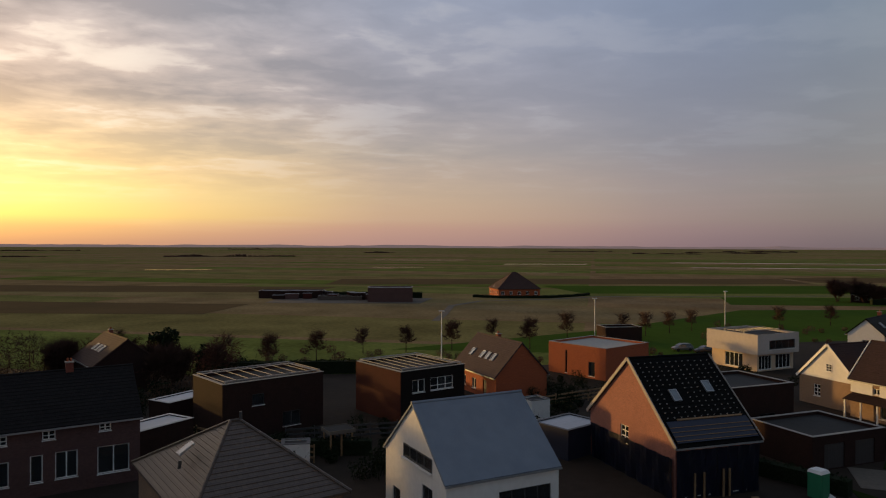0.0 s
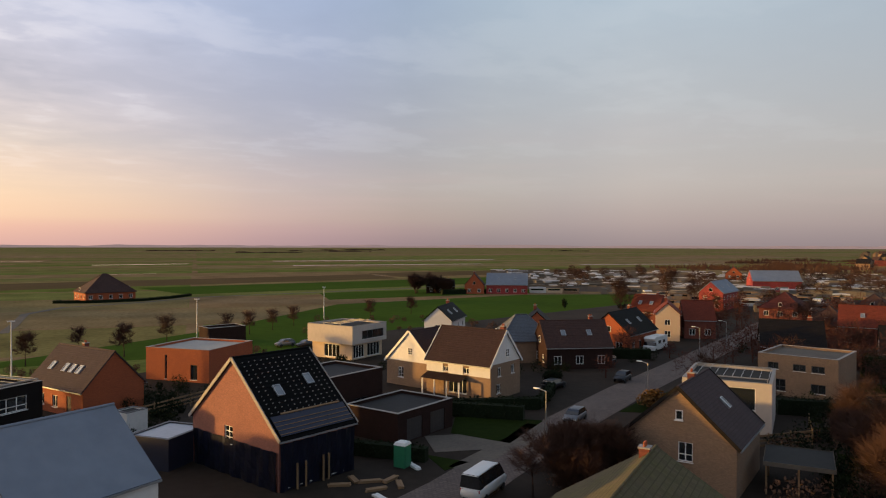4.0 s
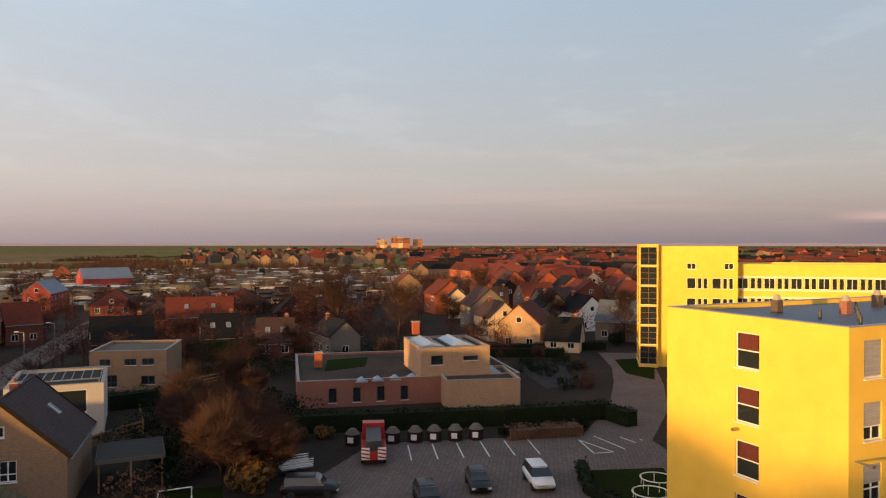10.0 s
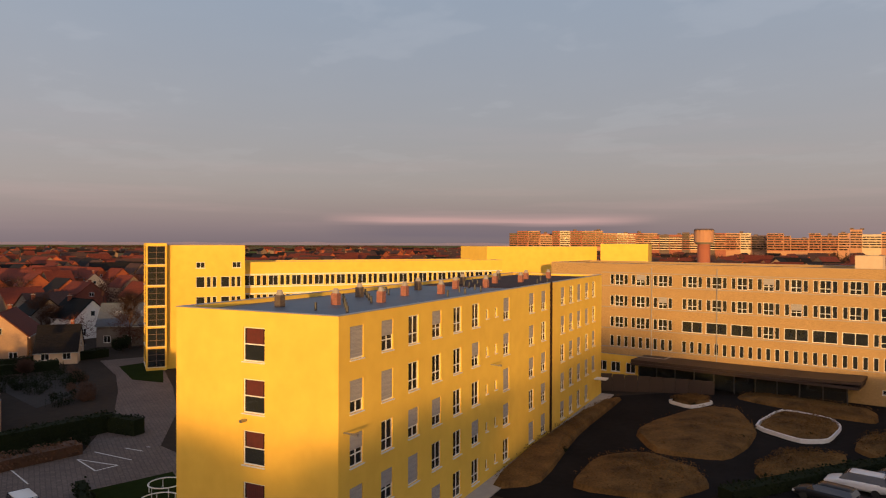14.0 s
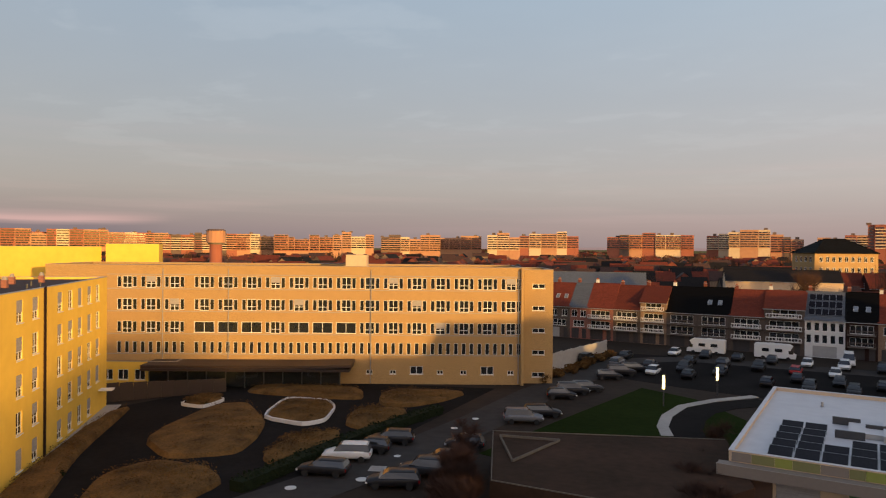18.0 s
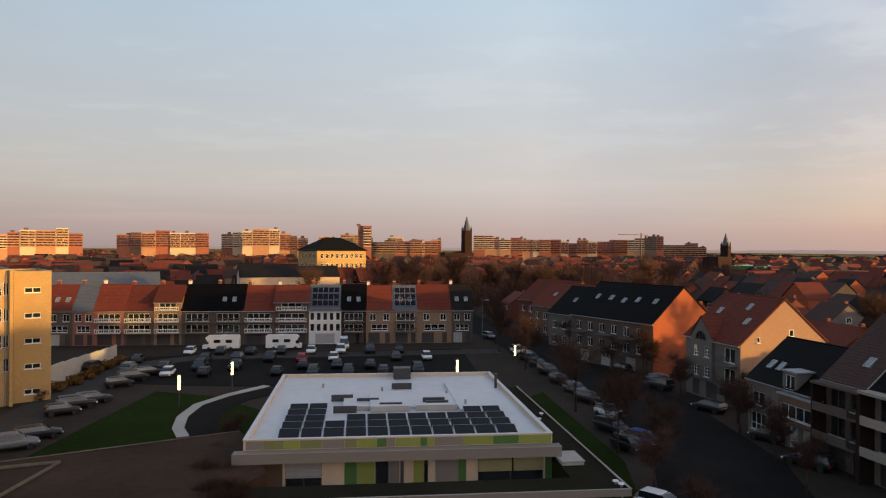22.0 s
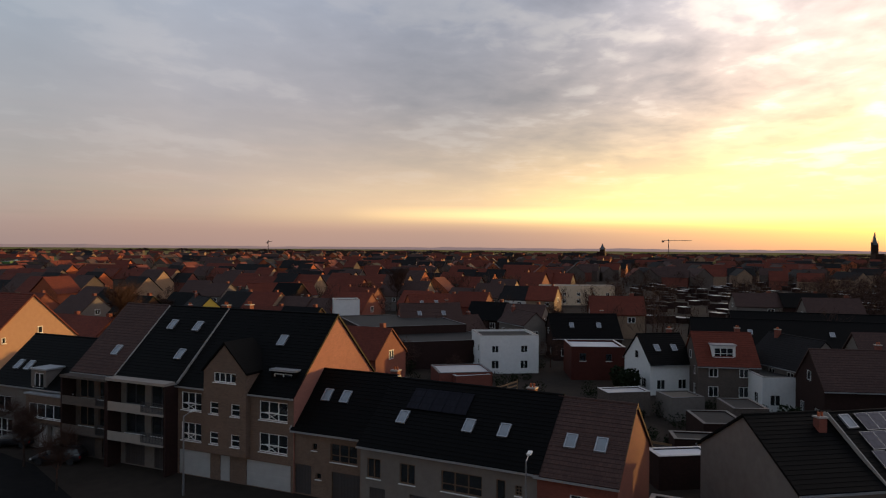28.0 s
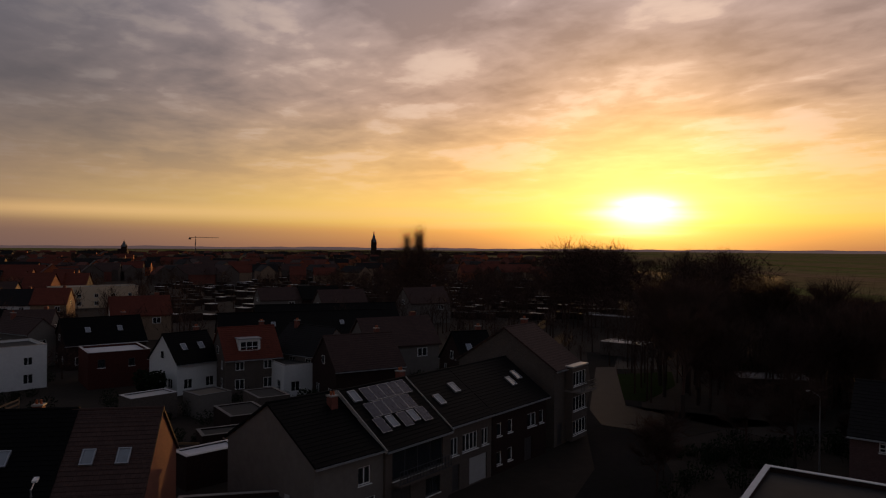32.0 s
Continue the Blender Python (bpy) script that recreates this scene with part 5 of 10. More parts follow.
WORDS = {"brick_pink": "pinkish brick", "brick_grey": "grey brick", "brick_buff": "buff brick", "plaster_white": "white rendered", "brick_dark": "dark brick"}
ROOF_WORDS = {"tile_red": "red tiled roof", "slate_tile": "slate roof", "tile_black": "black tiled roof", "tile_dark": "dark tiled roof"}
FRONT_WORDS = {"plain": "", "white_balcony": ", white balconies", "tall": " and extra storey", "loggia": " and balconies", "rows": " and white windows"}


def along(yaw):
    """How far along the terrace's front line the sight line of that bearing meets it."""
    u = Vector((-math.sin(radians(-yaw)), math.cos(radians(-yaw))))
    p0, d = Vector((34.9, -158.7)), Vector((-0.985, 0.172))
    return (p0.x * u.y - p0.y * u.x) / (u.x * d.y - u.y * d.x)


for i, (row, nxt) in enumerate(zip(TERRACE, TERRACE[1:])):
    s0, s1 = along(row[0]), along(nxt[0])
    sm, W = (s0 + s1) / 2, s1 - s0 - 0.03
    x, y = 34.9 - sm * 0.985 + 4.6 * -0.172, -158.7 + sm * 0.172 - 4.6 * 0.985
    kind_ = row[3]
    e_, r_ = 7.2, 11.9 + (i % 4) * 0.08
    if kind_ == "tall":
        e_ = 8.9
    q = W / 4
    if kind_ == "plain":
        fo = [(-q, 4.9, 1.3, 1.5, "w2"), (q, 4.9, 1.3, 1.5, "w2"), (-q * 0.8, 0.1, min(2.6, W * 0.42), 2.2, "garage" if i % 2 else "door"), (q * 1.2, 0.1, 1.0, 2.2, "door"), (0, 2.7, W * 0.62, 1.4, "w3")]
    elif kind_ == "rows":
        fo = [(-W / 2 + W * (j + 0.5) / 5, z, 0.9, 1.6, "w1") for j in range(5) for z in (2.7, 5.0)] + [(0, 0.1, W * 0.6, 2.1, "garage")]
    else:
        fo = [(0, 4.9, W * 0.74, 1.6, "w4"), (0, 2.6, W * 0.74, 1.6, "w4"), (-q * 0.6, 0.1, W * 0.5, 2.2, "door"), (q * 1.3, 0.1, 1.0, 2.2, "door")]
        if kind_ == "tall":
            fo.append((0, 7.3, W * 0.6, 1.5, "w3"))
    h = gable_house(WORDS[row[1]] + " terraced house with a " + ROOF_WORDS[row[2]] + FRONT_WORDS[kind_], x, y, 350.1, W, 9.2, e_, r_, row[1], row[2], {"b": fo},
                    [("b", 1.0, 0.4), ("b", -1.0, 0.4)] if kind_ in ("loggia", "plain") and i % 2 else [], [(W * 0.42, -0.6, 0.9, "brick_red" if i % 3 else "plaster_white")], group="terrace beyond the car park", name="terraced_house")
    if kind_ in ("white_balcony", "loggia", "tall"):
        for z in (2.55, 4.75) if kind_ != "tall" else (2.55, 4.75, 7.1):
            bm = bmesh.new()
            box(bm, -W * 0.44, W * 0.44, 4.603, 5.6, z - 0.15, z)
            b_ = part("balcony", bm, M["plaster_grey"], h)
            bm = bmesh.new()
            n_ = 12
            lattice(bm, [v for j in range(n_) for v in (-W * 0.44 + W * 0.88 * j / (n_ - 0.8), -W * 0.44 + W * 0.88 * (j + 0.2) / (n_ - 0.8))], [z + 0.02, z + 0.12, z + 0.70, z + 0.86], 5.52, 5.58)
            part("railing", bm, M["plaster_white" if kind_ != "loggia" else "brick_grey"], b_)
    if row[2] == "slate_tile" and i > 4:
        m_, n_ = slope(W, 9.2, e_, r_, "b")
        cn_ = int((W - 0.6) / 1.13)
        for c in range(cn_):
            for k in range(3):
                solar_panel(h, m_ @ Matrix.Translation(((c - (cn_ - 1) / 2) * 1.13, n_ * (0.24 + k * 0.27), 0.24)), 1.1, 1.5)

# ---- houses along the street ----
def balcony(house, L, D, x, z, w, depth=1.3, material="plaster_grey"):
    """A balcony in front of the front face, with its railing."""
    bm = bmesh.new()
    box(bm, x - w / 2, x + w / 2, -D / 2 - depth, -D / 2 - 0.003, z - 0.18, z)
    b = part("balcony", bm, M[material], house)
    bm = bmesh.new()
    n = max(3, int(w / 0.35) | 1)
    xs = []
    for i in range(n):
        c = x - w / 2 + 0.05 + i * (w - 0.1) / (n - 1)
        xs += [c - 0.02, c + 0.02]
    m = Matrix.Translation((0, -D / 2 - depth, z))
    lattice(bm, xs, [0.02, 0.08, 0.45, 0.5, 0.95, 1.0], 0.02, 0.06)
    part("railing", bm, M["frame_dark"], b, "", m)


def loggia(house, L, D, zs, top, depth, slab, fin, solid=(-0.5, 0.1)):
    """Deep balconies between side walls: slabs with solid pale fronts, railings beside them, a slab above."""
    for sx in (-1, 1):
        bm = bmesh.new()
        box(bm, sx * (L / 2 - 0.12) - 0.11, sx * (L / 2 - 0.12) + 0.11, -D / 2 - depth, -D / 2 - 0.003, 0.05, top - 0.24)
        part("side_wall", bm, M[fin], house)
    bm = bmesh.new()
    box(bm, -L / 2 + 0.01, L / 2 - 0.01, -D / 2 - depth - 0.12, -D / 2 - 0.003, top - 0.236, top)
    part("top_slab", bm, M[slab], house)
    w = L - 0.5
    for z in zs:
        bm = bmesh.new()
        box(bm, -w / 2, w / 2, -D / 2 - depth - 0.05, -D / 2 - 0.003, z - 0.2, z)
        b = part("balcony", bm, M[slab], house)
        bm = bmesh.new()
        box(bm, solid[0] * w, solid[1] * w, -D / 2 - depth - 0.05, -D / 2 - depth + 0.05, z + 0.004, z + 0.62)
        part("parapet", bm, M[slab], b)
        bm = bmesh.new()
        xs = []
        x0, x1 = solid[1] * w + 0.03, w / 2
        n = max(4, int((x1 - x0) / 0.16))
        for i in range(n):
            c = x0 + 0.02 + i * (x1 - x0 - 0.04) / (n - 1)
            xs += [c - 0.012, c + 0.012]
        lattice(bm, xs, [0.03, 0.07, 0.9, 0.95], -0.02, 0.02)
        part("railing", bm, M["frame_dark"], b, "", Matrix.Translation((0, -D / 2 - depth, z)))


def bay(house, L, D, x, w, z0, z1, z2, depth, wall, roof, ops):
    """A bay or pointed dormer that stands out from the front face."""
    bm = bmesh.new()
    m = Matrix.Translation((x, -D / 2 - depth, 0))
    wall_face(bm, m @ Matrix.Translation((0, 0, z0)), w, z1 - z0, [(o[0] - o[2] / 2, o[0] + o[2] / 2, o[1] - z0, o[1] + o[3] - z0) for o in ops])
    back = depth + 3.2
    for sx in (-1, 1):
        q = [Vector((sx * w / 2, 0, z0)), Vector((sx * w / 2, back, z0)), Vector((sx * w / 2, back, z1)), Vector((sx * w / 2, 0, z1))]
        quad(bm, *[m @ v for v in (q if sx > 0 else q[::-1])])
    quad(bm, *[m @ Vector(v) for v in ((-w / 2, back, z0), (w / 2, back, z0), (w / 2, 0, z0), (-w / 2, 0, z0))])
    if z2 > z1:
        quad(bm, *[m @ Vector(v) for v in ((-w / 2, 0, z1), (w / 2, 0, z1), (0, 0, z2))])
    bmesh.ops.remove_doubles(bm, verts=bm.verts, dist=0.001)
    b = part("bay", bm, M[wall], house)
    bm = bmesh.new()
    if z2 > z1:
        prof = [(-w / 2 - 0.15, z1 - 0.1), (0, z2 + 0.02), (w / 2 + 0.15, z1 - 0.1), (w / 2 + 0.15, z1 + 0.08), (0, z2 + 0.2), (-w / 2 - 0.15, z1 + 0.08)]
    else:
        prof = [(-w / 2 - 0.12, z1 + 0.003), (w / 2 + 0.12, z1 + 0.003), (w / 2 + 0.12, z1 + 0.15), (-w / 2 - 0.12, z1 + 0.15)]
    va, vb = [bm.verts.new(m @ Vector((px_, -0.15, z))) for px_, z in prof], [bm.verts.new(m @ Vector((px_, back, z))) for px_, z in prof]
    bm.faces.new(va)
    bm.faces.new(vb[::-1])
    for i in range(len(prof)):
        bm.faces.new((va[i], vb[i], vb[(i + 1) % len(prof)], va[(i + 1) % len(prof)]))
    bmesh.ops.recalc_face_normals(bm, faces=bm.faces)
    part("bay_roof", bm, M[roof], b)
    for o in ops:
        window(house, m @ Matrix.Translation((o[0], 0.09, o[1])), o[2], o[3], o[4])


def street_house(label, x, y, a, L, D, e, r, wall, roof, ops, **kw):
    return gable_house(label, x, y, a, L, D, e, r, wall, roof, ops, name="town_house", **kw)


def storeys(xs, zs, w, h, style="w2"):
    return [(x, z, w, h, style) for x in xs for z in zs]


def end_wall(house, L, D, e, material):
    """A thin skin that sets the colour of a house's end wall apart."""
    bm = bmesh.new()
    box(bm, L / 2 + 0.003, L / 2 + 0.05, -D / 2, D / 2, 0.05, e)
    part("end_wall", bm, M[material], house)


FAR_ROW = {"f": storeys((-8, -5, -2, 1, 4, 7), (3.2, 5.9), 1.3, 1.5) + [(-6.5, 0.2, 2.4, 2.2, "garage"), (-1, 0.2, 2.4, 2.2, "garage"), (5, 0.2, 2.4, 2.2, "garage")]}
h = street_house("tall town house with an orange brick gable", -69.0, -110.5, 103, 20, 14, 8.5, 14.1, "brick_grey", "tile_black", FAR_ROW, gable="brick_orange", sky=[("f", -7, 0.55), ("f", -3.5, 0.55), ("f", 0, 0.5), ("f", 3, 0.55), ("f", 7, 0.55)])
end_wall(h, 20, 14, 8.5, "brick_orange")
for k in (-7, -1, 5):
    balcony(h, 20, 14, k, 3.0, 2.8)
    balcony(h, 20, 14, k, 5.7, 2.8)
h = street_house("pale town house under a dark roof", -72.5, -130.5, 103, 18, 13, 7.0, 12.2, "plaster_grey", "tile_black", {"f": storeys((-7, -4, -1, 2, 5, 8), (0.8, 3.8), 1.3, 1.6)}, sky=[("f", -4, 0.5), ("f", 3, 0.5)])
h = street_house("pale town house under a red roof", -77.0, -149.5, 103, 18, 13, 7.0, 12.0, "brick_street", "tile_red", {"f": storeys((-7, -4, -1, 2, 5, 8), (0.8, 3.8), 1.3, 1.6)}, sky=[("f", -4, 0.5)])
h = street_house("brown brick town house under a red roof", -81.5, -168.5, 103, 18, 13, 7.0, 12.0, "brick_red", "tile_red", {"f": storeys((-7, -4, -1, 2, 5, 8), (0.8, 3.8), 1.3, 1.6)})
# one cream house: shade greys its front, sun warms its gable, in colour
h = street_house("tall cream town house, red roof, greyed shaded front, peach sunlit gable", -68.8, -81.4, 87.9, 11.9, 13.3, 8.3, 14, "plaster_grey", "tile_red", gable="gable_lit_peach", ops=
                 {"f": storeys((-3.6, -1.2), (3.1, 5.8), 1.1, 1.4) + storeys((3.8,), (3.0, 5.7), 2.2, 1.9) + [(-3.5, 0.2, 1.6, 2.2, "door"), (0, 0.2, 2.4, 2.2, "door"), (4, 0.2, 2.4, 2.2, "door")], "r": [(1.0, 9.2, 0.7, 0.9, "w1"), (-4.0, 8.5, 0.5, 0.7, "w1")]}, sky=[("f", 1.5, 0.75), ("f", 3.5, 0.45), ("f", -3.5, 0.6)])
bay(h, 11.9, 13.3, -1.6, 4.6, 2.7, 8.6, 11.2, 0.5, "plaster_grey", "tile_red", [(-1.2, 3.1, 1.1, 1.4, "wx"), (1.2, 3.1, 1.1, 1.4, "wx"), (-1.2, 5.8, 1.1, 1.4, "wx"), (1.2, 5.8, 1.1, 1.4, "wx")])
bm = bmesh.new()
arc = [(1.15 * math.cos(k * math.pi / 14), 1.15 * math.sin(k * math.pi / 14)) for k in range(15)]
bm.faces.new([bm.verts.new((-1.6 + x, -7.21, 8.1 + z)) for x, z in arc])
bmesh.ops.extrude_face_region(bm, geom=bm.faces[:])
bmesh.ops.translate(bm, verts=bm.verts[:15], vec=(0, -0.03, 0))
bmesh.ops.recalc_face_normals(bm, faces=bm.faces)
aw_ = part("arched_window", bm, M["glass"], h)
bm = bmesh.new()
for (xa, za), (xb, zb) in zip(arc, arc[1:]):
    tube(bm, (-1.6 + xa, -7.25, 8.1 + za), (-1.6 + xb, -7.25, 8.1 + zb), 0.06, 0.06, 5)
for x in (-0.4, 0.4):
    tube(bm, (-1.6 + x, -7.25, 8.1), (-1.6 + x, -7.25, 9.18), 0.035, 0.035, 5)
tube(bm, (-2.75, -7.25, 8.1), (-0.45, -7.25, 8.1), 0.06, 0.06, 5)
part("frame", bm, M["frame_dark"], aw_)
end_wall(h, 11.9, 13.3, 8.3, "gable_lit_peach")
for z in (2.9, 5.6):
    balcony(h, 11.9, 13.3, 3.9, z, 3.2)
h = street_house("small town house with a black roof and a bay", -60.2, -60.3, 84, 12.2, 10, 6.2, 10.4, "plaster_grey", "tile_black",
                 {"f": [(-4.3, 3.3, 2.2, 1.5, "w2"), (-4.3, 0.5, 2.6, 2.0, "w3"), (1.6, 0.1, 1.3, 2.3, "garage"), (4.1, 0.1, 2.6, 2.3, "garage"), (-1.4, 0.1, 1.0, 2.2, "door")]}, sky=[("f", -4.2, 0.35), ("f", -2.6, 0.35)])
bay(h, 12.2, 10, 3.0, 5.4, 2.9, 5.6, 5.6, 0.9, "brick_street", "zinc", [(0, 3.4, 4.6, 1.4, "w4")])
bay(h, 12.2, 10, 1.2, 2.2, 5.8, 7.9, 7.9, 0.2, "plaster_grey", "zinc", [(0, 6.2, 1.4, 1.4, "w2")])
h = street_house("brown-roofed town house with deep dark balconies", -60.8, -51.2, 84, 6.0, 13.1, 8.3, 14.1, "brick_grey", "tile_brown", {"f": storeys((-1.3, 1.3), (3.0, 5.7), 2.0, 2.0) + [(-1.4, 0.1, 2.4, 2.3, "door"), (1.6, 0.1, 1.6, 2.3, "door")]}, frame_mat="frame_brown", sky=[("f", 0.6, 0.3)])
loggia(h, 6.0, 13.1, (2.8, 5.5), 8.05, 1.5, "brick_grey", "brick_dark", (-0.5, 0.5 - 0.2))
h = street_house("black-roofed town house with pale balcony fronts", -60.06, -44.6, 84, 7.2, 13.1, 8.3, 14.1, "plaster_grey", "tile_black", {"f": storeys((-1.6, 1.6), (3.0, 5.7), 2.4, 2.0) + [(-1.6, 0.1, 2.4, 2.3, "door"), (2.0, 0.1, 2.4, 2.3, "door")]}, sky=[("f", -1.6, 0.72), ("f", 1.6, 0.72), ("f", 1.9, 0.32)], verge="coping", frame_mat="frame_dark", chim=[(3.0, 0.4, 0.4)])
loggia(h, 7.2, 13.1, (2.8, 5.5), 8.25, 1.5, "plaster_greige", "brick_dark")
h = street_house("four-storey brick town house with a pointed dormer", -59, -34.8, 83.8, 12.5, 13.1, 8.1, 14.1, "brick_street", "tile_black", gable="brick_pink", ops=
                 {"f": [(-4.7, 3.1, 2.3, 1.6, "w3"), (-4.7, 5.8, 2.3, 1.6, "w3"), (4.2, 3.1, 2.9, 1.6, "w3"), (4.2, 5.8, 2.9, 1.6, "w3"), (-4.3, 0.05, 3.6, 2.2, "garage"), (-0.9, 0.05, 1.1, 2.2, "garage"), (3.7, 0.05, 4.6, 2.2, "garage")]}, sky=[("f", 2.2, 0.62)], chim=[(-4.5, 1.0, 0.5)])
bay(h, 12.5, 13.1, -0.5, 4.6, 2.5, 9.6, 12.0, 0.55, "brick_street", "tile_black", [(0, 8.7, 2.4, 0.85, "w4"), (-1.15, 3.3, 0.95, 1.05, "wh"), (1.15, 3.3, 0.95, 1.05, "wh"), (-1.15, 5.9, 0.95, 1.05, "wh"), (1.15, 5.9, 0.95, 1.05, "wh")])
bay(h, 12.5, 13.1, 4.4, 2.4, 8.0, 9.8, 9.8, -1.0, "tile_black", "zinc", [(0, 8.5, 1.9, 1.1, "w2")])
end_wall(h, 12.5, 13.1, 8.1, "brick_pink")
for x, w in ((-4.7, 1.3), (4.1, 1.3)):
    for z in (3.15, 5.85):
        bm = bmesh.new()
        for sg in (-1, 1):
            tube(bm, (x - sg * w / 2, -6.6, z), (x + sg * w / 2, -6.6, z + 0.62), 0.03, 0.03, 4)
        box(bm, x - w / 2, x + w / 2, -6.64, -6.57, z + 0.6, z + 0.66)
        part("window_guard", bm, M["frame_white"], h)
h = street_house("low town house with two roof windows", -55.9, -25.2, 83.3, 7.2, 8.8, 5.46, 9.5, "brick_street", "tile_black", {"f": [(-2.7, 0.1, 1.6, 2.4, "door"), (1.2, 3.1, 2.5, 1.5, "w3"), (-1.6, 3.8, 0.5, 0.6, "w1"), (1.4, 0.1, 2.6, 2.2, "door"), (-1.2, 1.5, 0.5, 0.5, "w1")]}, sky=[("f", -1.9, 0.56), ("f", -0.1, 0.56)], chim=[(3.2, 0.6, 0.4)], verge="coping", frame_mat="frame_brown")
h = street_house("long rendered house with a black roof and solar strip", -53.4, -14.3, 80.8, 14.2, 10.5, 5.5, 9.5, "plaster_grey", "tile_black", {"f": [(-5.9, 3.0, 1.2, 1.5, "w2"), (-3.0, 3.0, 1.3, 1.5, "w2"), (1.4, 3.0, 3.2, 1.5, "w3"), (4.4, 2.8, 0.7, 1.7, "w1"), (5.7, 3.6, 0.5, 0.7, "wx"), (-5.6, 0.1, 1.4, 2.2, "door"), (-2, 0.1, 1.6, 2.2, "door"), (3, 0.1, 2.4, 2.2, "garage")]}, sky=[("f", -4.6, 0.42), ("f", 1.0, 0.42), ("f", 3.8, 0.42)], chim=[(4.6, 0.5, 0.3)], frame_mat="frame_brown")
m_, n_ = slope(14.2, 10.5, 5.5, 9.5, "f")
for i in range(5):
    bm = bmesh.new()
    box(bm, -4.7 + i * 1.03, -3.7 + i * 1.03, n_ * 0.55, n_ * 0.55 + 2.1, 0.2, 0.27, m_)
    part("solar_panel", bm, M["solar"], h)
street_house("brown brick house with a red-brown tiled roof", -51.8, -4.7, 80.8, 5.4, 10.5, 5.4, 9.4, "brick_red", "tile_brown", {"f": [(0.3, 3.0, 1.5, 1.3, "wx"), (-1.4, 0.1, 1.0, 2.1, "door"), (1.0, 0.8, 1.4, 1.3, "wx")]}, sky=[("f", -1.0, 0.42), ("f", 1.1, 0.42)])
flat_house("low dark garage with a pale roof edge", -47.5, 2.2, 82, 7.5, 9, 3.0, "brick_dark", "bitumen", {"f": [(0, 0.1, 2.6, 2.2, "garage")]}, name="garage", category="garage")
street_house("gabled house of rough grey plaster", -54.0, 8.0, 118, 6.5, 11, 5.7, 9.0, "plaster_grey", "tile_black", {"f": [(-1.4, 0.1, 2.6, 2.3, "garage"), (1.8, 0.8, 1.0, 1.6, "w1"), (1.2, 3.4, 1.2, 1.3, "w2")]}, chim=[(1.5, -1.4, 0.1)])
h = street_house("house with solar panels on its black roof", -56.6, 13.9, 122, 7.5, 10, 5.6, 9.1, "brick_grey", "tile_black", {"f": [(0, 3.0, 6.0, 2.2, "w4"), (-2, 0.2, 2.2, 2.2, "door"), (1.8, 0.8, 1.8, 1.4, "w2")]}, sky=[("f", -2.9, 0.86), ("f", -1.35, 0.34), ("f", 1.15, 0.34)], verge="coping", frame_mat="frame_dark")
balcony(h, 7.5, 10, 0, 2.9, 6.2, 0.9, "brick_grey")
m_, n_ = slope(7.5, 10, 5.6, 9.1, "f")
for s_, xs_ in ((0.84, (-1.5, -0.45, 0.6, 1.65, 2.7)), (0.58, (-2.3, -1.25, -0.2, 0.85, 1.9)), (0.32, (-2.6, 0.0, 2.3))):
    for x in xs_:
        solar_panel(h, m_ @ Matrix.Translation((x, n_ * s_, 0.24)), 1.02, 1.5, "solar_blue")
street_house("row house with a white garage and tall windows", -60.6, 19.8, 122, 6.4, 10, 5.8, 9.0, "brick_grey", "tile_black", {"f": [(-2.2, 3.1, 1.0, 1.5, "w2"), (0, 3.1, 2.2, 1.5, "w4"), (2.2, 3.1, 1.0, 1.5, "w2"), (1.2, 0.1, 2.6, 2.3, "garage"), (-2, 0.1, 1.0, 2.2, "door")]}, sky=[("f", -1.6, 0.45), ("f", 1.4, 0.6)], chim=[(-2.8, 0.6, 0.6)])
street_house("dark brick row house with small windows", -64.8, 26.6, 122, 9.4, 10, 5.8, 9.0, "brick_dark", "tile_black", {"f": [(-3.6, 3.4, 0.8, 1.2, "w1"), (-1.8, 3.4, 0.8, 1.2, "w1"), (2.0, 3.2, 1.6, 1.3, "w2"), (-3.6, 0.8, 0.8, 1.2, "w1"), (-1.8, 0.8, 0.8, 1.2, "w1"), (3.8, 3.2, 0.8, 1.3, "w1"), (1.4, 0.1, 1.4, 2.2, "door")]}, sky=[("f", 1.5, 0.45), ("f", 3.2, 0.55)])
h = street_house("corner house with three floors of bay windows", -71, 34.0, 124, 6, 12, 8.0, 11.8, "brick_grey", "tile_brown", {"f": [(-1.8, 0.1, 1.2, 2.2, "door")]}, chim=[(2, 0.5, 0.6)])
bay(h, 6, 12, 1.0, 3.4, 0.3, 8.0, 8.0, 0.9, "brick_grey", "zinc", [(0, 0.9, 3.0, 1.5, "w4"), (0, 3.4, 3.0, 1.5, "w4"), (0, 6.0, 3.0, 1.5, "w4")])
balcony(h, 6, 12, 1.0, 5.6, 3.6, 2.0)

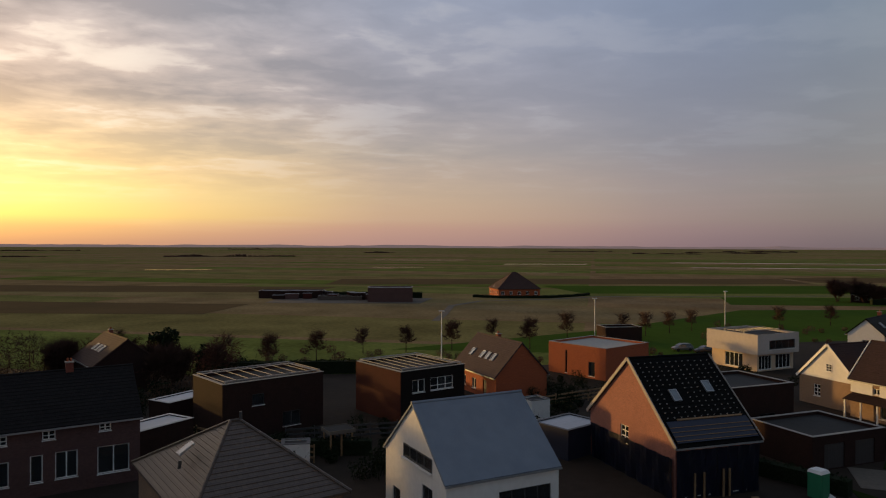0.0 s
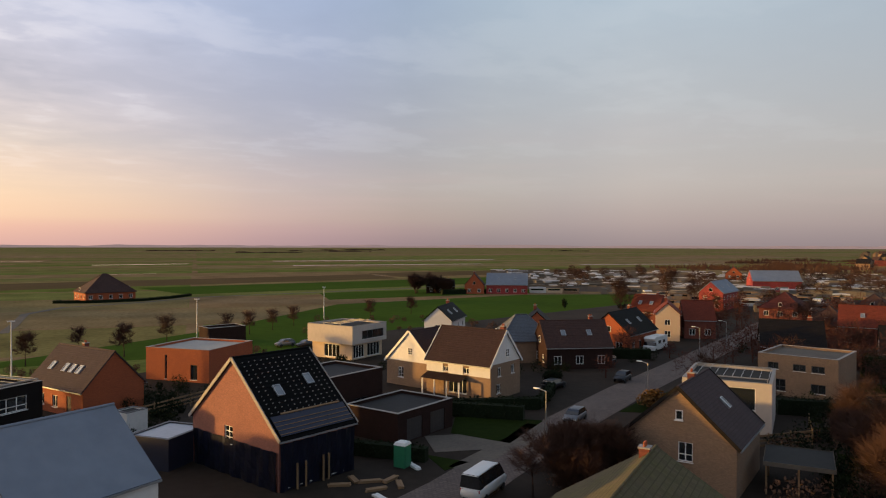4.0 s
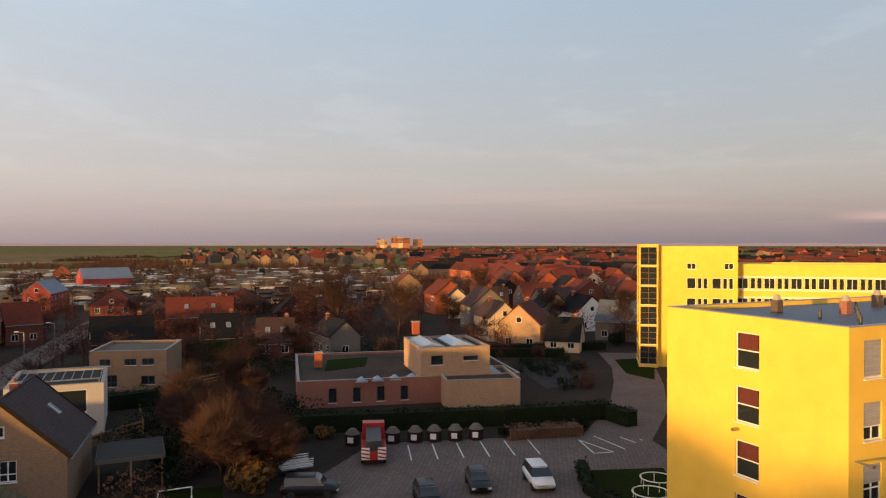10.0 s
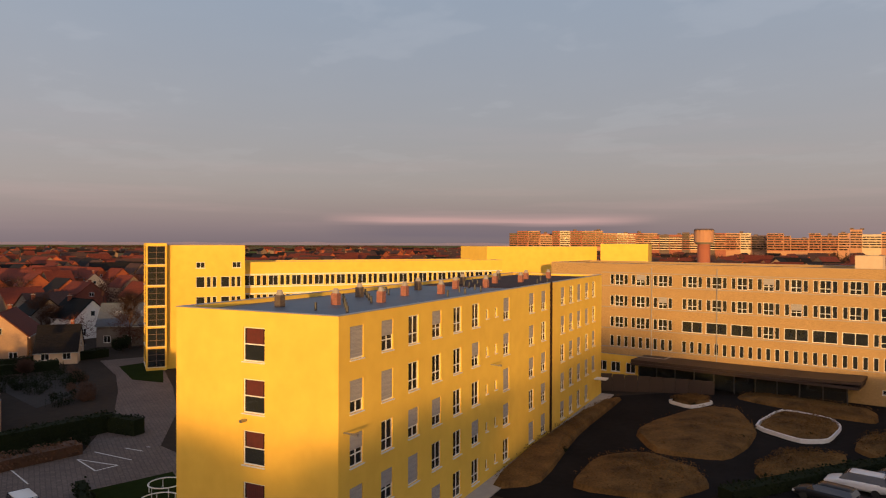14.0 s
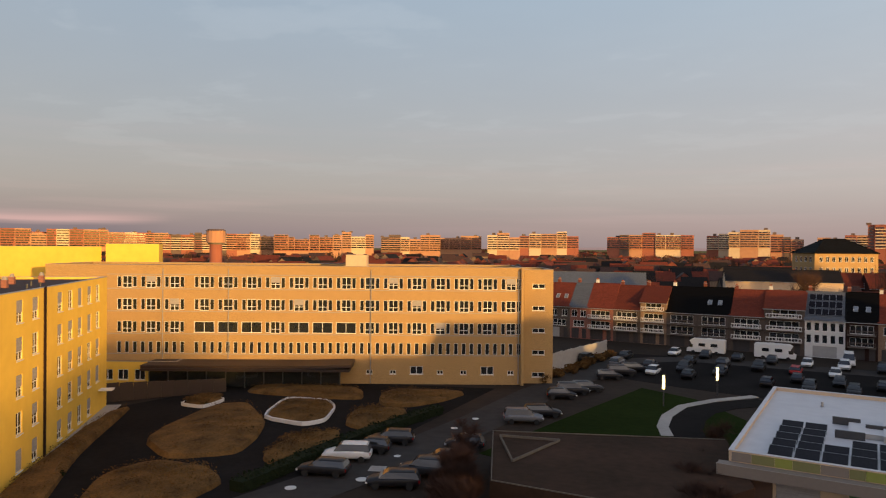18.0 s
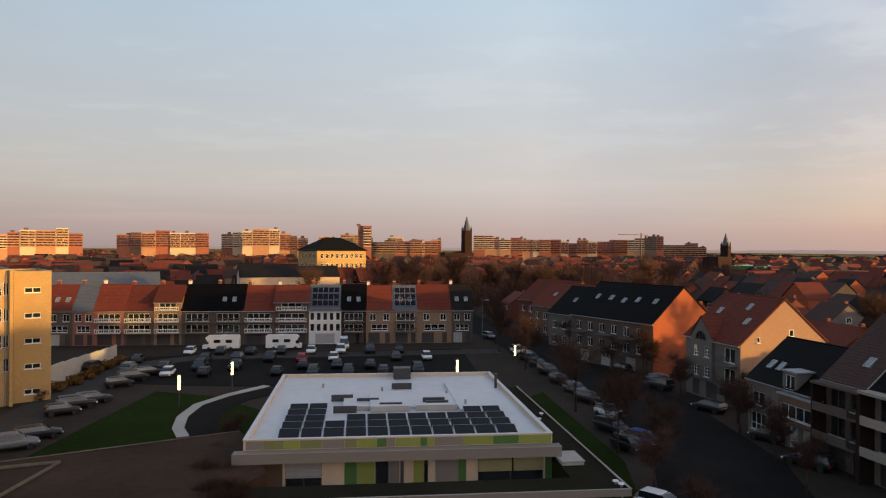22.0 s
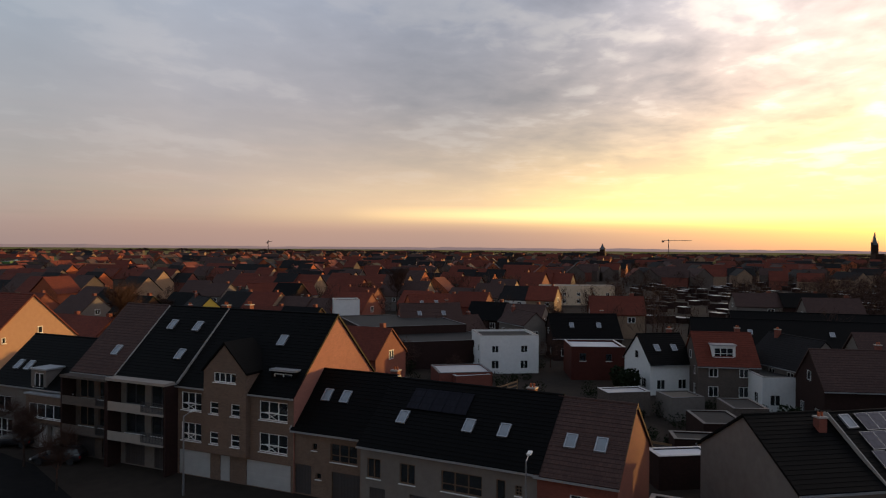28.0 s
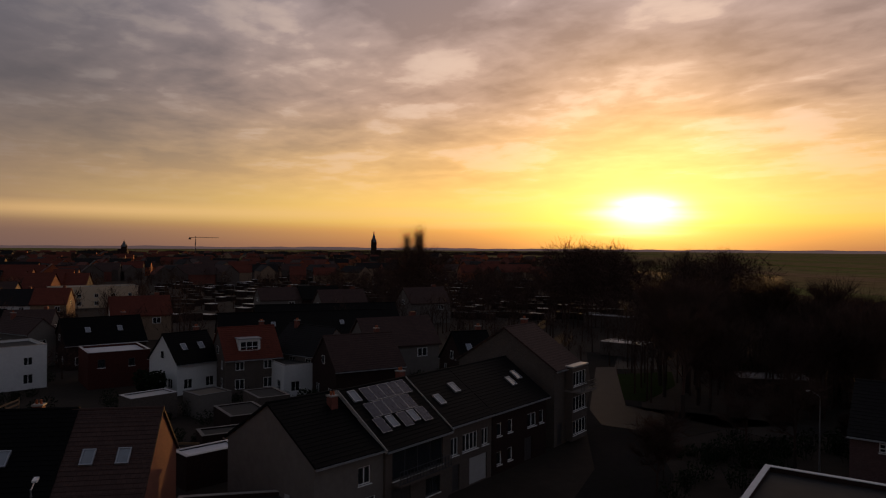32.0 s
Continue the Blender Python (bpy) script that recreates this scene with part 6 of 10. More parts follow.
# ---- plants ----
def branch(bm, p, d, length, rad, level, rng, spread, up_):
    """A limb that forks twice and ends in sprays of thin twigs."""
    q = p
    segs = 3 if level == 0 else 2
    for s_ in range(segs):
        d = (d + Vector((rng.uniform(-1, 1), rng.uniform(-1, 1), rng.uniform(-1, 1))) * 0.14 + Vector((0, 0, up_ * 0.10))).normalized()
        e_ = q + d * length / segs
        r0, r1 = rad * (1 - 0.6 * s_ / segs), rad * (1 - 0.6 * (s_ + 1) / segs)
        tube(bm, q, e_, r0, r1, 5 if level == 0 else 3, False)
        q = e_
        if level < 2:
            for _ in range((6, 5)[level] if s_ == segs - 1 else (4, 4)[level]):
                fork = Vector((rng.uniform(-1, 1), rng.uniform(-1, 1), rng.uniform(-0.3, 0.7))).normalized()
                dd = (d * (1.0 - spread * 0.55) + fork * spread + Vector((0, 0, up_ * 0.3))).normalized()
                branch(bm, q, dd, length * rng.uniform(0.45, 0.68), max(0.012, r1 * 0.55), level + 1, rng, spread, up_)
        else:
            for _ in range(13):
                fork = Vector((rng.uniform(-1, 1), rng.uniform(-1, 1), rng.uniform(-0.4, 0.9))).normalized()
                dd = (d * 0.6 + fork * (0.4 + spread * 0.6) + Vector((0, 0, up_ * 0.4))).normalized()
                tip = q + dd * length * rng.uniform(0.5, 1.5)
                w = dd.orthogonal().normalized() * rng.uniform(0.008, 0.02)
                o = q - d * length * rng.uniform(0, 0.4)
                bm.faces.new([bm.verts.new(o - w), bm.verts.new(o + w), bm.verts.new(tip)])


def bare_tree(name, label, h, spread, up_, seed, stems=1):
    rng = random.Random(seed)
    t = thing(name, at(0, 0, -50), label, "tree" if stems == 1 else "shrub")
    bm = bmesh.new()
    tube(bm, (0, 0, -0.1), (0, 0, h * 0.22), h * 0.022, h * 0.017, 8)
    part("trunk", bm, M["bark"], t)
    bm = bmesh.new()
    for k in range(stems):
        d = Vector((rng.uniform(-1, 1) * 0.5, rng.uniform(-1, 1) * 0.5, 1)).normalized() if stems > 1 else Vector((0, 0, 1))
        branch(bm, Vector((0, 0, h * 0.2 if stems == 1 else 0.1)), d, h * 0.48, h * 0.016, 0, rng, spread, up_)
    part("crown", bm, M["twig"], t)
    return t


TREES = [bare_tree("bare_tree", "bare winter tree with fine brown twigs", 9, 0.75, 0.2, 11), bare_tree("bare_tree", "bare winter tree with fine brown twigs", 7, 0.85, 0.1, 12),
         bare_tree("bare_tree", "bare winter tree with fine brown twigs", 12, 0.65, 0.5, 13), bare_tree("poplar", "tall bare poplar with upright branches", 18, 0.32, 1.1, 14),
         bare_tree("shrub", "leafless reddish-brown garden shrub", 4.2, 0.7, 0.3, 15, 4), bare_tree("bare_tree", "small pollarded roadside tree without leaves", 5.5, 0.9, 0.3, 16)]


def leafy(bm, pts, size, rng):
    for p in pts:
        u = Vector((rng.uniform(-1, 1), rng.uniform(-1, 1), rng.uniform(-1, 1))).normalized()
        v = u.orthogonal().normalized()
        w = u.cross(v)
        s = size * rng.uniform(0.6, 1.3)
        bm.faces.new([bm.verts.new(p + v * s), bm.verts.new(p + w * s * 0.6), bm.verts.new(p - v * s), bm.verts.new(p - w * s * 0.6)])


def bush(name, label, r, h, material, seed, count=900, category="shrub"):
    rng = random.Random(seed)
    t = thing(name, at(0, 0, -50), label, category)
    bm = bmesh.new()
    for k in range(5):
        a = rng.uniform(0, 6.28)
        tube(bm, (0, 0, 0), (math.cos(a) * r * 0.5, math.sin(a) * r * 0.5, h * 0.6), 0.05, 0.02, 4, False)
    part("stems", bm, M["bark"], t)
    bm = bmesh.new()
    lumps = [(Vector((rng.uniform(-.55, .55) * r, rng.uniform(-.55, .55) * r, h * rng.uniform(0.35, 0.72))), rng.uniform(0.35, 0.6)) for _ in range(9)]
    pts = []
    for _ in range(count):
        c, q = rng.choice(lumps)
        d = Vector((rng.gauss(0, 1), rng.gauss(0, 1), rng.gauss(0, 1))).normalized() * q * rng.uniform(0.75, 1.05)
        p = c + Vector((d.x * r, d.y * r, d.z * h * 0.6))
        pts.append(Vector((p.x, p.y, max(0.05, p.z))))
    leafy(bm, pts, 0.16 * max(r, 1) ** 0.5, rng)
    part("foliage", bm, M[material], t)
    return t


BUSHES = [bush("evergreen_bush", "dense dark evergreen bush", 1.8, 2.6, "hedge", 21), bush("evergreen_bush", "dense dark evergreen bush", 2.6, 4.2, "hedge", 22, 1500),
          bush("conifer", "dense dark green garden conifer", 1.5, 5.5, "hedge", 23, 1300, "tree"), bush("shrub", "brown winter shrub with dry leaves", 1.6, 1.8, "dry_plant", 24)]


def plant(i, x, y, s=1.0, lst=None, turn=None):
    if math.hypot(x + 99, y + 23) < 6:  # the open yard of the white cube house
        return None
    ob = copy_thing((lst or TREES)[i], at(x, y, 0.0, (x * 37 + y * 91) % 360 if turn is None else turn))
    ob.scale = (s, s, s)
    return ob


def hedge(pts, width, h, material="hedge", label="clipped dark evergreen hedge"):
    rng = random.Random(len(pts) + int(width * 10))
    ob = None
    bm, lv = bmesh.new(), []
    t = thing("hedge", at(0, 0), label, "hedge")
    for a, b in zip(pts, pts[1:]):
        a, b = Vector((*a, 0)), Vector((*b, 0))
        d = (b - a).normalized()
        n = Vector((-d.y, d.x, 0))
        L = (b - a).length
        m = Matrix((d, n, Vector((0, 0, 1)))).transposed().to_4x4()
        m.translation = a
        box(bm, -0.1, L + 0.1, -width / 2 + 0.08, width / 2 - 0.08, 0.0, h - 0.08, m)
        for _ in range(int(L * (width + 2 * h) * 16)):
            u, q = rng.uniform(0, L), rng.uniform(0, width + 2 * h)
            bulge = 0.12 * math.sin(u * 1.7 + a.x) + rng.uniform(-0.05, 0.1)
            if q < h:
                p = Vector((u, -width / 2 - bulge, q))
            elif q < h + width:
                p = Vector((u, q - h - width / 2, h + bulge))
            else:
                p = Vector((u, width / 2 + bulge, q - h - width))
            lv.append(m @ p)
    part("core", bm, M[material], t)
    bm = bmesh.new()
    leafy(bm, lv, 0.14, rng)
    part("leaves", bm, M[material], t)
    return t


# ---- vehicles ----
PAINTS = {"black": (0.015, 0.015, 0.018), "white": (0.75, 0.75, 0.74), "silver": (0.17, 0.175, 0.19), "blue": (0.03, 0.09, 0.35), "red": (0.40, 0.03, 0.03), "grey": (0.035, 0.037, 0.042)}
for k_, c_ in PAINTS.items():
    M["paint_" + k_] = mat("paint_" + k_, c_, tuple(v * 0.9 for v in c_), 2, 0.35, metal=0.3 if k_ in ("silver", "grey") else 0.0, spec=0.3)
M["tyre"] = mat("tyre", (0.02, 0.02, 0.02), None, 5, 0.9)
M["rim"] = mat("rim", (0.45, 0.45, 0.46), None, 5, 0.35, metal=0.8)
M["lamp_white"] = mat("lamp_white", (0.8, 0.8, 0.78), None, 5, 0.2)
M["lamp_red"] = mat("lamp_red", (0.45, 0.02, 0.02), None, 5, 0.25)
M["car_glass"] = mat("car_glass", (0.02, 0.022, 0.025), None, 5, 0.05, spec=0.9)
SHAPES = {  # length, width, sill, waist, roof; cabin front and rear at the waist and at the roof, as shares of the length
    "hatchback": (4.0, 1.75, 0.28, 0.92, 1.48, 0.22, 0.98, 0.40, 0.88), "estate car": (4.6, 1.8, 0.28, 0.92, 1.47, 0.24, 0.99, 0.40, 0.92),
    "off-roader": (4.6, 1.9, 0.36, 1.05, 1.72, 0.24, 0.99, 0.38, 0.93), "van": (5.3, 2.0, 0.35, 1.25, 2.35, 0.10, 1.0, 0.24, 0.99)}


def prism(bm, prof, w0, w1, zmid):
    """A side outline (x, z) drawn out across the width; narrower above zmid."""
    va, vb = [], []
    for x, z in prof:
        w = w0 if z <= zmid else w1
        va.append(bm.verts.new((x, -w / 2, z)))
        vb.append(bm.verts.new((x, w / 2, z)))
    bm.faces.new(va)
    bm.faces.new(vb[::-1])
    for i in range(len(prof)):
        j = (i + 1) % len(prof)
        bm.faces.new((va[i], vb[i], vb[j], va[j])[::-1])
    bmesh.ops.recalc_face_normals(bm, faces=bm.faces)


def loft(bm, sections):
    """A closed skin through sections of (x, [(y, z), ...])."""
    rings = [[bm.verts.new((x, y, z)) for y, z in pts] for x, pts in sections]
    n = len(rings[0])
    for a, b in zip(rings, rings[1:]):
        for k in range(n):
            bm.faces.new((a[k], a[(k + 1) % n], b[(k + 1) % n], b[k]))
    bm.faces.new(rings[0][::-1])
    bm.faces.new(rings[-1])
    bmesh.ops.recalc_face_normals(bm, faces=bm.faces)


def make_car(shape, paint, lights=True):
    L, W_, s, b, r, f0, f1, g0, g1 = SHAPES[shape]
    t = thing(shape.replace(" ", "_").replace("-", "_"), at(0, 0, -60), f"parked {paint} {shape} on the street", "car" if shape != "van" else "van")
    x = lambda q: (q - 0.5) * L
    bm = bmesh.new()
    sec = []
    for q, zt, k, zb in ((0.0, b - 0.34, 0.36, s + 0.14), (0.025, b - 0.24, 0.44, s + 0.04), (0.10, b - 0.14, 0.485, s), (f0, b, 0.5, s), (0.5, b + 0.02, 0.5, s), (0.86, b + 0.02, 0.495, s), (0.965, b - 0.02, 0.46, s + 0.04), (1.0, b - 0.14, 0.40, s + 0.16)):
        w = W_ * k
        sec.append((x(q), [(-w * 0.9, zb), (w * 0.9, zb), (w, zb + 0.2), (w, zt - 0.14), (w * 0.92, zt), (-w * 0.92, zt), (-w, zt - 0.14), (-w, zb + 0.2)]))
    loft(bm, sec)
    part("body", bm, M["paint_" + paint], t, smooth=True)
    bm = bmesh.new()
    sec = []
    for xx, z, k in ((x(f0), b + 0.03, 0.45), ((x(f0) + x(g0)) / 2, b + (r - b) * 0.58, 0.405), (x(g0), r - 0.05, 0.365), (x(g1), r - 0.06, 0.36), (x(f1) - 0.05, b + 0.04, 0.43)):
        sec.append((xx, [(-W_ * 0.46, b - 0.04), (W_ * 0.46, b - 0.04), (W_ * k, z), (-W_ * k, z)]))
    loft(bm, sec)
    part("glasshouse", bm, M["car_glass"], t)
    bm = bmesh.new()
    sec = []
    for xx, z in ((x(g0) - 0.06, r - 0.075), (x(g0) + 0.3, r - 0.01), (x(0.5), r), (x(g1) - 0.2, r - 0.02), (x(g1) + 0.04, r - 0.085)):
        w = W_ * 0.372
        sec.append((xx, [(-w, z - 0.05), (w, z - 0.05), (w * 0.9, z), (-w * 0.9, z)]))
    loft(bm, sec)
    part("roof", bm, M["paint_" + paint], t, smooth=True)
    for sx in (0.19, 0.81):
        for sy in (-1, 1):
            bm = bmesh.new()
            tube(bm, (x(sx), sy * (W_ / 2 - 0.2), 0.32), (x(sx), sy * (W_ / 2 + 0.01), 0.32), 0.32, 0.32, 14)
            part("wheel", bm, M["tyre"], t)
    if not lights:
        return t
    for sy in (-1, 1):
        bm = bmesh.new()
        box(bm, x(0) + 0.0, x(0) + 0.2, sy * W_ * 0.36 - 0.16, sy * W_ * 0.36 + 0.16, b - 0.44, b - 0.3)
        part("headlight", bm, M["lamp_white"], t)
        bm = bmesh.new()
        box(bm, x(1) - 0.16, x(1) - 0.01, sy * W_ * 0.37 - 0.12, sy * W_ * 0.37 + 0.12, b - 0.34, b - 0.12)
        part("tail_light", bm, M["lamp_red"], t)
    return t


CARS = {}


def car(shape, paint, x, y, a, z=0.07):
    key = (shape, paint, math.hypot(x, y) < 100)
    if key not in CARS:
        CARS[key] = make_car(*key)
        CARS[key].matrix_basis = at(x, y, z, a)
        return CARS[key]
    return copy_thing(CARS[key], at(x, y, z, a))


def motorhome(x, y, a, label="white motorhome with a cab roof bulge"):
    t = thing("motorhome", at(x, y, 0.07, a), label, "motorhome")
    bm = bmesh.new()
    prism(bm, [(-3.4, 0.4), (3.5, 0.4), (3.5, 2.7), (3.3, 2.85), (-2.4, 2.85), (-2.9, 2.5), (-2.5, 1.9), (-3.0, 1.2), (-3.4, 1.0)], 2.25, 2.2, 1.5)
    part("body", bm, M["paint_white"], t)
    bm = bmesh.new()
    prism(bm, [(-2.98, 1.24), (-2.3, 1.24), (-2.2, 1.86), (-2.56, 1.86)], 2.3, 2.2, 1.5)
    part("windscreen", bm, M["car_glass"], t)
    for k, (x0, x1) in enumerate(((-1.2, 0.0), (1.0, 2.2))):
        bm = bmesh.new()
        box(bm, x0, x1, -1.15, 1.15, 1.5, 2.1)
        part("side_window", bm, M["car_glass"], t)
    for sx in (-2.2, 2.0):
        for sy in (-1, 1):
            bm = bmesh.new()
            tube(bm, (sx, sy * 0.9, 0.35), (sx, sy * 1.14, 0.35), 0.35, 0.35, 12)
            part("wheel", bm, M["tyre"], t)
    bm = bmesh.new()
    box(bm, 0.2, 1.0, -0.4, 0.4, 2.85, 3.0)
    part("roof_hatch", bm, M["frame_white"], t)
    return t


# ---- street furniture ----
def street_lamp(x, y, h, a=0.0, label="grey steel street lamp with a curved arm"):
    t = thing("street_lamp", at(x, y, 0.05, a), label, "street lamp", "street lamps")
    bm = bmesh.new()
    tube(bm, (0, 0, 0), (0, 0, h), 0.09, 0.05, 8)
    part("pole", bm, M["metal"], t)
    bm = bmesh.new()
    tube(bm, (0, 0, h - 0.05), (0.9, 0, h + 0.15), 0.04, 0.035, 6)
    part("arm", bm, M["metal"], t)
    bm = bmesh.new()
    box(bm, 0.8, 1.5, -0.13, 0.13, h + 0.1, h + 0.22)
    part("lamp_head", bm, M["frame_white"], t)
    return t


M["lit_tube"] = mat("lit_tube", (0.9, 0.75, 0.35), None, 5, 0.5, emit=(1.0, 0.72, 0.25, 4.0))


def light_column(x, y):
    t = thing("light_column", at(x, y, 0.06), "path light with a lit amber tube on a post", "lamp", "lit path lights")
    bm = bmesh.new()
    tube(bm, (0, 0, 0), (0, 0, 2.2), 0.09, 0.09, 8)
    part("post", bm, M["frame_dark"], t)
    bm = bmesh.new()
    tube(bm, (0, 0, 2.2), (0, 0, 4.0), 0.16, 0.16, 10)
    part("light_tube", bm, M["lit_tube"], t)
    bm = bmesh.new()
    tube(bm, (0, 0, 4.0), (0, 0, 4.1), 0.22, 0.22, 10)
    part("cap", bm, M["frame_dark"], t)


def bollard_bin(x, y):
    t = thing("recycling_bin", at(x, y, 0.05), "domed grey recycling container with a white label", "bin", "row of recycling bins")
    bm = bmesh.new()
    tube(bm, (0, 0, 0), (0, 0, 1.1), 0.75, 0.8, 12)
    part("body", bm, M["brick_dark"], t)
    bm = bmesh.new()
    tube(bm, (0, 0, 1.1), (0, 0, 1.6), 0.78, 0.35, 12)
    part("lid", bm, M["gravel"], t)
    bm = bmesh.new()
    box(bm, -0.84, -0.76, -0.3, 0.3, 0.35, 0.9)
    part("label_plate", bm, M["frame_white"], t)


def fence(pts, h, material, label, post=2.0):
    t = thing("fence", at(0, 0), label, "fence")
    for a, b in zip(pts, pts[1:]):
        a, b = Vector((*a, 0)), Vector((*b, 0))
        L = (b - a).length
        ang = math.degrees(math.atan2(b.y - a.y, b.x - a.x))
        n = max(1, int(L / post))
        for i in range(n + 1):
            p = a.lerp(b, i / n)
            bm = bmesh.new()
            box(bm, -0.05, 0.05, -0.05, 0.05, 0, h + 0.1)
            part("post", bm, M[material], t, "", at(p.x, p.y, 0, ang))
        m = at(a.x, a.y, 0, ang)
        for z in (0.25 * h, 0.55 * h, 0.85 * h):
            bm = bmesh.new()
            box(bm, 0, L, -0.02, 0.02, z, z + 0.12 * h)
            part("rail", bm, M[material], t, "", m)
    return t


# ---- houses of the middle distance ----
OCC = []


def mid_ops(L, D, e, r):
    o = {"f": [], "b": [], "l": [], "r": []}
    for k, w in (("f", L), ("b", L), ("l", D), ("r", D)):
        n = max(1, min(5, int(w / 3.2)))
        for i in range(n):
            x = (i - (n - 1) / 2) * w / n
            o[k].append((x, 0.8, 1.3, 1.4, "far"))
            if e > 4.9:
                o[k].append((x, 3.4, 1.2, 1.2, "far"))
    for k in "lr":
        if r - e > 2.6:
            o[k].append((0.0, e + 0.3, 1.0, 1.1, "far"))
    return o


def mid(label, x, y, a, L, D, e, r, wall, roof):
    OCC.append((x, y, max(L, D) / 2))
    s = [("f", L * 0.2, 0.5), ("f", -L * 0.2, 0.5)] if (x * 7 + y * 3) % 2 < 1.2 else []
    return gable_house(label, x, y, a, L, D, e, r, wall, roof, mid_ops(L, D, e, r), s, [(L * 0.3, 0.4, 0.7)] if L < 16 else [], courses=L < 16)


def flat_mid(label, x, y, a, L, D, h, wall, roof):
    OCC.append((x, y, max(L, D) / 2))
    return flat_house(label, x, y, a, L, D, h, wall, roof, mid_ops(L, D, h if h < 4.9 else h, h))


def hip_mid(label, x, y, a, L, D, e, r, wall, roof):
    OCC.append((x, y, max(L, D) / 2))
    return hip_house(label, x, y, a, L, D, e, r, wall, roof, 2.0, mid_ops(L, D, e, r))

# ---- houses further off ----
mid("white gabled house with a dark roof", 76.3, 124.2, 44, 12.0, 5.6, 5.5, 8.0, "plaster_white", "tile_black")
hip_mid("house with a hipped blue-grey tiled roof", 77.7, 100.5, 337, 9.1, 8.5, 4.2, 8.0, "brick_buff", "slate_tile")
mid("large house with a broad brown roof", 81.7, 91.6, 336, 11.2, 8.5, 3.7, 7.5, "brick_dark", "tile_brown")
mid("orange brick house under a black roof", 103.2, 100.8, 22, 14.0, 8.5, 3.7, 7.5, "brick_orange", "tile_black")
mid("brick house with a small orange gable", 89.2, 110.3, 51, 10.0, 5.0, 5.2, 7.5, "brick_orange", "tile_black")
mid("dark brick house with a dark tiled roof", 113.8, 72.2, 307, 9.8, 8.5, 3.7, 7.5, "brick_dark", "tile_dark")
mid("dark brick house with a dark tiled roof", 125.3, 59.7, 300, 6.9, 8.5, 3.2, 7.0, "brick_grey", "tile_dark")
mid("long house with a red tiled roof", 150.7, 76.5, 297, 14.2, 8.5, 4.2, 8.0, "brick_red", "tile_red")
mid("grey house with a dark roof", 125.6, 37.4, 37, 10.0, 5.7, 3.9, 6.5, "plaster_grey", "tile_dark")
mid("low brick house under brown tiles", 124.0, 48.3, 291, 6.6, 8.5, 2.7, 6.5, "brick_red", "tile_brown")
mid("house with a pale gabled front", 123.2, 107.0, 41, 10.0, 5.0, 5.8, 8.0, "plaster_cream", "tile_red")
mid("red brick house under a red roof", 135.7, 123.7, 292, 7.1, 8.5, 4.2, 8.0, "brick_red", "tile_red")
mid("red brick house under a red roof", 131.0, 105.6, 319, 6.5, 8.5, 4.2, 8.0, "brick_red", "tile_red")
mid("red-painted barn with a grey roof", 194.8, 148.3, 22, 18.0, 7.3, 5.7, 9.0, "barn_red", "slate_blue")
mid("barn with a long blue-grey roof", 291.4, 193.2, 316, 20.1, 14.0, 4.8, 9.0, "barn_red", "slate_blue")
mid("orange brick house beside a barn", 327.8, 240.4, 36, 10.0, 8.1, 5.4, 9.0, "brick_orange", "tile_brown")
mid("barn with a long blue-grey roof at the field edge", 178.0, 240.0, 322, 17.0, 10.0, 4.0, 8.4, "barn_red", "slate_blue")
mid("small house with an orange brick gable by the barn", 166.0, 246.5, 52, 8.0, 8.0, 3.8, 8.4, "brick_orange", "tile_brown")
mid("low dark house behind a hedge", 156.0, 258.0, 330, 12.0, 7.0, 3.0, 5.4, "brick_dark", "tile_dark")
mid("cream house with a brown roof", 151.4, 9.5, 24, 10.0, 6.8, 4.9, 8.0, "plaster_cream", "tile_brown")
mid("tan brick house with a red roof", 142.1, 3.1, 349, 12.0, 8.2, 4.8, 8.5, "brick_tan", "tile_red")
mid("low cream wing with a dark roof", 137.3, -4.6, 260, 6.4, 8.5, 2.2, 6.0, "plaster_cream", "tile_dark")
# white walls given grey plaster: the shade is in the colour
mid("white house greyed as if in shade, with a black roof", 176.9, -2.2, 19, 10.0, 6.9, 4.9, 8.0, "plaster_grey", "tile_black")
mid("white house with a black roof", 170.5, -9.4, 27, 10.0, 8.0, 4.4, 8.0, "plaster_white", "tile_black")
# grey plaster here stands for a white wall in shade
mid("long white house toned grey for shade, with a slate roof", 153.6, -18.1, 251, 11.5, 8.5, 4.2, 8.0, "plaster_grey", "slate_tile")
mid("orange brick house under a red roof", 602.7, -18.1, 358, 10.0, 11.1, 4.8, 9.0, "brick_orange", "tile_red")
mid("white gabled house under a brown roof", 627.9, -93.1, 352, 10.0, 13.7, 4.8, 9.0, "plaster_white", "tile_brown")
mid("cream house with a brown gable", 294.8, -21.4, 356, 10.0, 9.0, 4.4, 8.5, "plaster_cream", "tile_red")
mid("orange brick house with a steep roof", 618.9, -66.3, 14, 10.0, 19.2, 4.8, 9.0, "brick_orange", "tile_red")
mid("buff house with a pointed gable", 193.7, 22.9, 7, 10.0, 5.0, 5.8, 8.0, "plaster_cream", "tile_brown")
mid("buff house with a dark roof", 196.8, 12.2, 274, 6.1, 8.5, 4.2, 8.0, "brick_buff", "tile_brown")
flat_mid("white cube house with a flat roof", -116.2, -26.0, 115, 9.6, 8.5, 6.2, "plaster_white", "bitumen")
flat_house("brown brick house with a flat pale roof", -115.5, -11.2, 106, 8.3, 8.5, 5.2, "brick_wine", "membrane", {"f": [(-2.4, 3.0, 1.0, 1.2, "w1"), (1.6, 3.0, 0.9, 1.1, "w1")]}, "frame_dark", coping="zinc")
OCC.append((-115.5, -11.2, 4.3))
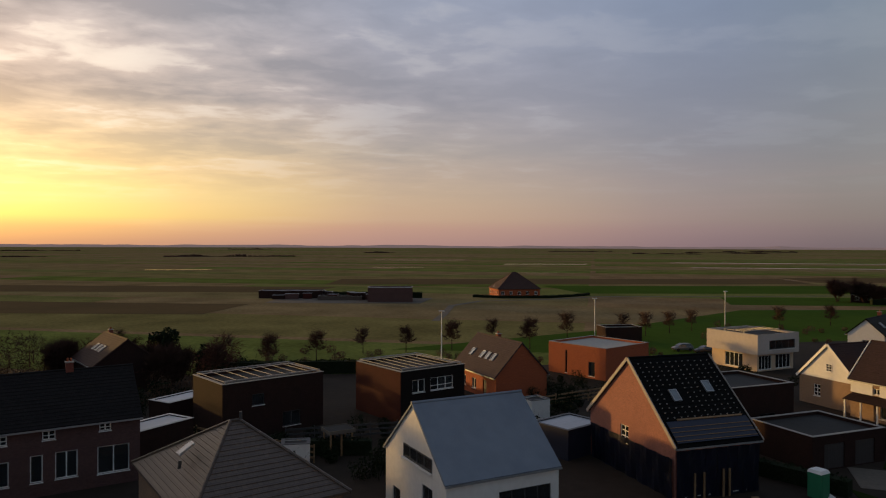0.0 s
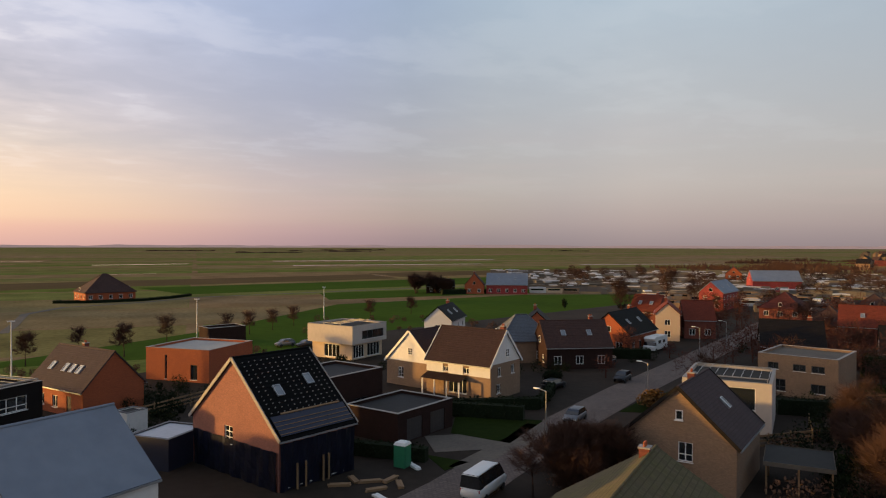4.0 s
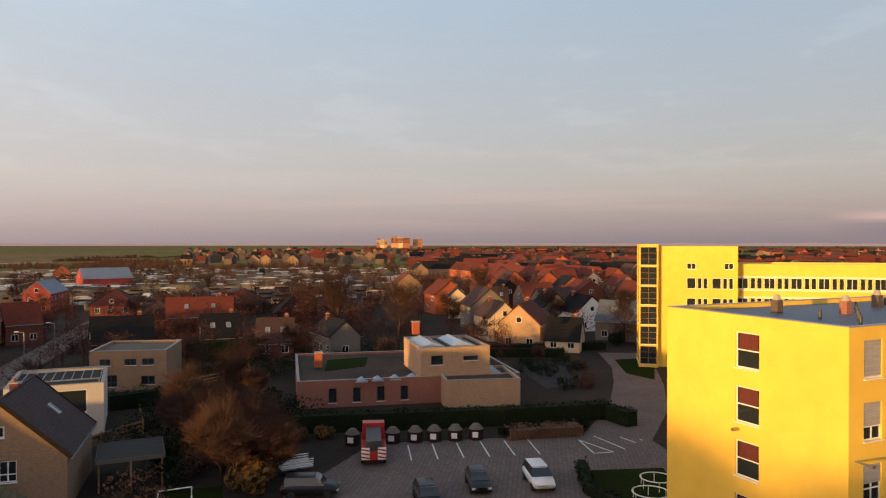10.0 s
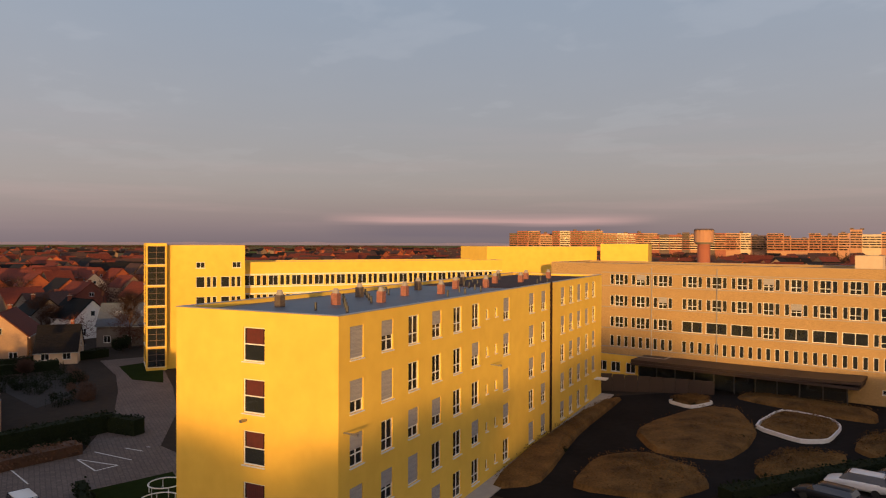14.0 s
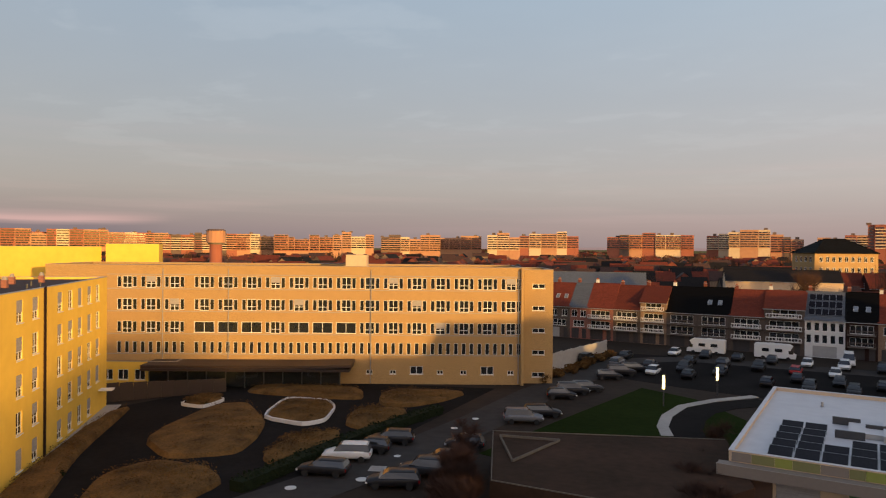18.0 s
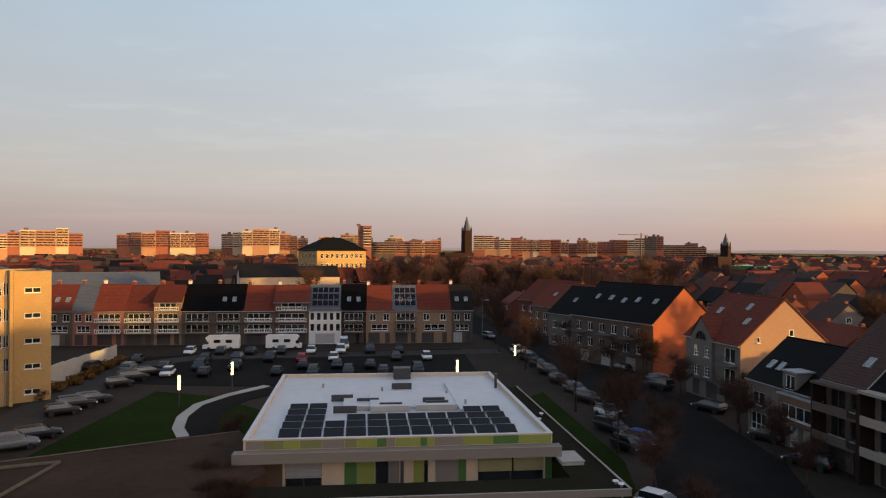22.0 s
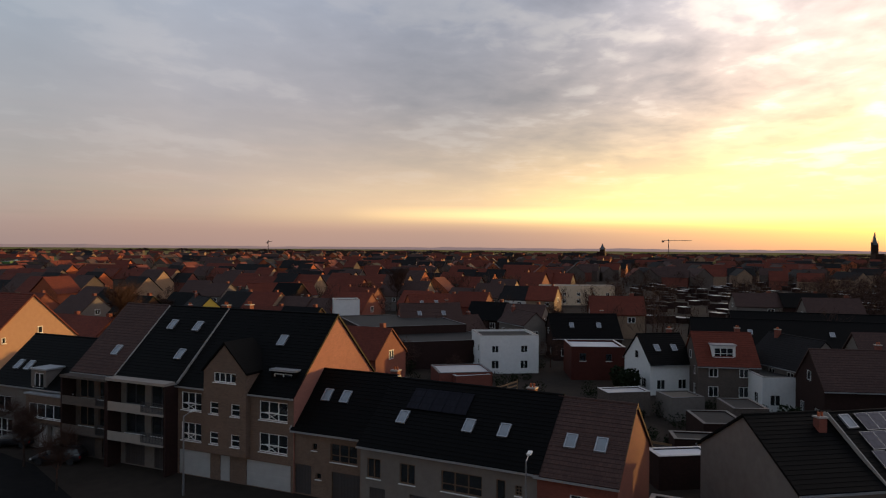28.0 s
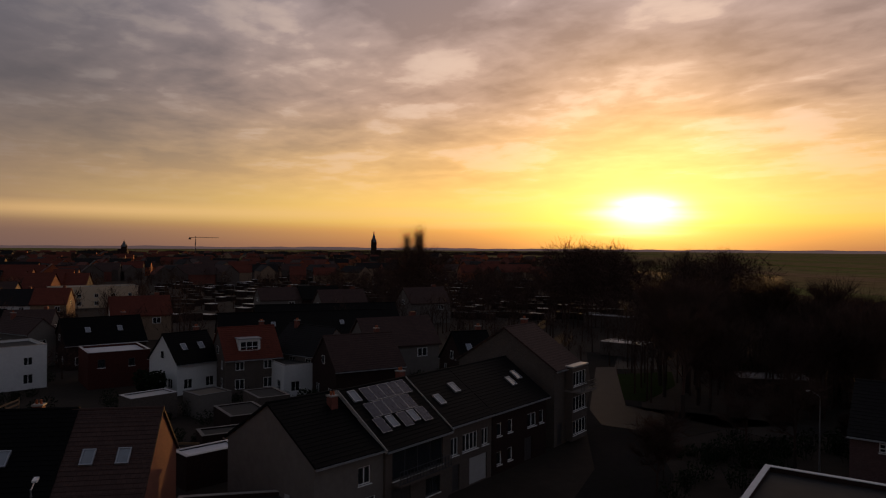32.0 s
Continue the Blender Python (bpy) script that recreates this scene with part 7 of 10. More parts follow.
mid("small white house under a black roof", -107.4, -1.2, 119, 6.5, 8.0, 4.4, 8.0, "plaster_white", "tile_black")
h = mid("house with a red roof and a dormer", -105.1, 7.1, 101, 7.8, 8.5, 5.0, 8.8, "brick_grey", "tile_red")
bay(h, 7.8, 8.5, -0.4, 3.0, 5.6, 7.5, 7.5, -0.9, "plaster_white", "zinc", [(0, 6.0, 2.5, 1.2, "w3")])
mid("house with a pale grey gable", -105.6, 16.7, 213, 10.0, 7.8, 5.1, 8.6, "plaster_grey", "tile_dark")
flat_mid("low white rear wing with a flat roof", -101.6, 13.6, 104, 6.4, 8.5, 4.4, "plaster_white", "bitumen")
mid("house with a broad brown roof", -93.6, 20.9, 101, 9.7, 8.5, 4.8, 8.6, "brick_dark", "tile_brown")
mid("long shed with a black roof", -158.7, 28.3, 90, 31.3, 12.0, 3.3, 7.5, "brick_dark", "tile_black")
mid("row of houses under black roofs", -134.0, -15.1, 110, 12.6, 8.5, 4.2, 8.0, "brick_dark", "tile_black")
mid("grey rendered house with a brown roof", -136.9, -27.0, 221, 10.0, 5.0, 5.8, 8.0, "plaster_grey", "tile_brown")
flat_mid("white tower-like house with a flat roof", -140.1, -66.6, 120, 5.4, 6.0, 9.0, "plaster_white", "bitumen")
flat_house("long warehouse with a dark sheet roof", -130.2, -50.4, 127, 20.0, 22.0, 6.0, "brick_dark", "bitumen", {}, name="warehouse", category="building", para=0.08, coping="frame_dark")
OCC.append((-130.2, -50.4, 11.0))
flat_house("low warehouse with a dark flat roof", -118.4, -39.3, 124, 17.5, 12.0, 4.6, "brick_dark", "bitumen", {}, name="warehouse", category="building", para=0.08, coping="frame_dark")
OCC.append((-118.4, -39.3, 8.8))
flat_house("garage row with a corrugated pale roof", -96.6, -27.9, 118, 7.5, 7.0, 3.2, "brick_red", "zinc", {}, name="garage", category="building", para=0.08, coping="frame_dark")
OCC.append((-96.6, -27.9, 3.8))
mid("brick house under a red tiled roof", -160.6, -55.2, 129, 9.2, 8.5, 5.2, 9.0, "brick_orange", "tile_red")
mid("white gabled house under a brown roof", -165.3, -108.4, 233, 10.0, 5.0, 6.2, 8.5, "plaster_white", "tile_dark")
mid("house with a yellow gable", -138.5, -102.2, 236, 10.0, 5.0, 6.2, 8.5, "plaster_yellow", "tile_dark")
mid("long cream house under a red roof", -198.6, -117.3, 141, 21.5, 8.5, 4.7, 8.5, "plaster_cream", "tile_red")
mid("brick house under a red tiled roof", -109.9, -86.6, 148, 8.7, 8.5, 4.7, 8.5, "brick_red", "tile_red")
mid("brick house row under a brown roof", -140.4, -47.5, 121, 12.7, 8.5, 4.7, 8.5, "brick_red", "tile_brown")
mid("white row of cottages under a brown roof", -141.6, -41.7, 141, 10.3, 8.5, 2.2, 6.0, "plaster_white", "tile_brown")
flat_mid("row with pale box dormers", -258.1, -31.3, 109, 25.8, 8.5, 7.0, "plaster_cream", "zinc")
mid("long shed roof in shade", -141.4, 20.9, 92, 33.3, 12.0, 3.3, 7.5, "brick_dark", "tile_black")
mid("house with a white dormer in shade", -89.3, 35.3, 93, 5.0, 8.5, 5.2, 9.0, "brick_dark", "tile_black")
mid("long pale building with rows of windows", -21.2, -345.1, 176, 40.0, 14.0, 7.8, 12.0, "plaster_white", "tile_dark")

# ---- town beyond ----
rng = random.Random(5)


def yaw_of(x, y):
    return math.degrees(math.atan2(-x, y))


def free(x, y, r):
    return all((x - a) ** 2 + (y - b) ** 2 > (r + c) ** 2 for a, b, c in OCC)


def simple_house(L, D, e, r, wall, roof, label):
    """A house far enough off to need only walls, roof, chimney and windows."""
    t = thing("house", at(0, 0, -80), label, "house", "houses of the town")
    bm = bmesh.new()
    for m, w in faces_of(L, D).values():
        wall_face(bm, m, w, e, [])
    for sx in (-1, 1):
        p = [Vector((sx * L / 2, -D / 2, e)), Vector((sx * L / 2, D / 2, e)), Vector((sx * L / 2, 0, r))]
        quad(bm, *(p if sx > 0 else p[::-1]))
    bmesh.ops.remove_doubles(bm, verts=bm.verts, dist=0.001)
    part("wall", bm, M[wall], t)
    bm = bmesh.new()
    n = math.hypot(D / 2, r - e)
    prof = [(-D / 2 - 0.35, e - 0.3), (0, r + 0.02), (D / 2 + 0.35, e - 0.3), (D / 2 + 0.35, e - 0.08), (0, r + 0.24), (-D / 2 - 0.35, e - 0.08)]
    va, vb = [bm.verts.new((-L / 2 - 0.2, y, z)) for y, z in prof], [bm.verts.new((L / 2 + 0.2, y, z)) for y, z in prof]
    bm.faces.new(va)
    bm.faces.new(vb[::-1])
    for i in range(6):
        bm.faces.new((va[i], vb[i], vb[(i + 1) % 6], va[(i + 1) % 6]))
    bmesh.ops.recalc_face_normals(bm, faces=bm.faces)
    part("roof", bm, M[roof], t)
    bm = bmesh.new()
    box(bm, L * 0.3 - 0.35, L * 0.3 + 0.35, 0.2, 0.9, r - 1.0, r + 0.8)
    part("chimney", bm, M["brick_red"], t)
    for k, (m, w) in faces_of(L, D).items():
        for x, z in (((-w * 0.25, 1.0), (w * 0.25, 3.5 if e > 4.9 else 1.0)) if k == "f" else () if k == "b" else ((0.0, e - 0.6),)):
            far_window(t, m @ Matrix.Translation((x, 0, z)), 1.3, 1.3)
    return t


KINDS = [simple_house(9, 8.5, 5.4, 9.0, w_, r_, l_) for w_, r_, l_ in (
    ("brick_red", "tile_red", "red brick house with a red tiled roof"), ("brick_orange", "tile_red", "orange brick house with a red tiled roof"), ("brick_buff", "tile_brown", "buff brick house with a brown roof"),
    ("plaster_white", "tile_dark", "white house with a dark roof"), ("plaster_cream", "tile_red", "cream house with a red roof"), ("brick_dark", "tile_black", "dark brick house with a black roof"),
    ("brick_buff", "tile_red", "buff brick house with a red roof"), ("plaster_grey", "tile_brown", "grey house with a brown roof"))]
PALETTES = {"east": (6, 0, 2, 7, 0, 5, 6, 1), "town": (0, 1, 6, 0, 5, 7, 3, 0), "south": (0, 7, 3, 5, 2, 7, 6, 0)}
placed, HOUSE_FAR, FAR_LOTS = 0, 236, []


def facing(x, y, a):
    """Turns a house so that its front looks towards the middle of the place."""
    return a if x * math.sin(radians(a)) - y * math.cos(radians(a)) < 0 else a + 180


def row_fill(zone, y0, y1, d0, d1, turn, step, gap, skip):
    """Fills a sector, given by yaw and distance, with rows of houses that run along one direction."""
    global placed
    u = Vector((math.cos(radians(turn)), math.sin(radians(turn))))
    v = Vector((-u.y, u.x))
    n = int(d1 / min(step, gap)) + 2
    for j in range(-n, n):
        for i in range(-n, n):
            p = u * (i * step + (j % 3) * 3.1) + v * (j * gap)
            d = p.length
            if not d0 < d < d1:
                continue
            yw = yaw_of(p.x, p.y)
            if yw > 60:
                yw -= 360
            q = rng.random()
            if not y0 > yw > y1 or q < skip:
                continue
            joined = zone != "east"
            if joined:
                p = u * (i * step + (j % 3) * 3.1) + v * (j * gap + 1.5 * math.sin(i * 0.35 + j) + (0.4 if (i + j) % 3 else -0.4))
            x, y = (p.x, p.y) if joined else (p.x + rng.uniform(-1.2, 1.2), p.y + rng.uniform(-2, 2))
            if not free(x, y, 4.4 if joined else 6.5):
                continue
            OCC.append((x, y, 4.0 if joined else 4.5))
            if d > HOUSE_FAR:
                FAR_LOTS.append((x, y, turn + (0 if joined and rng.random() < 0.85 else rng.choice((0, 0, 0, 90)))))
                continue
            ob = copy_thing(KINDS[PALETTES[zone][rng.randrange(8)]], at(x, y, 0, facing(x, y, turn) if joined else facing(x, y, turn + rng.choice((0, 0, 0, 90))) + rng.uniform(-5, 5)))
            s = rng.uniform(0.85, 1.15)
            ob.scale = (step / 9.0, rng.uniform(0.92, 1.08), rng.uniform(0.84, 1.04)) if joined else (s, s, rng.uniform(0.85, 1.1))
            placed += 1


OCC += [(60.3 + k * 0.545, -37.7 - k * 0.839, 12) for k in (-24, -8, 8, 24)] + [(30 + k, -103 + k * 0.19, 14) for k in (0, 20, 40, 60)] + [(125, -30 - k, 14) for k in (0, 20, 40, 60)]
OCC += [(8, -85, 13), (-2, -92, 9), (12, -97, 8)]
OCC += [(-15, -70, 24), (-5, -122, 30), (10, -128, 24), (-30, -122, 20), (98, 20, 20), (60, 0, 30), (52, -66, 22), (40, -60, 14)] + [(35.7 - s * 0.985, -163 + s * 0.172, 9) for s in range(0, 84, 8)]
OCC += [(-69, -110, 13), (-73, -131, 12), (-77, -150, 12), (-81, -169, 12), (-68, -81, 11), (-60, -60, 9), (-59, -45, 12), (-59, -33, 10), (-54, -15, 11), (-52, -5, 7), (-54, 8, 8), (-60, 18, 10), (-66, 28, 10), (-72, 36, 9)]
OCC += [(-40, -42, 9), (-46, -60, 9), (-51, -80, 9), (-56, -110, 9), (-60, -142, 9), (-62, -176, 9), (-64, -200, 9), (-52, -95, 9), (-58, -126, 9), (-61, -160, 9)]
OCC += [(74, 71, 7), (95, 80, 7), (85, 76, 6), (110, 87, 7), (126, 94, 7), (63, 66, 6), (148, 104, 7), (95, -13, 8), (110, -15, 8), (125, -14, 8)]
OCC += [(95, 58, 9), (71, 53, 9), (55, 81, 9), (52, 91, 8), (52, 42, 9), (30, 27, 10), (53, 120, 9)]
mid("long pale three-storey building with rows of windows", -17, -239, 4, 32, 11, 10.6, 13.8, "plaster_cream", "tile_dark")
mid("long building with a blue-grey slate roof", 35.5, -213, 8, 30, 13, 9.0, 12.8, "brick_buff", "slate_tile")
OCC += [(-30, -237, 8), (-4, -240, 8), (22, -215, 8), (48, -211, 8)]
OCC += [(-38, -288, 19)] + [(-d * math.sin(radians(yw)), d * math.cos(radians(yw)), 24) for yw in (-194.5, -198.5, -202.5, -206.5) for d in (262, 302)]
hall_ops = [(-9.6 + i * 2.4, z, 1.3, 1.9, "far") for i in range(9) for z in (8.2, 12.0, 15.8)]
hip_house("town hall with ochre walls and a hipped dark roof", -38, -288, 208, 24, 13, 19.2, 24.0, "brick_ochre", "tile_black", 8.0, {"f": hall_ops, "l": [(-4 + i * 2.7, z, 1.3, 1.9, "far") for i in range(4) for z in (8.2, 12.0, 15.8)]}, name="town_hall")
for x, y, a in ((-26, -264, 11), (-37, -262, 11), (-48, -260, 11)):
    mid("terraced house with a red tiled roof behind the car park", x, y, a, 11, 9, 8.2, 12.6, "brick_dark", "tile_red")
for x, y, a, L, D, e, r, w, ro, lab in ((188.0, 121.0, 22, 13, 11, 3.2, 7.2, "brick_red", "tile_wine", "house under a broad wine-red hipped roof"), (160.0, 92.0, 24, 11, 9, 3.0, 6.6, "brick_grey", "tile_brown", "low house under a brown hipped roof"),
                                     (196.0, 86.0, 10, 12, 10, 3.2, 7.0, "brick_red", "tile_wine", "house under a broad wine-red hipped roof"), (206.0, 62.0, 15, 10, 9, 3.2, 7.0, "brick_buff", "tile_brown", "low house under a brown hipped roof"),
                                     (176.0, 64.0, 28, 10, 9, 3.0, 6.4, "brick_dark", "tile_dark", "low house under a dark hipped roof"), (214.0, 110.0, 22, 11, 9, 3.0, 6.4, "brick_grey", "tile_brown", "low house under a brown hipped roof")):
    if free(x, y, 5):
        hip_mid(lab, x, y, a, L, D, e, r, w, ro)
row_fill("east", -86, -112, 150, 400, 24, 12.5, 27, 0.45)
row_fill("east", -78, -86, 150, 250, 24, 13, 28, 0.5)
row_fill("town", -118, -202, 182, 400, 11, 8.6, 30, 0.36)
row_fill("south", -202, -262, 96, 390, 84, 8.4, 29, 0.34)
row_fill("south", -262, -288, 105, 220, 100, 12, 34, 0.5)

# caravan park
def make_caravan(label, material):
    t = thing("mobile_home", at(0, 0, -80), label, "mobile home", "caravan park")
    bm = bmesh.new()
    box(bm, -4.2, 4.2, -1.6, 1.6, 0.4, 2.5)
    box(bm, -4.0, 4.0, -1.4, 1.4, 0.0, 0.399)
    part("body", bm, M[material], t)
    bm = bmesh.new()
    prism(bm, [(-4.3, 2.5), (4.3, 2.5), (4.3, 2.58), (0, 2.85), (-4.3, 2.58)], 3.4, 3.4, 9)
    part("roof", bm, M["membrane" if material == "plaster_white" else "gravel"], t)
    bm = bmesh.new()
    box(bm, -3.4, 3.0, -1.64, 1.64, 1.3, 2.1)
    part("window_strip", bm, M["car_glass"], t)
    return t


VANS = [make_caravan("white mobile home in the caravan park", "plaster_white"), make_caravan("cream mobile home in the caravan park", "plaster_cream"), make_caravan("grey mobile home in the caravan park", "plaster_grey"), make_caravan("pale buff mobile home in the caravan park", "brick_buff")]
for j in range(7):
    for i in range(34):
        d = 238 + j * 11
        yw = -38 - i * 1.2 + rng.uniform(-0.3, 0.3)
        if yw > -47 and d < 300 or abs(yw + 74.4) < 0.9 or rng.random() < 0.28:
            continue
        x, y = -d * math.sin(radians(yw)), d * math.cos(radians(yw))
        if free(x, y, 4):
            van = copy_thing(VANS[rng.choice((0, 1, 2, 2, 3, 3))], at(x, y, 0, yw + rng.choice((0, 0, 0, 90)) + rng.uniform(-8, 8)))
            van.scale = (rng.uniform(0.65, 1.0), 0.85, 0.9)
            OCC.append((x, y, 2.5))
# the far rows of the park, too many to count
vb, rb_, rd_ = bmesh.new(), bmesh.new(), bmesh.new()
for j in range(16):
    for i in range(46):
        d = 318 + j * 13
        yw = -36 - i * 0.95 + rng.uniform(-0.3, 0.3)
        if abs(yw + 74.4) < 0.7 or rng.random() < 0.22:
            continue
        x, y = -d * math.sin(radians(yw)), d * math.cos(radians(yw))
        if not free(x, y, 4):
            continue
        m = at(x, y, 0, yw + rng.choice((0, 0, 0, 90)) + rng.uniform(-8, 8))
        L_ = rng.uniform(2.6, 5.0)
        box(vb, -L_, L_, -1.5, 1.5, 0, 2.5, m)
        box(rb_ if rng.random() < 0.45 else rd_, -L_ - 0.15, L_ + 0.15, -1.65, 1.65, 2.5, 2.75, m)
tagged(part("mobile_homes", vb, M["plaster_grey"]), "far rows of mobile homes", "mobile homes", kind="stuff")
tagged(part("mobile_home_roofs", rd_, M["gravel"]), "weathered grey roofs of the far mobile homes", "roofs", kind="stuff")
tagged(part("mobile_home_roofs", rb_, M["membrane"]), "pale roofs of the far mobile homes", "roofs", kind="stuff")
strip("road", [(252, 71), (330, 93), (430, 121), (520, 146)], 8.0, 0.07, "concrete", "straight pale road through the caravan park")
# long terraces with orange roofs
for k, (x, y, a, L) in enumerate(((330, 4, 30, 46), (372, 22, 30, 40), (352, -14, 30, 50), (410, 2, 30, 46), (392, 40, 30, 34), (446, 22, 30, 44), (470, -10, 30, 50))):
    mid("long terrace under an orange-red tiled roof", x, y, a, L, 9.0, 5.2, 9.2, "brick_orange", "tile_red")
# the far town, too far to tell apart
FAR_WALLS, FAR_ROOFS = ("brick_orange", "brick_buff", "brick_red", "brick_grey"), ("tile_red", "tile_brown", "tile_dark")
walls, roofs = {k: bmesh.new() for k in FAR_WALLS}, {k: bmesh.new() for k in FAR_ROOFS}
for k_ in range(2300 + len(FAR_LOTS)):
    yw = rng.uniform(-62, -300)
    d = 390 * (4.2 ** rng.random())
    if k_ < len(FAR_LOTS):
        m = at(FAR_LOTS[k_][0], FAR_LOTS[k_][1], 0, FAR_LOTS[k_][2] + rng.uniform(-5, 5))
    elif yw < -280 and rng.random() < 0.6 or yw > -80 and d < 640:
        continue
    else:
        m = at(-d * math.sin(radians(yw)), d * math.cos(radians(yw)), 0, rng.choice((11, 24, 84, 101)))
    L, D, e = (rng.uniform(7, 11) if yw > -80 else rng.uniform(8, 24)) if k_ >= len(FAR_LOTS) else rng.uniform(8, 9.5), rng.uniform(8, 11), rng.uniform(4.6, 6.5)
    r = e + D * 0.42
    bm = walls[rng.choice(FAR_WALLS if yw < -84 else ("brick_buff", "brick_grey", "brick_grey"))]
    pr = [(-D / 2, 0), (-D / 2, e), (0, r), (D / 2, e), (D / 2, 0)]
    va, vb = [bm.verts.new(m @ Vector((-L / 2, y, z))) for y, z in pr], [bm.verts.new(m @ Vector((L / 2, y, z))) for y, z in pr]
    bm.faces.new(va)
    bm.faces.new(vb[::-1])
    bm.faces.new((va[0], vb[0], vb[1], va[1]))
    bm.faces.new((va[4], vb[4], vb[3], va[3])[::-1])
    bm = roofs[rng.choice(("tile_red", "tile_red", "tile_brown", "tile_dark"))]
    for sg in (-1, 1):
        q = [m @ Vector(v) for v in ((-L / 2 - 0.3, sg * (D / 2 + 0.3), e - 0.1), (L / 2 + 0.3, sg * (D / 2 + 0.3), e - 0.1), (L / 2 + 0.3, 0, r + 0.2), (-L / 2 - 0.3, 0, r + 0.2))]
        quad(bm, *(q if sg < 0 else q[::-1]))
for k, bm in walls.items():
    tagged(part("far_house_walls", bm, M[k]), "walls of distant houses in the town", "houses", kind="stuff")
for k, bm in roofs.items():
    tagged(part("far_house_roofs", bm, M[k]), "tiled roofs of distant houses", "roofs", kind="stuff")

# ---- skyline ----
M["flats_tan"] = mat("flats_tan", (0.50, 0.27, 0.155), (0.40, 0.20, 0.115), 0.3, 0.85)
M["flats_dark"] = mat("flats_dark", (0.15, 0.10, 0.08), (0.11, 0.08, 0.07), 0.3, 0.85)
M["flats_red"] = mat("flats_red", (0.36, 0.12, 0.075), (0.27, 0.09, 0.055), 0.3, 0.85)
M["flats_white"] = mat("flats_white", (0.66, 0.52, 0.36), (0.56, 0.43, 0.29), 0.3, 0.85)
count_ = 0


def apartment_block(x, y, a, w, h):
    """Bays of uneven height and colour, each storey with its windows and balcony fronts."""
    global count_
    count_ += 1
    rb = random.Random(count_ * 7 + 3)
    t = thing("apartment_block", at(x, y, 0, a), "distant apartment block with rows of balconies", "apartment block", "skyline blocks")
    d, nb = 18, max(2, round(w / 15))
    cuts = [-w / 2] + sorted(-w / 2 + w * (i + rb.uniform(-0.25, 0.25)) / nb for i in range(1, nb)) + [w / 2]
    bays = []
    for x0, x1 in zip(cuts, cuts[1:]):
        wall = rb.choice(("flats_tan", "flats_red", "flats_red", "flats_tan", "flats_dark", "flats_white"))
        bays.append((x0, x1, -d / 2 + rb.choice((0, 0.8, 1.8)), h - rb.choice((0, 0, 3, 3, 6)), wall, rb.random() < 0.8))
        bm = bmesh.new()
        box(bm, x0, x1, bays[-1][2], d / 2, 0, bays[-1][3])
        part("bay_wall", bm, M[wall], t)
    n = int(h / 3)
    wb, bb = bmesh.new(), bmesh.new()
    for k in range(max(2, n - 7), n):
        z = k * 3.0
        for x0, x1, yf, top, wall, balc in bays:
            if z + 2.7 > top:
                continue
            u = x0 + 0.6
            while u + 2.0 < x1:
                ww = rb.uniform(3.0, 9.0)
                box(wb, u, min(u + ww, x1 - 0.4), yf - 0.15, yf - 0.01, z + 1.05, z + 2.5)
                u += ww + rb.uniform(0.3, 0.9)
            if balc:
                box(bb, x0 + 0.4, x1 - 0.4, yf - 1.3, yf - 0.01, z - 0.15, z + 0.85)
    tagged(part("glazing", wb, M["car_glass"], t), kind="stuff")
    if len(bb.verts):
        tagged(part("balcony_front", bb, M[("flats_tan", "flats_red", "flats_white")[count_ % 3]], t), kind="stuff")
    else:
        bb.free()
    for i in range(1 + nb // 3):
        b = rb.choice(bays)
        c = rb.uniform(b[0], b[1])
        bm = bmesh.new()
        box(bm, c - 2.2, c + 2.2, -3, 3, b[3] - 0.2, b[3] + rb.uniform(1.5, 3.2))
        part("roof_housing", bm, M["flats_dark"], t)


# a lit cluster far beyond the caravan park
apartment_block(2540, 510, -79, 70, 40)
apartment_block(2560, 585, -77, 40, 34)
apartment_block(2500, 440, -80, 34, 32)
apartment_block(749, -656, -131, 188, 37)
apartment_block(655, -754, -139, 85, 35)
apartment_block(598, -801, -143, 63, 34)
apartment_block(507, -802, -148, 87, 33)
apartment_block(475, -880, -152, 44, 38)
apartment_block(408, -912, -156, 83, 35)
apartment_block(360, -986, -160, 61, 38)
apartment_block(271, -910, -163, 43, 38)
apartment_block(213, -925, -167, 77, 40)
apartment_block(90, -994, -175, 112, 40)
apartment_block(4, -1050, -180, 29, 40)
apartment_block(-34, -999, -182, 49, 44)
apartment_block(-78, -997, -184, 38, 38)
apartment_block(-148, -1039, -188, 61, 38)
apartment_block(-243, -970, -194, 66, 35)
apartment_block(-253, -1018, -194, 84, 32)
apartment_block(-383, -1031, -200, 57, 39)
apartment_block(-458, -1054, -203, 64, 37)
apartment_block(-564, -1058, -208, 124, 35)
apartment_block(-616, -971, -212, 54, 40)
apartment_block(-693, -979, -215, 65, 30)
apartment_block(822, -652, -128, 76, 34)
apartment_block(774, -709, -132, 73, 32)
apartment_block(690, -723, -136, 65, 34)
apartment_block(635, -772, -141, 83, 33)


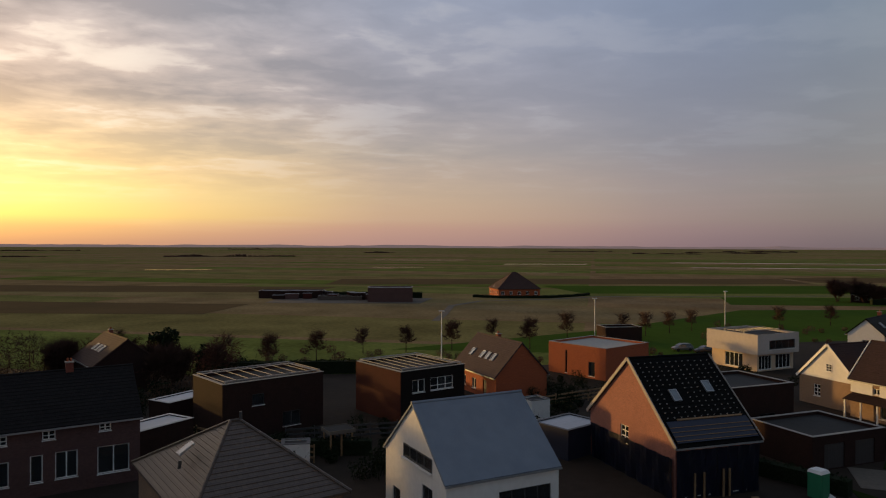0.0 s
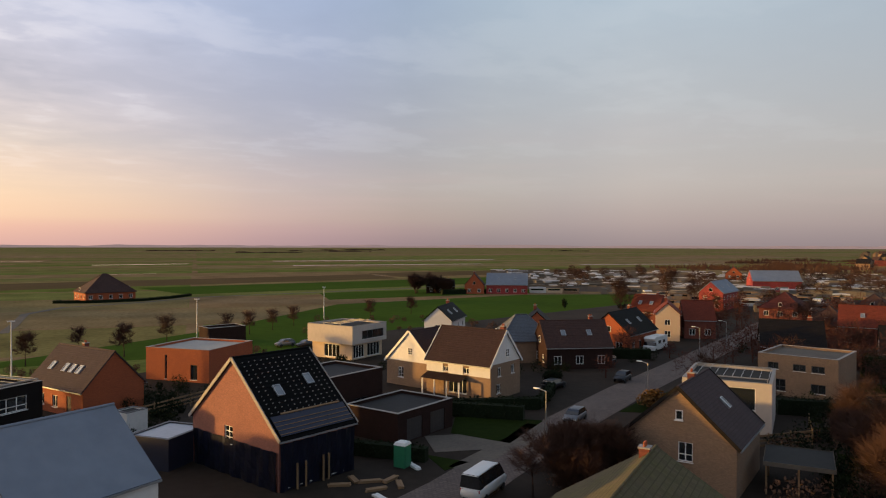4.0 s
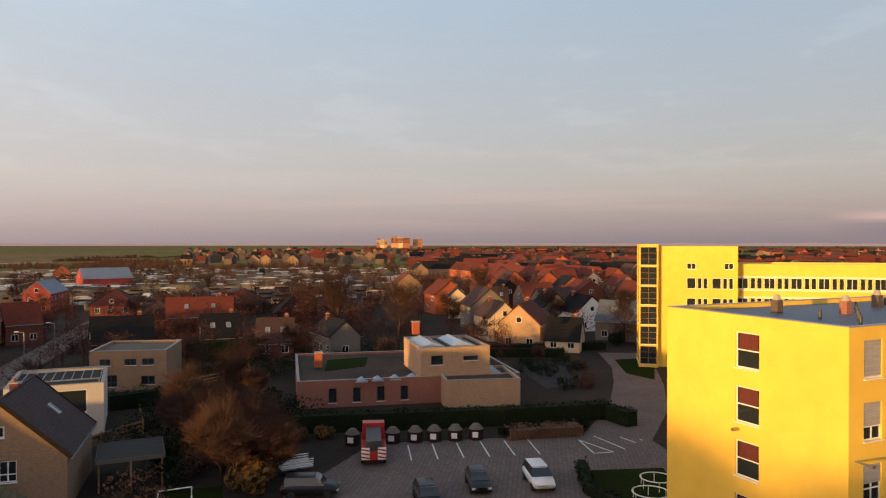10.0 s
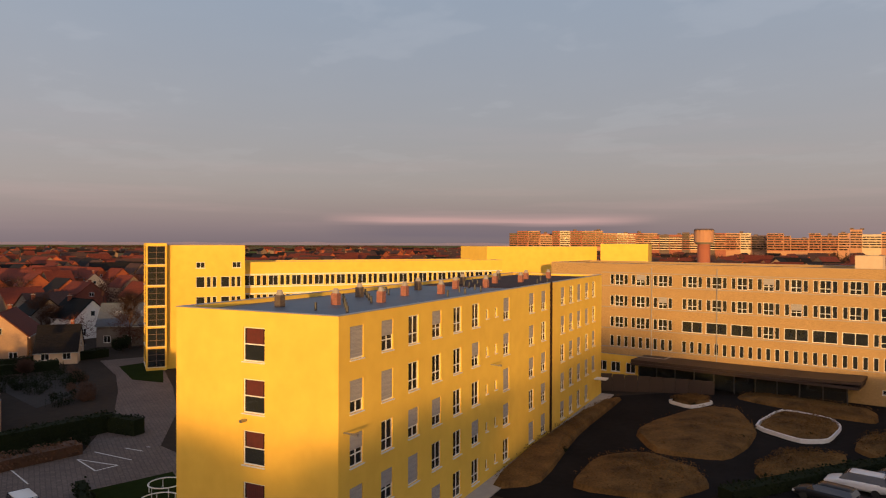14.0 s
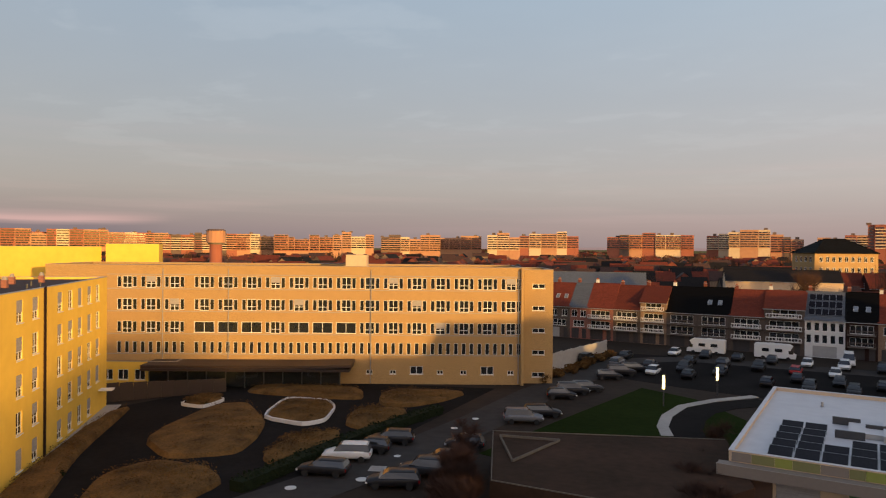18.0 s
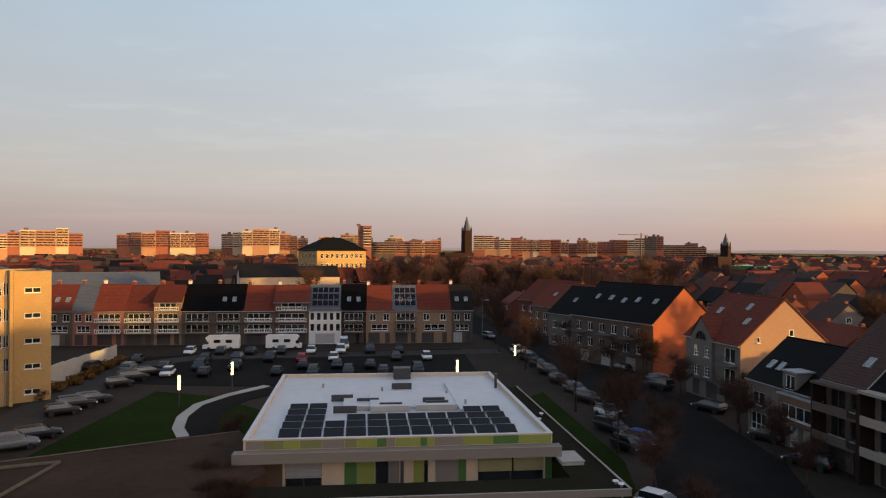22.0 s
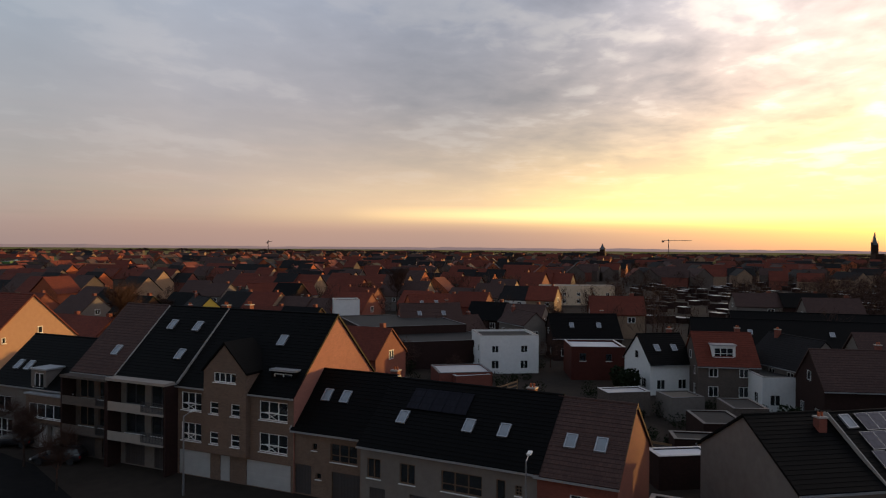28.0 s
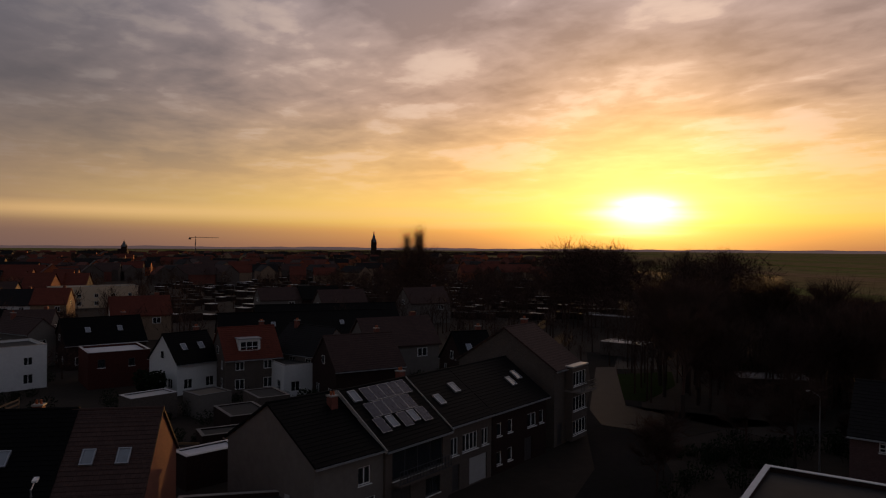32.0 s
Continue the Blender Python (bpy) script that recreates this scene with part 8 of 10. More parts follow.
def church(x, y, a, w, h, spire, label, material="brick_dark"):
    t = thing("church_tower", at(x, y, 0, a), label, "church tower")
    bm = bmesh.new()
    box(bm, -w / 2, w / 2, -w / 2, w / 2, 0, h)
    part("tower", bm, M[material], t)
    bm = bmesh.new()
    tube(bm, (0, 0, h), (0, 0, h + spire), w * 0.55, 0.15, 8)
    part("spire", bm, M["slate_tile"], t)
    for sx in (-1, 1):
        for sy in (-1, 1):
            bm = bmesh.new()
            tube(bm, (sx * w * 0.42, sy * w * 0.42, h), (sx * w * 0.42, sy * w * 0.42, h + spire * 0.35), w * 0.12, 0.05, 6)
            part("pinnacle", bm, M[material], t)
    bm = bmesh.new()
    prism(bm, [(w / 2, 0), (w / 2 + 30, 0), (w / 2 + 30, 14), (w / 2, 14)], 14, 14, 99)
    part("nave", bm, M[material], t)


church(-283, -855, 11, 10, 42, 18.5, "dark brick church tower with a short spire")
church(-433, -550, 30, 7, 24, 11.5, "small church tower with a pointed roof")
church(-1457, 358, 0, 10, 30, 24, "distant church with a sharp spire")
church(-1295, -111, 0, 9, 18, 11, "distant stubby church tower")


def crane(x, y, h, a):
    t = thing("tower_crane", at(x, y, 0, a), "distant tower crane with a long jib", "crane")
    bm = bmesh.new()
    box(bm, -0.55, 0.55, -0.55, 0.55, 0, h)
    part("mast", bm, M["flats_dark"], t)
    bm = bmesh.new()
    box(bm, -12, 42, -0.4, 0.4, h - 2.8, h - 2)
    part("jib", bm, M["flats_dark"], t)
    bm = bmesh.new()
    box(bm, -12, -8, -1, 1, h - 6, h - 3)
    part("counterweight", bm, M["flats_dark"], t)


crane(-1400, 2, 38, 100)
crane(-1108, -680, 30, 40)
crane(-478, -763, 40, 20)
bt = thing("water_tower", at(172, -210, 0, 40), "round brick water tower with a wider tank", "tower")
bm = bmesh.new()
tube(bm, (0, 0, 0), (0, 0, 20.2), 2.3, 2.2, 16)
part("shaft", bm, M["flats_red"], bt)
bm = bmesh.new()
tube(bm, (0, 0, 20.2), (0, 0, 20.9), 2.3, 3.3, 16)
part("collar", bm, M["coping"], bt)
bm = bmesh.new()
tube(bm, (0, 0, 20.9), (0, 0, 25.2), 3.4, 3.4, 16)
part("tank", bm, M["flats_tan"], bt)
bm = bmesh.new()
tube(bm, (0, 0, 25.2), (0, 0, 25.8), 3.7, 2.9, 16)
part("roof", bm, M["flats_dark"], bt)
apartment_block(-140, -788, -190, 15, 44)
apartment_block(-205, -940, -192, 80, 33)
flat_house("green and yellow striped factory hall", -335, -395, 40, 60, 20, 10, "panel_green", "zinc", name="factory_hall", category="building")

# ---- fields and farm ----
hip_house("farmhouse with a pyramid roof and orange brick walls", 29, 287, 10, 17, 15, 3.4, 9.5, "brick_orange", "tile_brown", 1.5, mid_ops(17, 15, 3.4, 9.5), name="farmhouse")
flat_house("dark farm shed with a flat roof", -19, 256, 3, 16, 9, 5.2, "brick_mauve", "zinc", name="farm_shed", category="shed")
flat_house("open farm yard store with low walls", -38, 262, 3, 16, 6, 1.5, "brick_grey", "gravel", name="yard_store", category="shed")
flat_house("low farm sheds in a row", -58, 272, 3, 24, 8, 2.8, "brick_dark", "zinc", name="farm_shed", category="shed")
sheet("farm_yard", [(-62, 246), (-8, 246), (-4, 270), (-62, 282)], 0.06, "gravel", "pale gravel farm yard", category="yard")
r_ = random.Random(31)
for k in range(14):
    x, y = -60 + k * 3.1 + r_.uniform(-1, 1), 268 + r_.uniform(-6, 6)
    flat_house("small farm outbuilding with a sheet roof", x, y, r_.uniform(-10, 10), r_.uniform(2.5, 6), r_.uniform(2, 4), r_.uniform(1.4, 2.6), r_.choice(("brick_dark", "brick_mauve", "brick_wine")), r_.choice(("zinc", "bitumen", "membrane")), name="outbuilding", category="shed", para=0.05, coping="zinc", group="farm outbuildings")
strip("track", [(-2, 190), (0, 205), (3, 238), (14, 258), (38, 266), (62, 282), (160, 290), (330, 300)], 2.2, 0.05, "gravel", "pale farm track between the fields")
flat_house("dark timber garden shed on the field edge", 37.5, 150, 10, 8, 5, 3.4, "brick_dark", "bitumen", name="shed", category="shed")
M["water"] = mat("water", (0.02, 0.025, 0.03), (0.015, 0.02, 0.02), 0.5, 0.05, spec=1.0)
for x, y, L, w, a in ((110, 760, 90, 12, 4), (330, 640, 200, 10, -10), (420, 820, 300, 16, -8), (-40, 640, 46, 4, 6), (70, 520, 30, 2, 4), (250, 420, 90, 2, -5), (-30, 950, 120, 7, 3), (600, 520, 200, 9, -20), (-210, 560, 50, 4, 8)):
    c, s = math.cos(radians(a)), math.sin(radians(a))
    sheet("ditch", [(x + c * u - s * v, y + s * u + c * v) for u, v in ((-L / 2, -w / 2), (L / 2, -w / 2), (L / 2, w / 2), (-L / 2, w / 2))], 0.04, "water", "long pool of still water between fields", thick=0.03, category="water")
M["pasture"] = mat("pasture", (0.070, 0.118, 0.020), (0.048, 0.080, 0.016), 0.4, 1.0, 0.3, stain=0.7, spec=0.0)
M["stubble"] = mat("stubble", (0.15, 0.102, 0.052), (0.105, 0.078, 0.042), 0.4, 1.0, 0.3, stain=0.7, spec=0.0)
for i, (pts, k) in enumerate((([(-10, 138), (40, 172), (95, 225), (180, 230), (240, 200), (120, 150), (60, 130)], "pasture"), ([(-220, 300), (-60, 300), (-50, 340), (-220, 345)], "stubble"), ([(60, 300), (330, 310), (340, 370), (50, 355)], "pasture"),
                 ([(-60, 360), (200, 380), (210, 440), (-60, 420)], "stubble"), ([(100, 245), (320, 225), (330, 280), (110, 280)], "pasture"), ([(210, 395), (480, 400), (500, 470), (215, 455)], "stubble"), ([(-260, 210), (-70, 205), (-66, 240), (-260, 260)], "stubble"))):
    sheet("field", pts, 0.02 + 0.004 * i, k, "green pasture" if k == "pasture" else "brown stubble field", thick=0.01, category="field")
for x, y in ((-0.2, 124), (33.3, 154.7), (72.3, 180.8)):
    t = thing("lamp_post", at(x, y, 0), "slim pale lamp post on the field edge", "lamp post", "posts on the field edge")
    bm = bmesh.new()
    tube(bm, (0, 0, 0), (0, 0, 8.8), 0.12, 0.07, 8)
    part("pole", bm, M["frame_white"], t)
    bm = bmesh.new()
    box(bm, -0.5, 0.5, -0.1, 0.1, 8.8, 8.95)
    part("lamp_head", bm, M["frame_white"], t)

ROADS = [([(24, 46), (42, 55), (74, 71), (126, 94), (170, 114)], 4.0), ([(-26, -20), (-45, -58), (-56, -110), (-62, -176)], 7.5), ([(-26, -20), (-42, 26), (-72, 47), (-120, 76)], 5.5), ([(-72, 48), (-62, 57), (-61, 68)], 4.5), ([(-118, 80), (-102, 71)], 8.0), ([(-82, 82), (-75, 70)], 6.0), ([(134, -14), (90, -12), (76, -8)], 4.5)]


def on_road(x, y):
    p = Vector((x, y))
    for pts, w in ROADS:
        for a, b in zip(pts, pts[1:]):
            a, b = Vector(a), Vector(b)
            k = max(0.0, min(1.0, (p - a).dot(b - a) / (b - a).length_squared))
            if (a.lerp(b, k) - p).length < w:
                return True
    return False


# ---- trees and hedges ----
for x, y, k, s in ((1.8, 137, 5, 0.95), (10.7, 150, 5, 0.8), (17.2, 139, 5, 1.0), (26.8, 152, 5, 1.0), (40.5, 158, 5, 0.9), (46, 160, 5, 0.9), (-15, 133, 5, 0.8), (-22, 123, 5, 0.9), (-7, 135, 5, 0.8), (-29, 118, 5, 0.9), (53, 165, 5, 0.85), (60, 170, 5, 0.85), (84, 176, 5, 0.9), (100, 182, 5, 0.85),
                   (-62, 90, 2, 0.8), (-70, 96, 2, 0.9), (-44, 104, 4, 1.4), (-38, 98, 4, 1.6), (-50, 110, 1, 1.0), (-56, 104, 4, 1.6), (-33, 104, 1, 0.9), (-78, 88, 2, 0.9), (-90, 86, 2, 1.0),
                   (40, 46, 4, 1.3), (43, 44, 4, 1.4), (38, 42, 4, 1.1), (46, 49, 4, 1.0), (36, 45, 1, 0.7), (60, 30, 0, 0.8), (62, 26, 1, 0.9), (57, 27, 4, 1.7), (65, 28, 4, 1.5), (63, 33, 1, 0.8), (68, 36, 4, 1.3), (72, 33, 2, 0.7), (58, 23, 4, 1.4), (74, 40, 1, 0.9), (80, 35, 4, 1.4), (55, 25, 1, 0.8),
                   (144, 258, 4, 2.1), (148, 256, 1, 1.2), (152, 255, 4, 2.0), (147, 262, 1, 1.1), (155, 252, 4, 1.6)):
    plant(k, x, y, s)
for _ in range(110):
    yw = rng.uniform(-44, -262)
    d = 95 * (2.8 ** rng.random())
    x, y = -d * math.sin(radians(yw)), d * math.cos(radians(yw))
    if free(x, y, 1.5) and not (-135 < yw < -100 and d < 150):
        plant(rng.choice((0, 1, 1, 2, 4, 4)), x, y, rng.uniform(0.7, 1.25))
for _ in range(110):
    yw = rng.uniform(-40, -280)
    d = 75 * (4.5 ** rng.random())
    x, y = -d * math.sin(radians(yw)), d * math.cos(radians(yw))
    if free(x, y, 2.0):
        plant(rng.choice((0, 0, 1, 2)), x, y, rng.uniform(0.6, 1.1), BUSHES)
# park trees behind the terrace
for _ in range(26):
    yw, d = rng.uniform(-190, -214), rng.uniform(200, 260)
    plant(rng.choice((2, 2, 0)), -d * math.sin(radians(yw)), d * math.cos(radians(yw)), rng.uniform(0.9, 1.4))
# wood on the sunset side
for _ in range(95):
    yw, d = rng.uniform(39, 54), rng.uniform(88, 142)
    k = rng.choice((2, 2, 0, 3, 2))
    if yw > 46 and rng.random() < 0.45 or k == 3 and d < 165 or on_road(-d * math.sin(radians(yw)), d * math.cos(radians(yw))):
        continue
    plant(k, -d * math.sin(radians(yw)), d * math.cos(radians(yw)), rng.uniform(0.75, 1.0) * (12.2, 0, 11.4, 0)[k] / 9 * (0.85 if d < 105 else 1.0) if k != 3 else rng.uniform(0.7, 0.95))
for _ in range(26):
    yw, d = rng.uniform(36, 56), rng.uniform(70, 108)
    x, y = -d * math.sin(radians(yw)), d * math.cos(radians(yw))
    if not on_road(x, y) and yw < 50:
        plant(rng.choice((0, 1, 4)), x, y, rng.uniform(0.7, 1.1))
for x, y, s in ((-213, 62, 1.15), (-216, 69, 1.2), (-187, 112, 0.95), (-180, 118, 0.9), (-176, 140, 0.95), (-160, 140, 0.9)):
    plant(3, x, y, s)
def far_woods(zones, label):
    """Trees too far off to tell apart, in one mesh: trunks and clumps of slim twigs."""
    bm = bmesh.new()
    for y0, y1, d0, d1, n, h0, h1 in zones:
        for _ in range(n):
            yw, d = rng.uniform(y0, y1), rng.uniform(d0, d1)
            p = Vector((-d * math.sin(radians(yw)), d * math.cos(radians(yw)), 0))
            h = rng.uniform(h0, h1)
            tube(bm, p, p + Vector((0, 0, h * 0.5)), 0.16, 0.1, 3, False)
            for _ in range(110):
                o = p + Vector((rng.gauss(0, h * 0.12), rng.gauss(0, h * 0.12), h * rng.uniform(0.28, 0.8)))
                tip = o + Vector((rng.gauss(0, h * 0.14), rng.gauss(0, h * 0.14), h * rng.uniform(0.05, 0.3)))
                w = Vector((rng.uniform(-1, 1), rng.uniform(-1, 1), 0)) * 0.05 * d / 150
                bm.faces.new([bm.verts.new(o - w), bm.verts.new(o + w), bm.verts.new(tip)])
    tagged(part("far_trees", bm, M["twig"]), label, "trees", kind="stuff")


far_woods(((60, 118, 150, 420, 260, 6, 11), (38, 46, 96, 146, 110, 10, 15), (46, 56, 96, 146, 36, 9, 13), (54, 76, 165, 760, 520, 6, 12), (56, 70, 125, 180, 40, 4, 8), (76, 120, 400, 900, 260, 6, 11), (100, 160, 190, 420, 120, 5, 9)), "bare trees and scrub on the sunset side")
bm, rz_, rk_ = bmesh.new(), bmesh.new(), bmesh.new()
for j in range(15):
    for i in range(44):
        d, yw = 205 + j * 17 + rng.uniform(-4, 4), 57 + i * 0.82 + rng.uniform(-0.3, 0.3)
        x, y = -d * math.sin(radians(yw)), d * math.cos(radians(yw))
        if rng.random() < 0.4 or not free(x, y, 2.5):
            continue
        m = at(x, y, 0, 40 + rng.uniform(-8, 8))
        L_, z_ = rng.uniform(1.2, 3.0), rng.uniform(1.5, 2.2)
        box(bm, -L_, L_, -1.2, 1.2, 0, z_, m)
        box(rz_ if rng.random() < 0.35 else rk_, -L_ - 0.15, L_ + 0.15, -1.35, 1.35, z_ + 0.004, z_ + 0.12, m)
tagged(part("allotment_sheds", bm, M["brick_dark"]), "rows of small dark garden sheds", "sheds", kind="stuff")
tagged(part("allotment_roofs", rz_, M["zinc"]), "shiny sheet roofs and glass of the garden sheds", "roofs", kind="stuff")
tagged(part("allotment_roofs", rk_, M["bitumen"]), "dark felt roofs of the garden sheds", "roofs", kind="stuff")
far_woods(((-60, -130, 200, 600, 300, 5, 10), (-150, -260, 230, 700, 320, 5, 11), (-190, -216, 200, 420, 160, 9, 14)), "bare trees between the far houses of the town")
def garden_crowns(zones, material, label, seed):
    """Round bare crowns of garden trees in one mesh: short trunks and a haze of fine twigs."""
    r_ = random.Random(seed)
    bm = bmesh.new()
    for y0, y1, d0, d1, n, h0, h1 in zones:
        for _ in range(n):
            yw, d = r_.uniform(y0, y1), r_.uniform(d0, d1)
            p = Vector((-d * math.sin(radians(yw)), d * math.cos(radians(yw)), 0))
            if not free(p.x, p.y, 0.2) or on_road(p.x, p.y):
                continue
            h = r_.uniform(h0, h1)
            tube(bm, p, p + Vector((0, 0, h * 0.45)), 0.14, 0.08, 3, False)
            c = p + Vector((0, 0, h * 0.58))
            w_ = r_.uniform(0.36, 0.5) * h
            for _ in range(300):
                v = Vector((r_.gauss(0, 1), r_.gauss(0, 1), r_.gauss(0, 1))).normalized() * r_.uniform(0.25, 1.0) ** 0.6
                o = c + Vector((v.x * w_, v.y * w_, v.z * h * 0.38))
                g = (Vector((r_.gauss(0, 1), r_.gauss(0, 1), r_.gauss(0.5, 0.8))) + v * 0.7).normalized()
                k = g.cross(Vector((r_.uniform(-1, 1), r_.uniform(-1, 1), r_.uniform(-1, 1)))).normalized() * 0.05 * d / 150
                bm.faces.new([bm.verts.new(o - k), bm.verts.new(o + k), bm.verts.new(o + g * h * r_.uniform(0.08, 0.2))])
    tagged(part("garden_trees", bm, M[material]), label, "trees", kind="stuff")


def tree_line(rows, label):
    """Far hedgerows across the fields: low twiggy clumps along a line, in one mesh."""
    bm = bmesh.new()
    for yw, d, L, turn, h in rows:
        p = Vector((-d * math.sin(radians(yw)), d * math.cos(radians(yw)), 0))
        u = Vector((math.cos(radians(yw + turn)), math.sin(radians(yw + turn)), 0))
        for _ in range(int(L * 1.6)):
            o = p + u * rng.uniform(-L / 2, L / 2) + Vector((rng.gauss(0, 2), rng.gauss(0, 2), 0))
            hh = h * (0.55 + 0.45 * math.sin(o.x * 0.09) * math.sin(o.y * 0.05 + 1)) * rng.uniform(0.5, 1.1)
            for _ in range(3):
                b = o + Vector((rng.gauss(0, 1), rng.gauss(0, 1), 0))
                w = u * 0.09 * d / 150
                bm.faces.new([bm.verts.new(b - w), bm.verts.new(b + w), bm.verts.new(b + Vector((rng.gauss(0, 0.8), rng.gauss(0, 0.8), hh)))])
    tagged(part("far_hedgerows", bm, M["twig"]), label, "hedgerow", kind="stuff")


M["twig_rust"] = mat("twig_rust", (0.105, 0.042, 0.030), (0.060, 0.027, 0.022), 0.5, 0.95, stain=0.9, spec=0.05)
garden_crowns(((-50, -78, 108, 235, 150, 4, 8), (-78, -108, 118, 330, 170, 4, 8), (-44, -62, 100, 150, 24, 3, 6), (28, 14, 108, 124, 16, 4, 7)), "twig_rust", "reddish bare garden trees among the houses", 91)
garden_crowns(((46.5, 53, 185, 240, 40, 17, 20.5), (56.5, 61, 190, 245, 46, 19, 23.5), (71.3, 74, 212, 236, 12, 17, 22), (40, 50, 104, 175, 60, 9, 13), (30, 40, 92, 150, 30, 4, 7), (49, 58, 150, 270, 50, 8, 12), (62, 80, 200, 330, 50, 7, 12)), "twig", "dense dark bare wood on the sunset side", 93)
garden_crowns(((-50, -100, 110, 330, 90, 3, 7), (-40, -80, 300, 520, 110, 4, 8), (-120, -200, 205, 420, 70, 6, 10), (-205, -262, 100, 380, 150, 4, 8)), "twig", "dark bare garden trees among the houses", 92)
tree_line([(rng.uniform(34, -44), rng.uniform(1100, 2900), rng.uniform(60, 220), rng.uniform(-12, 12), rng.uniform(3, 6)) for _ in range(14)], "far lines of hedge and trees along the fields")
# belts added to darken the lit strip of land under the horizon
tree_line([(rng.uniform(58, 122), rng.uniform(850, 2600), rng.uniform(160, 420), rng.uniform(-14, 14), rng.uniform(7, 12)) for _ in range(46)], "distant tree belts added to darken the horizon behind the town")
tree_line([(rng.uniform(-70, -240), rng.uniform(1300, 2800), rng.uniform(160, 420), rng.uniform(-14, 14), rng.uniform(7, 12)) for _ in range(50)], "distant tree belts added to darken the horizon beyond the far town")
tree_line([(yw + rng.uniform(-1, 1), rng.uniform(245, 325), rng.uniform(20, 30), rng.uniform(-14, 14), rng.uniform(15, 21)) for yw in (-193.5, -195.5, -197.5, -199.5, -201.5, -203.5, -205.5, -207.5) for _ in range(8)], "brown belt of bare trees behind the terrace")
tree_line([(rng.uniform(-211, -226), rng.uniform(330, 480), rng.uniform(20, 45), rng.uniform(-14, 14), rng.uniform(13, 18)) for _ in range(14)], "clumps of bare trees among the roofs")
tree_line([(rng.uniform(-122, -218), rng.uniform(560, 830), rng.uniform(50, 130), rng.uniform(-14, 14), rng.uniform(12, 17)) for _ in range(46)], "bare trees in the town before the apartment blocks")
tree_line([(rng.uniform(-62, -112), rng.uniform(190, 420), rng.uniform(10, 26), rng.uniform(-14, 14), rng.uniform(6, 10)) for _ in range(44)], "bare trees and shrubs between the houses")
tree_line([(rng.uniform(-50, -74), rng.uniform(420, 1100), rng.uniform(40, 110), rng.uniform(-14, 14), rng.uniform(6, 9)) for _ in range(26)], "bare trees beyond the caravan park")
hedge([(12, 277), (22, 272), (40, 273), (52, 281), (60, 290)], 1.2, 1.0, label="low dark hedge round the farmhouse")
hedge([(-62, 283), (-40, 272), (-8, 272)], 2.0, 2.2, label="dark hedge behind the farm yard")
hedge([(150, 247), (163, 246), (178, 238)], 1.8, 2.0, label="dark hedge in front of the barn")
hedge([(72.0, 29), (76.2, 15), (80.5, 1), (84.0, -7.5)], 1.6, 2.0)
hedge([(84.0, -7.5), (80.5, -10)], 1.6, 1.8)
hedge([(38, 70), (46, 74), (56, 69)], 1.2, 1.5)
hedge([(56, 69), (62, 74), (68, 80)], 1.0, 1.3)
hedge([(128, -4), (126, 12), (122, 26)], 1.4, 1.6)
hedge([(64.6, -3.6), (58.4, -3.9), (54.6, -6.2)], 0.9, 1.0, label="low dark hedge round the grass plot")
hedge([(131, 9.5), (134, 0.5), (138, -12)], 1.2, 1.5, label="low dark hedge along the far lane")
hedge([(74.0, 3.4), (75.4, 0.0), (76.8, -4.0)], 2.4, 1.1, "rust_plant", "rounded brown-green shrub mound by the bay lines")
hedge([(84, 66), (90, 63), (99, 62)], 1.2, 1.6)
hedge([(26, 72), (34, 74), (38, 70)], 1.2, 1.8)
for i in range(7):
    plant(3 if i % 2 else 0, 74.0 + i * 0.75, 3.5 - i * 1.3, 0.55, BUSHES)

# ---- car park ----
for k in range(6):
    x, y = 69.9 + k * 2.5 * 0.296, 13.3 - k * 2.5 * 0.955
    strip("bay_line", [(x, y), (x - 4.9, y - 1.3)], 0.13, 0.062, "paint_line", "white painted bay line", 0.006)
for p, q in (((74.2, -3.9), (69.7, -5.1)), ((74.2, -3.9), (70.4, -7.0)), ((69.7, -5.1), (70.4, -7.0)), ((76.0, -5.5), (71.5, -8.3)), ((77.6, -7.0), (74.0, -9.6)), ((78.5, -8.2), (75.0, -10.4))):
    strip("bay_line", [p, q], 0.13, 0.062, "paint_line", "white painted bay line", 0.006)
for x, y in ((69.4, 18.9), (70.6, 15.0), (71.3, 12.8), (71.9, 10.9), (72.5, 8.8), (73.2, 6.7)):
    bollard_bin(x, y)
car("off-roader", "black", 54.8, 18.4, 101)
car("hatchback", "grey", 58.6, 5.2, 15)
car("off-roader", "white", 60.0, 0.2, 15)
car("estate car", "black", 54.5, 8.8, 20)
tk = thing("red_truck", at(65.6, 15.8, 0.06, 14), "red service truck with striped red and white rear panels", "truck")
bm = bmesh.new()
prism(bm, [(-3.0, 0.6), (3.0, 0.6), (3.0, 1.3), (-3.0, 1.3)], 2.3, 2.3, 9)
part("chassis", bm, M["paint_red"], tk)
bm = bmesh.new()
prism(bm, [(1.3, 1.3), (3.0, 1.3), (2.9, 2.2), (2.5, 2.9), (1.3, 2.9)], 2.25, 2.1, 1.6)
part("cab", bm, M["paint_red"], tk)
bm = bmesh.new()
prism(bm, [(-2.6, 1.3), (1.0, 1.3), (1.0, 2.6), (-2.6, 2.2)], 1.5, 1.4, 1.6)
part("crane_body", bm, M["frame_dark"], tk)
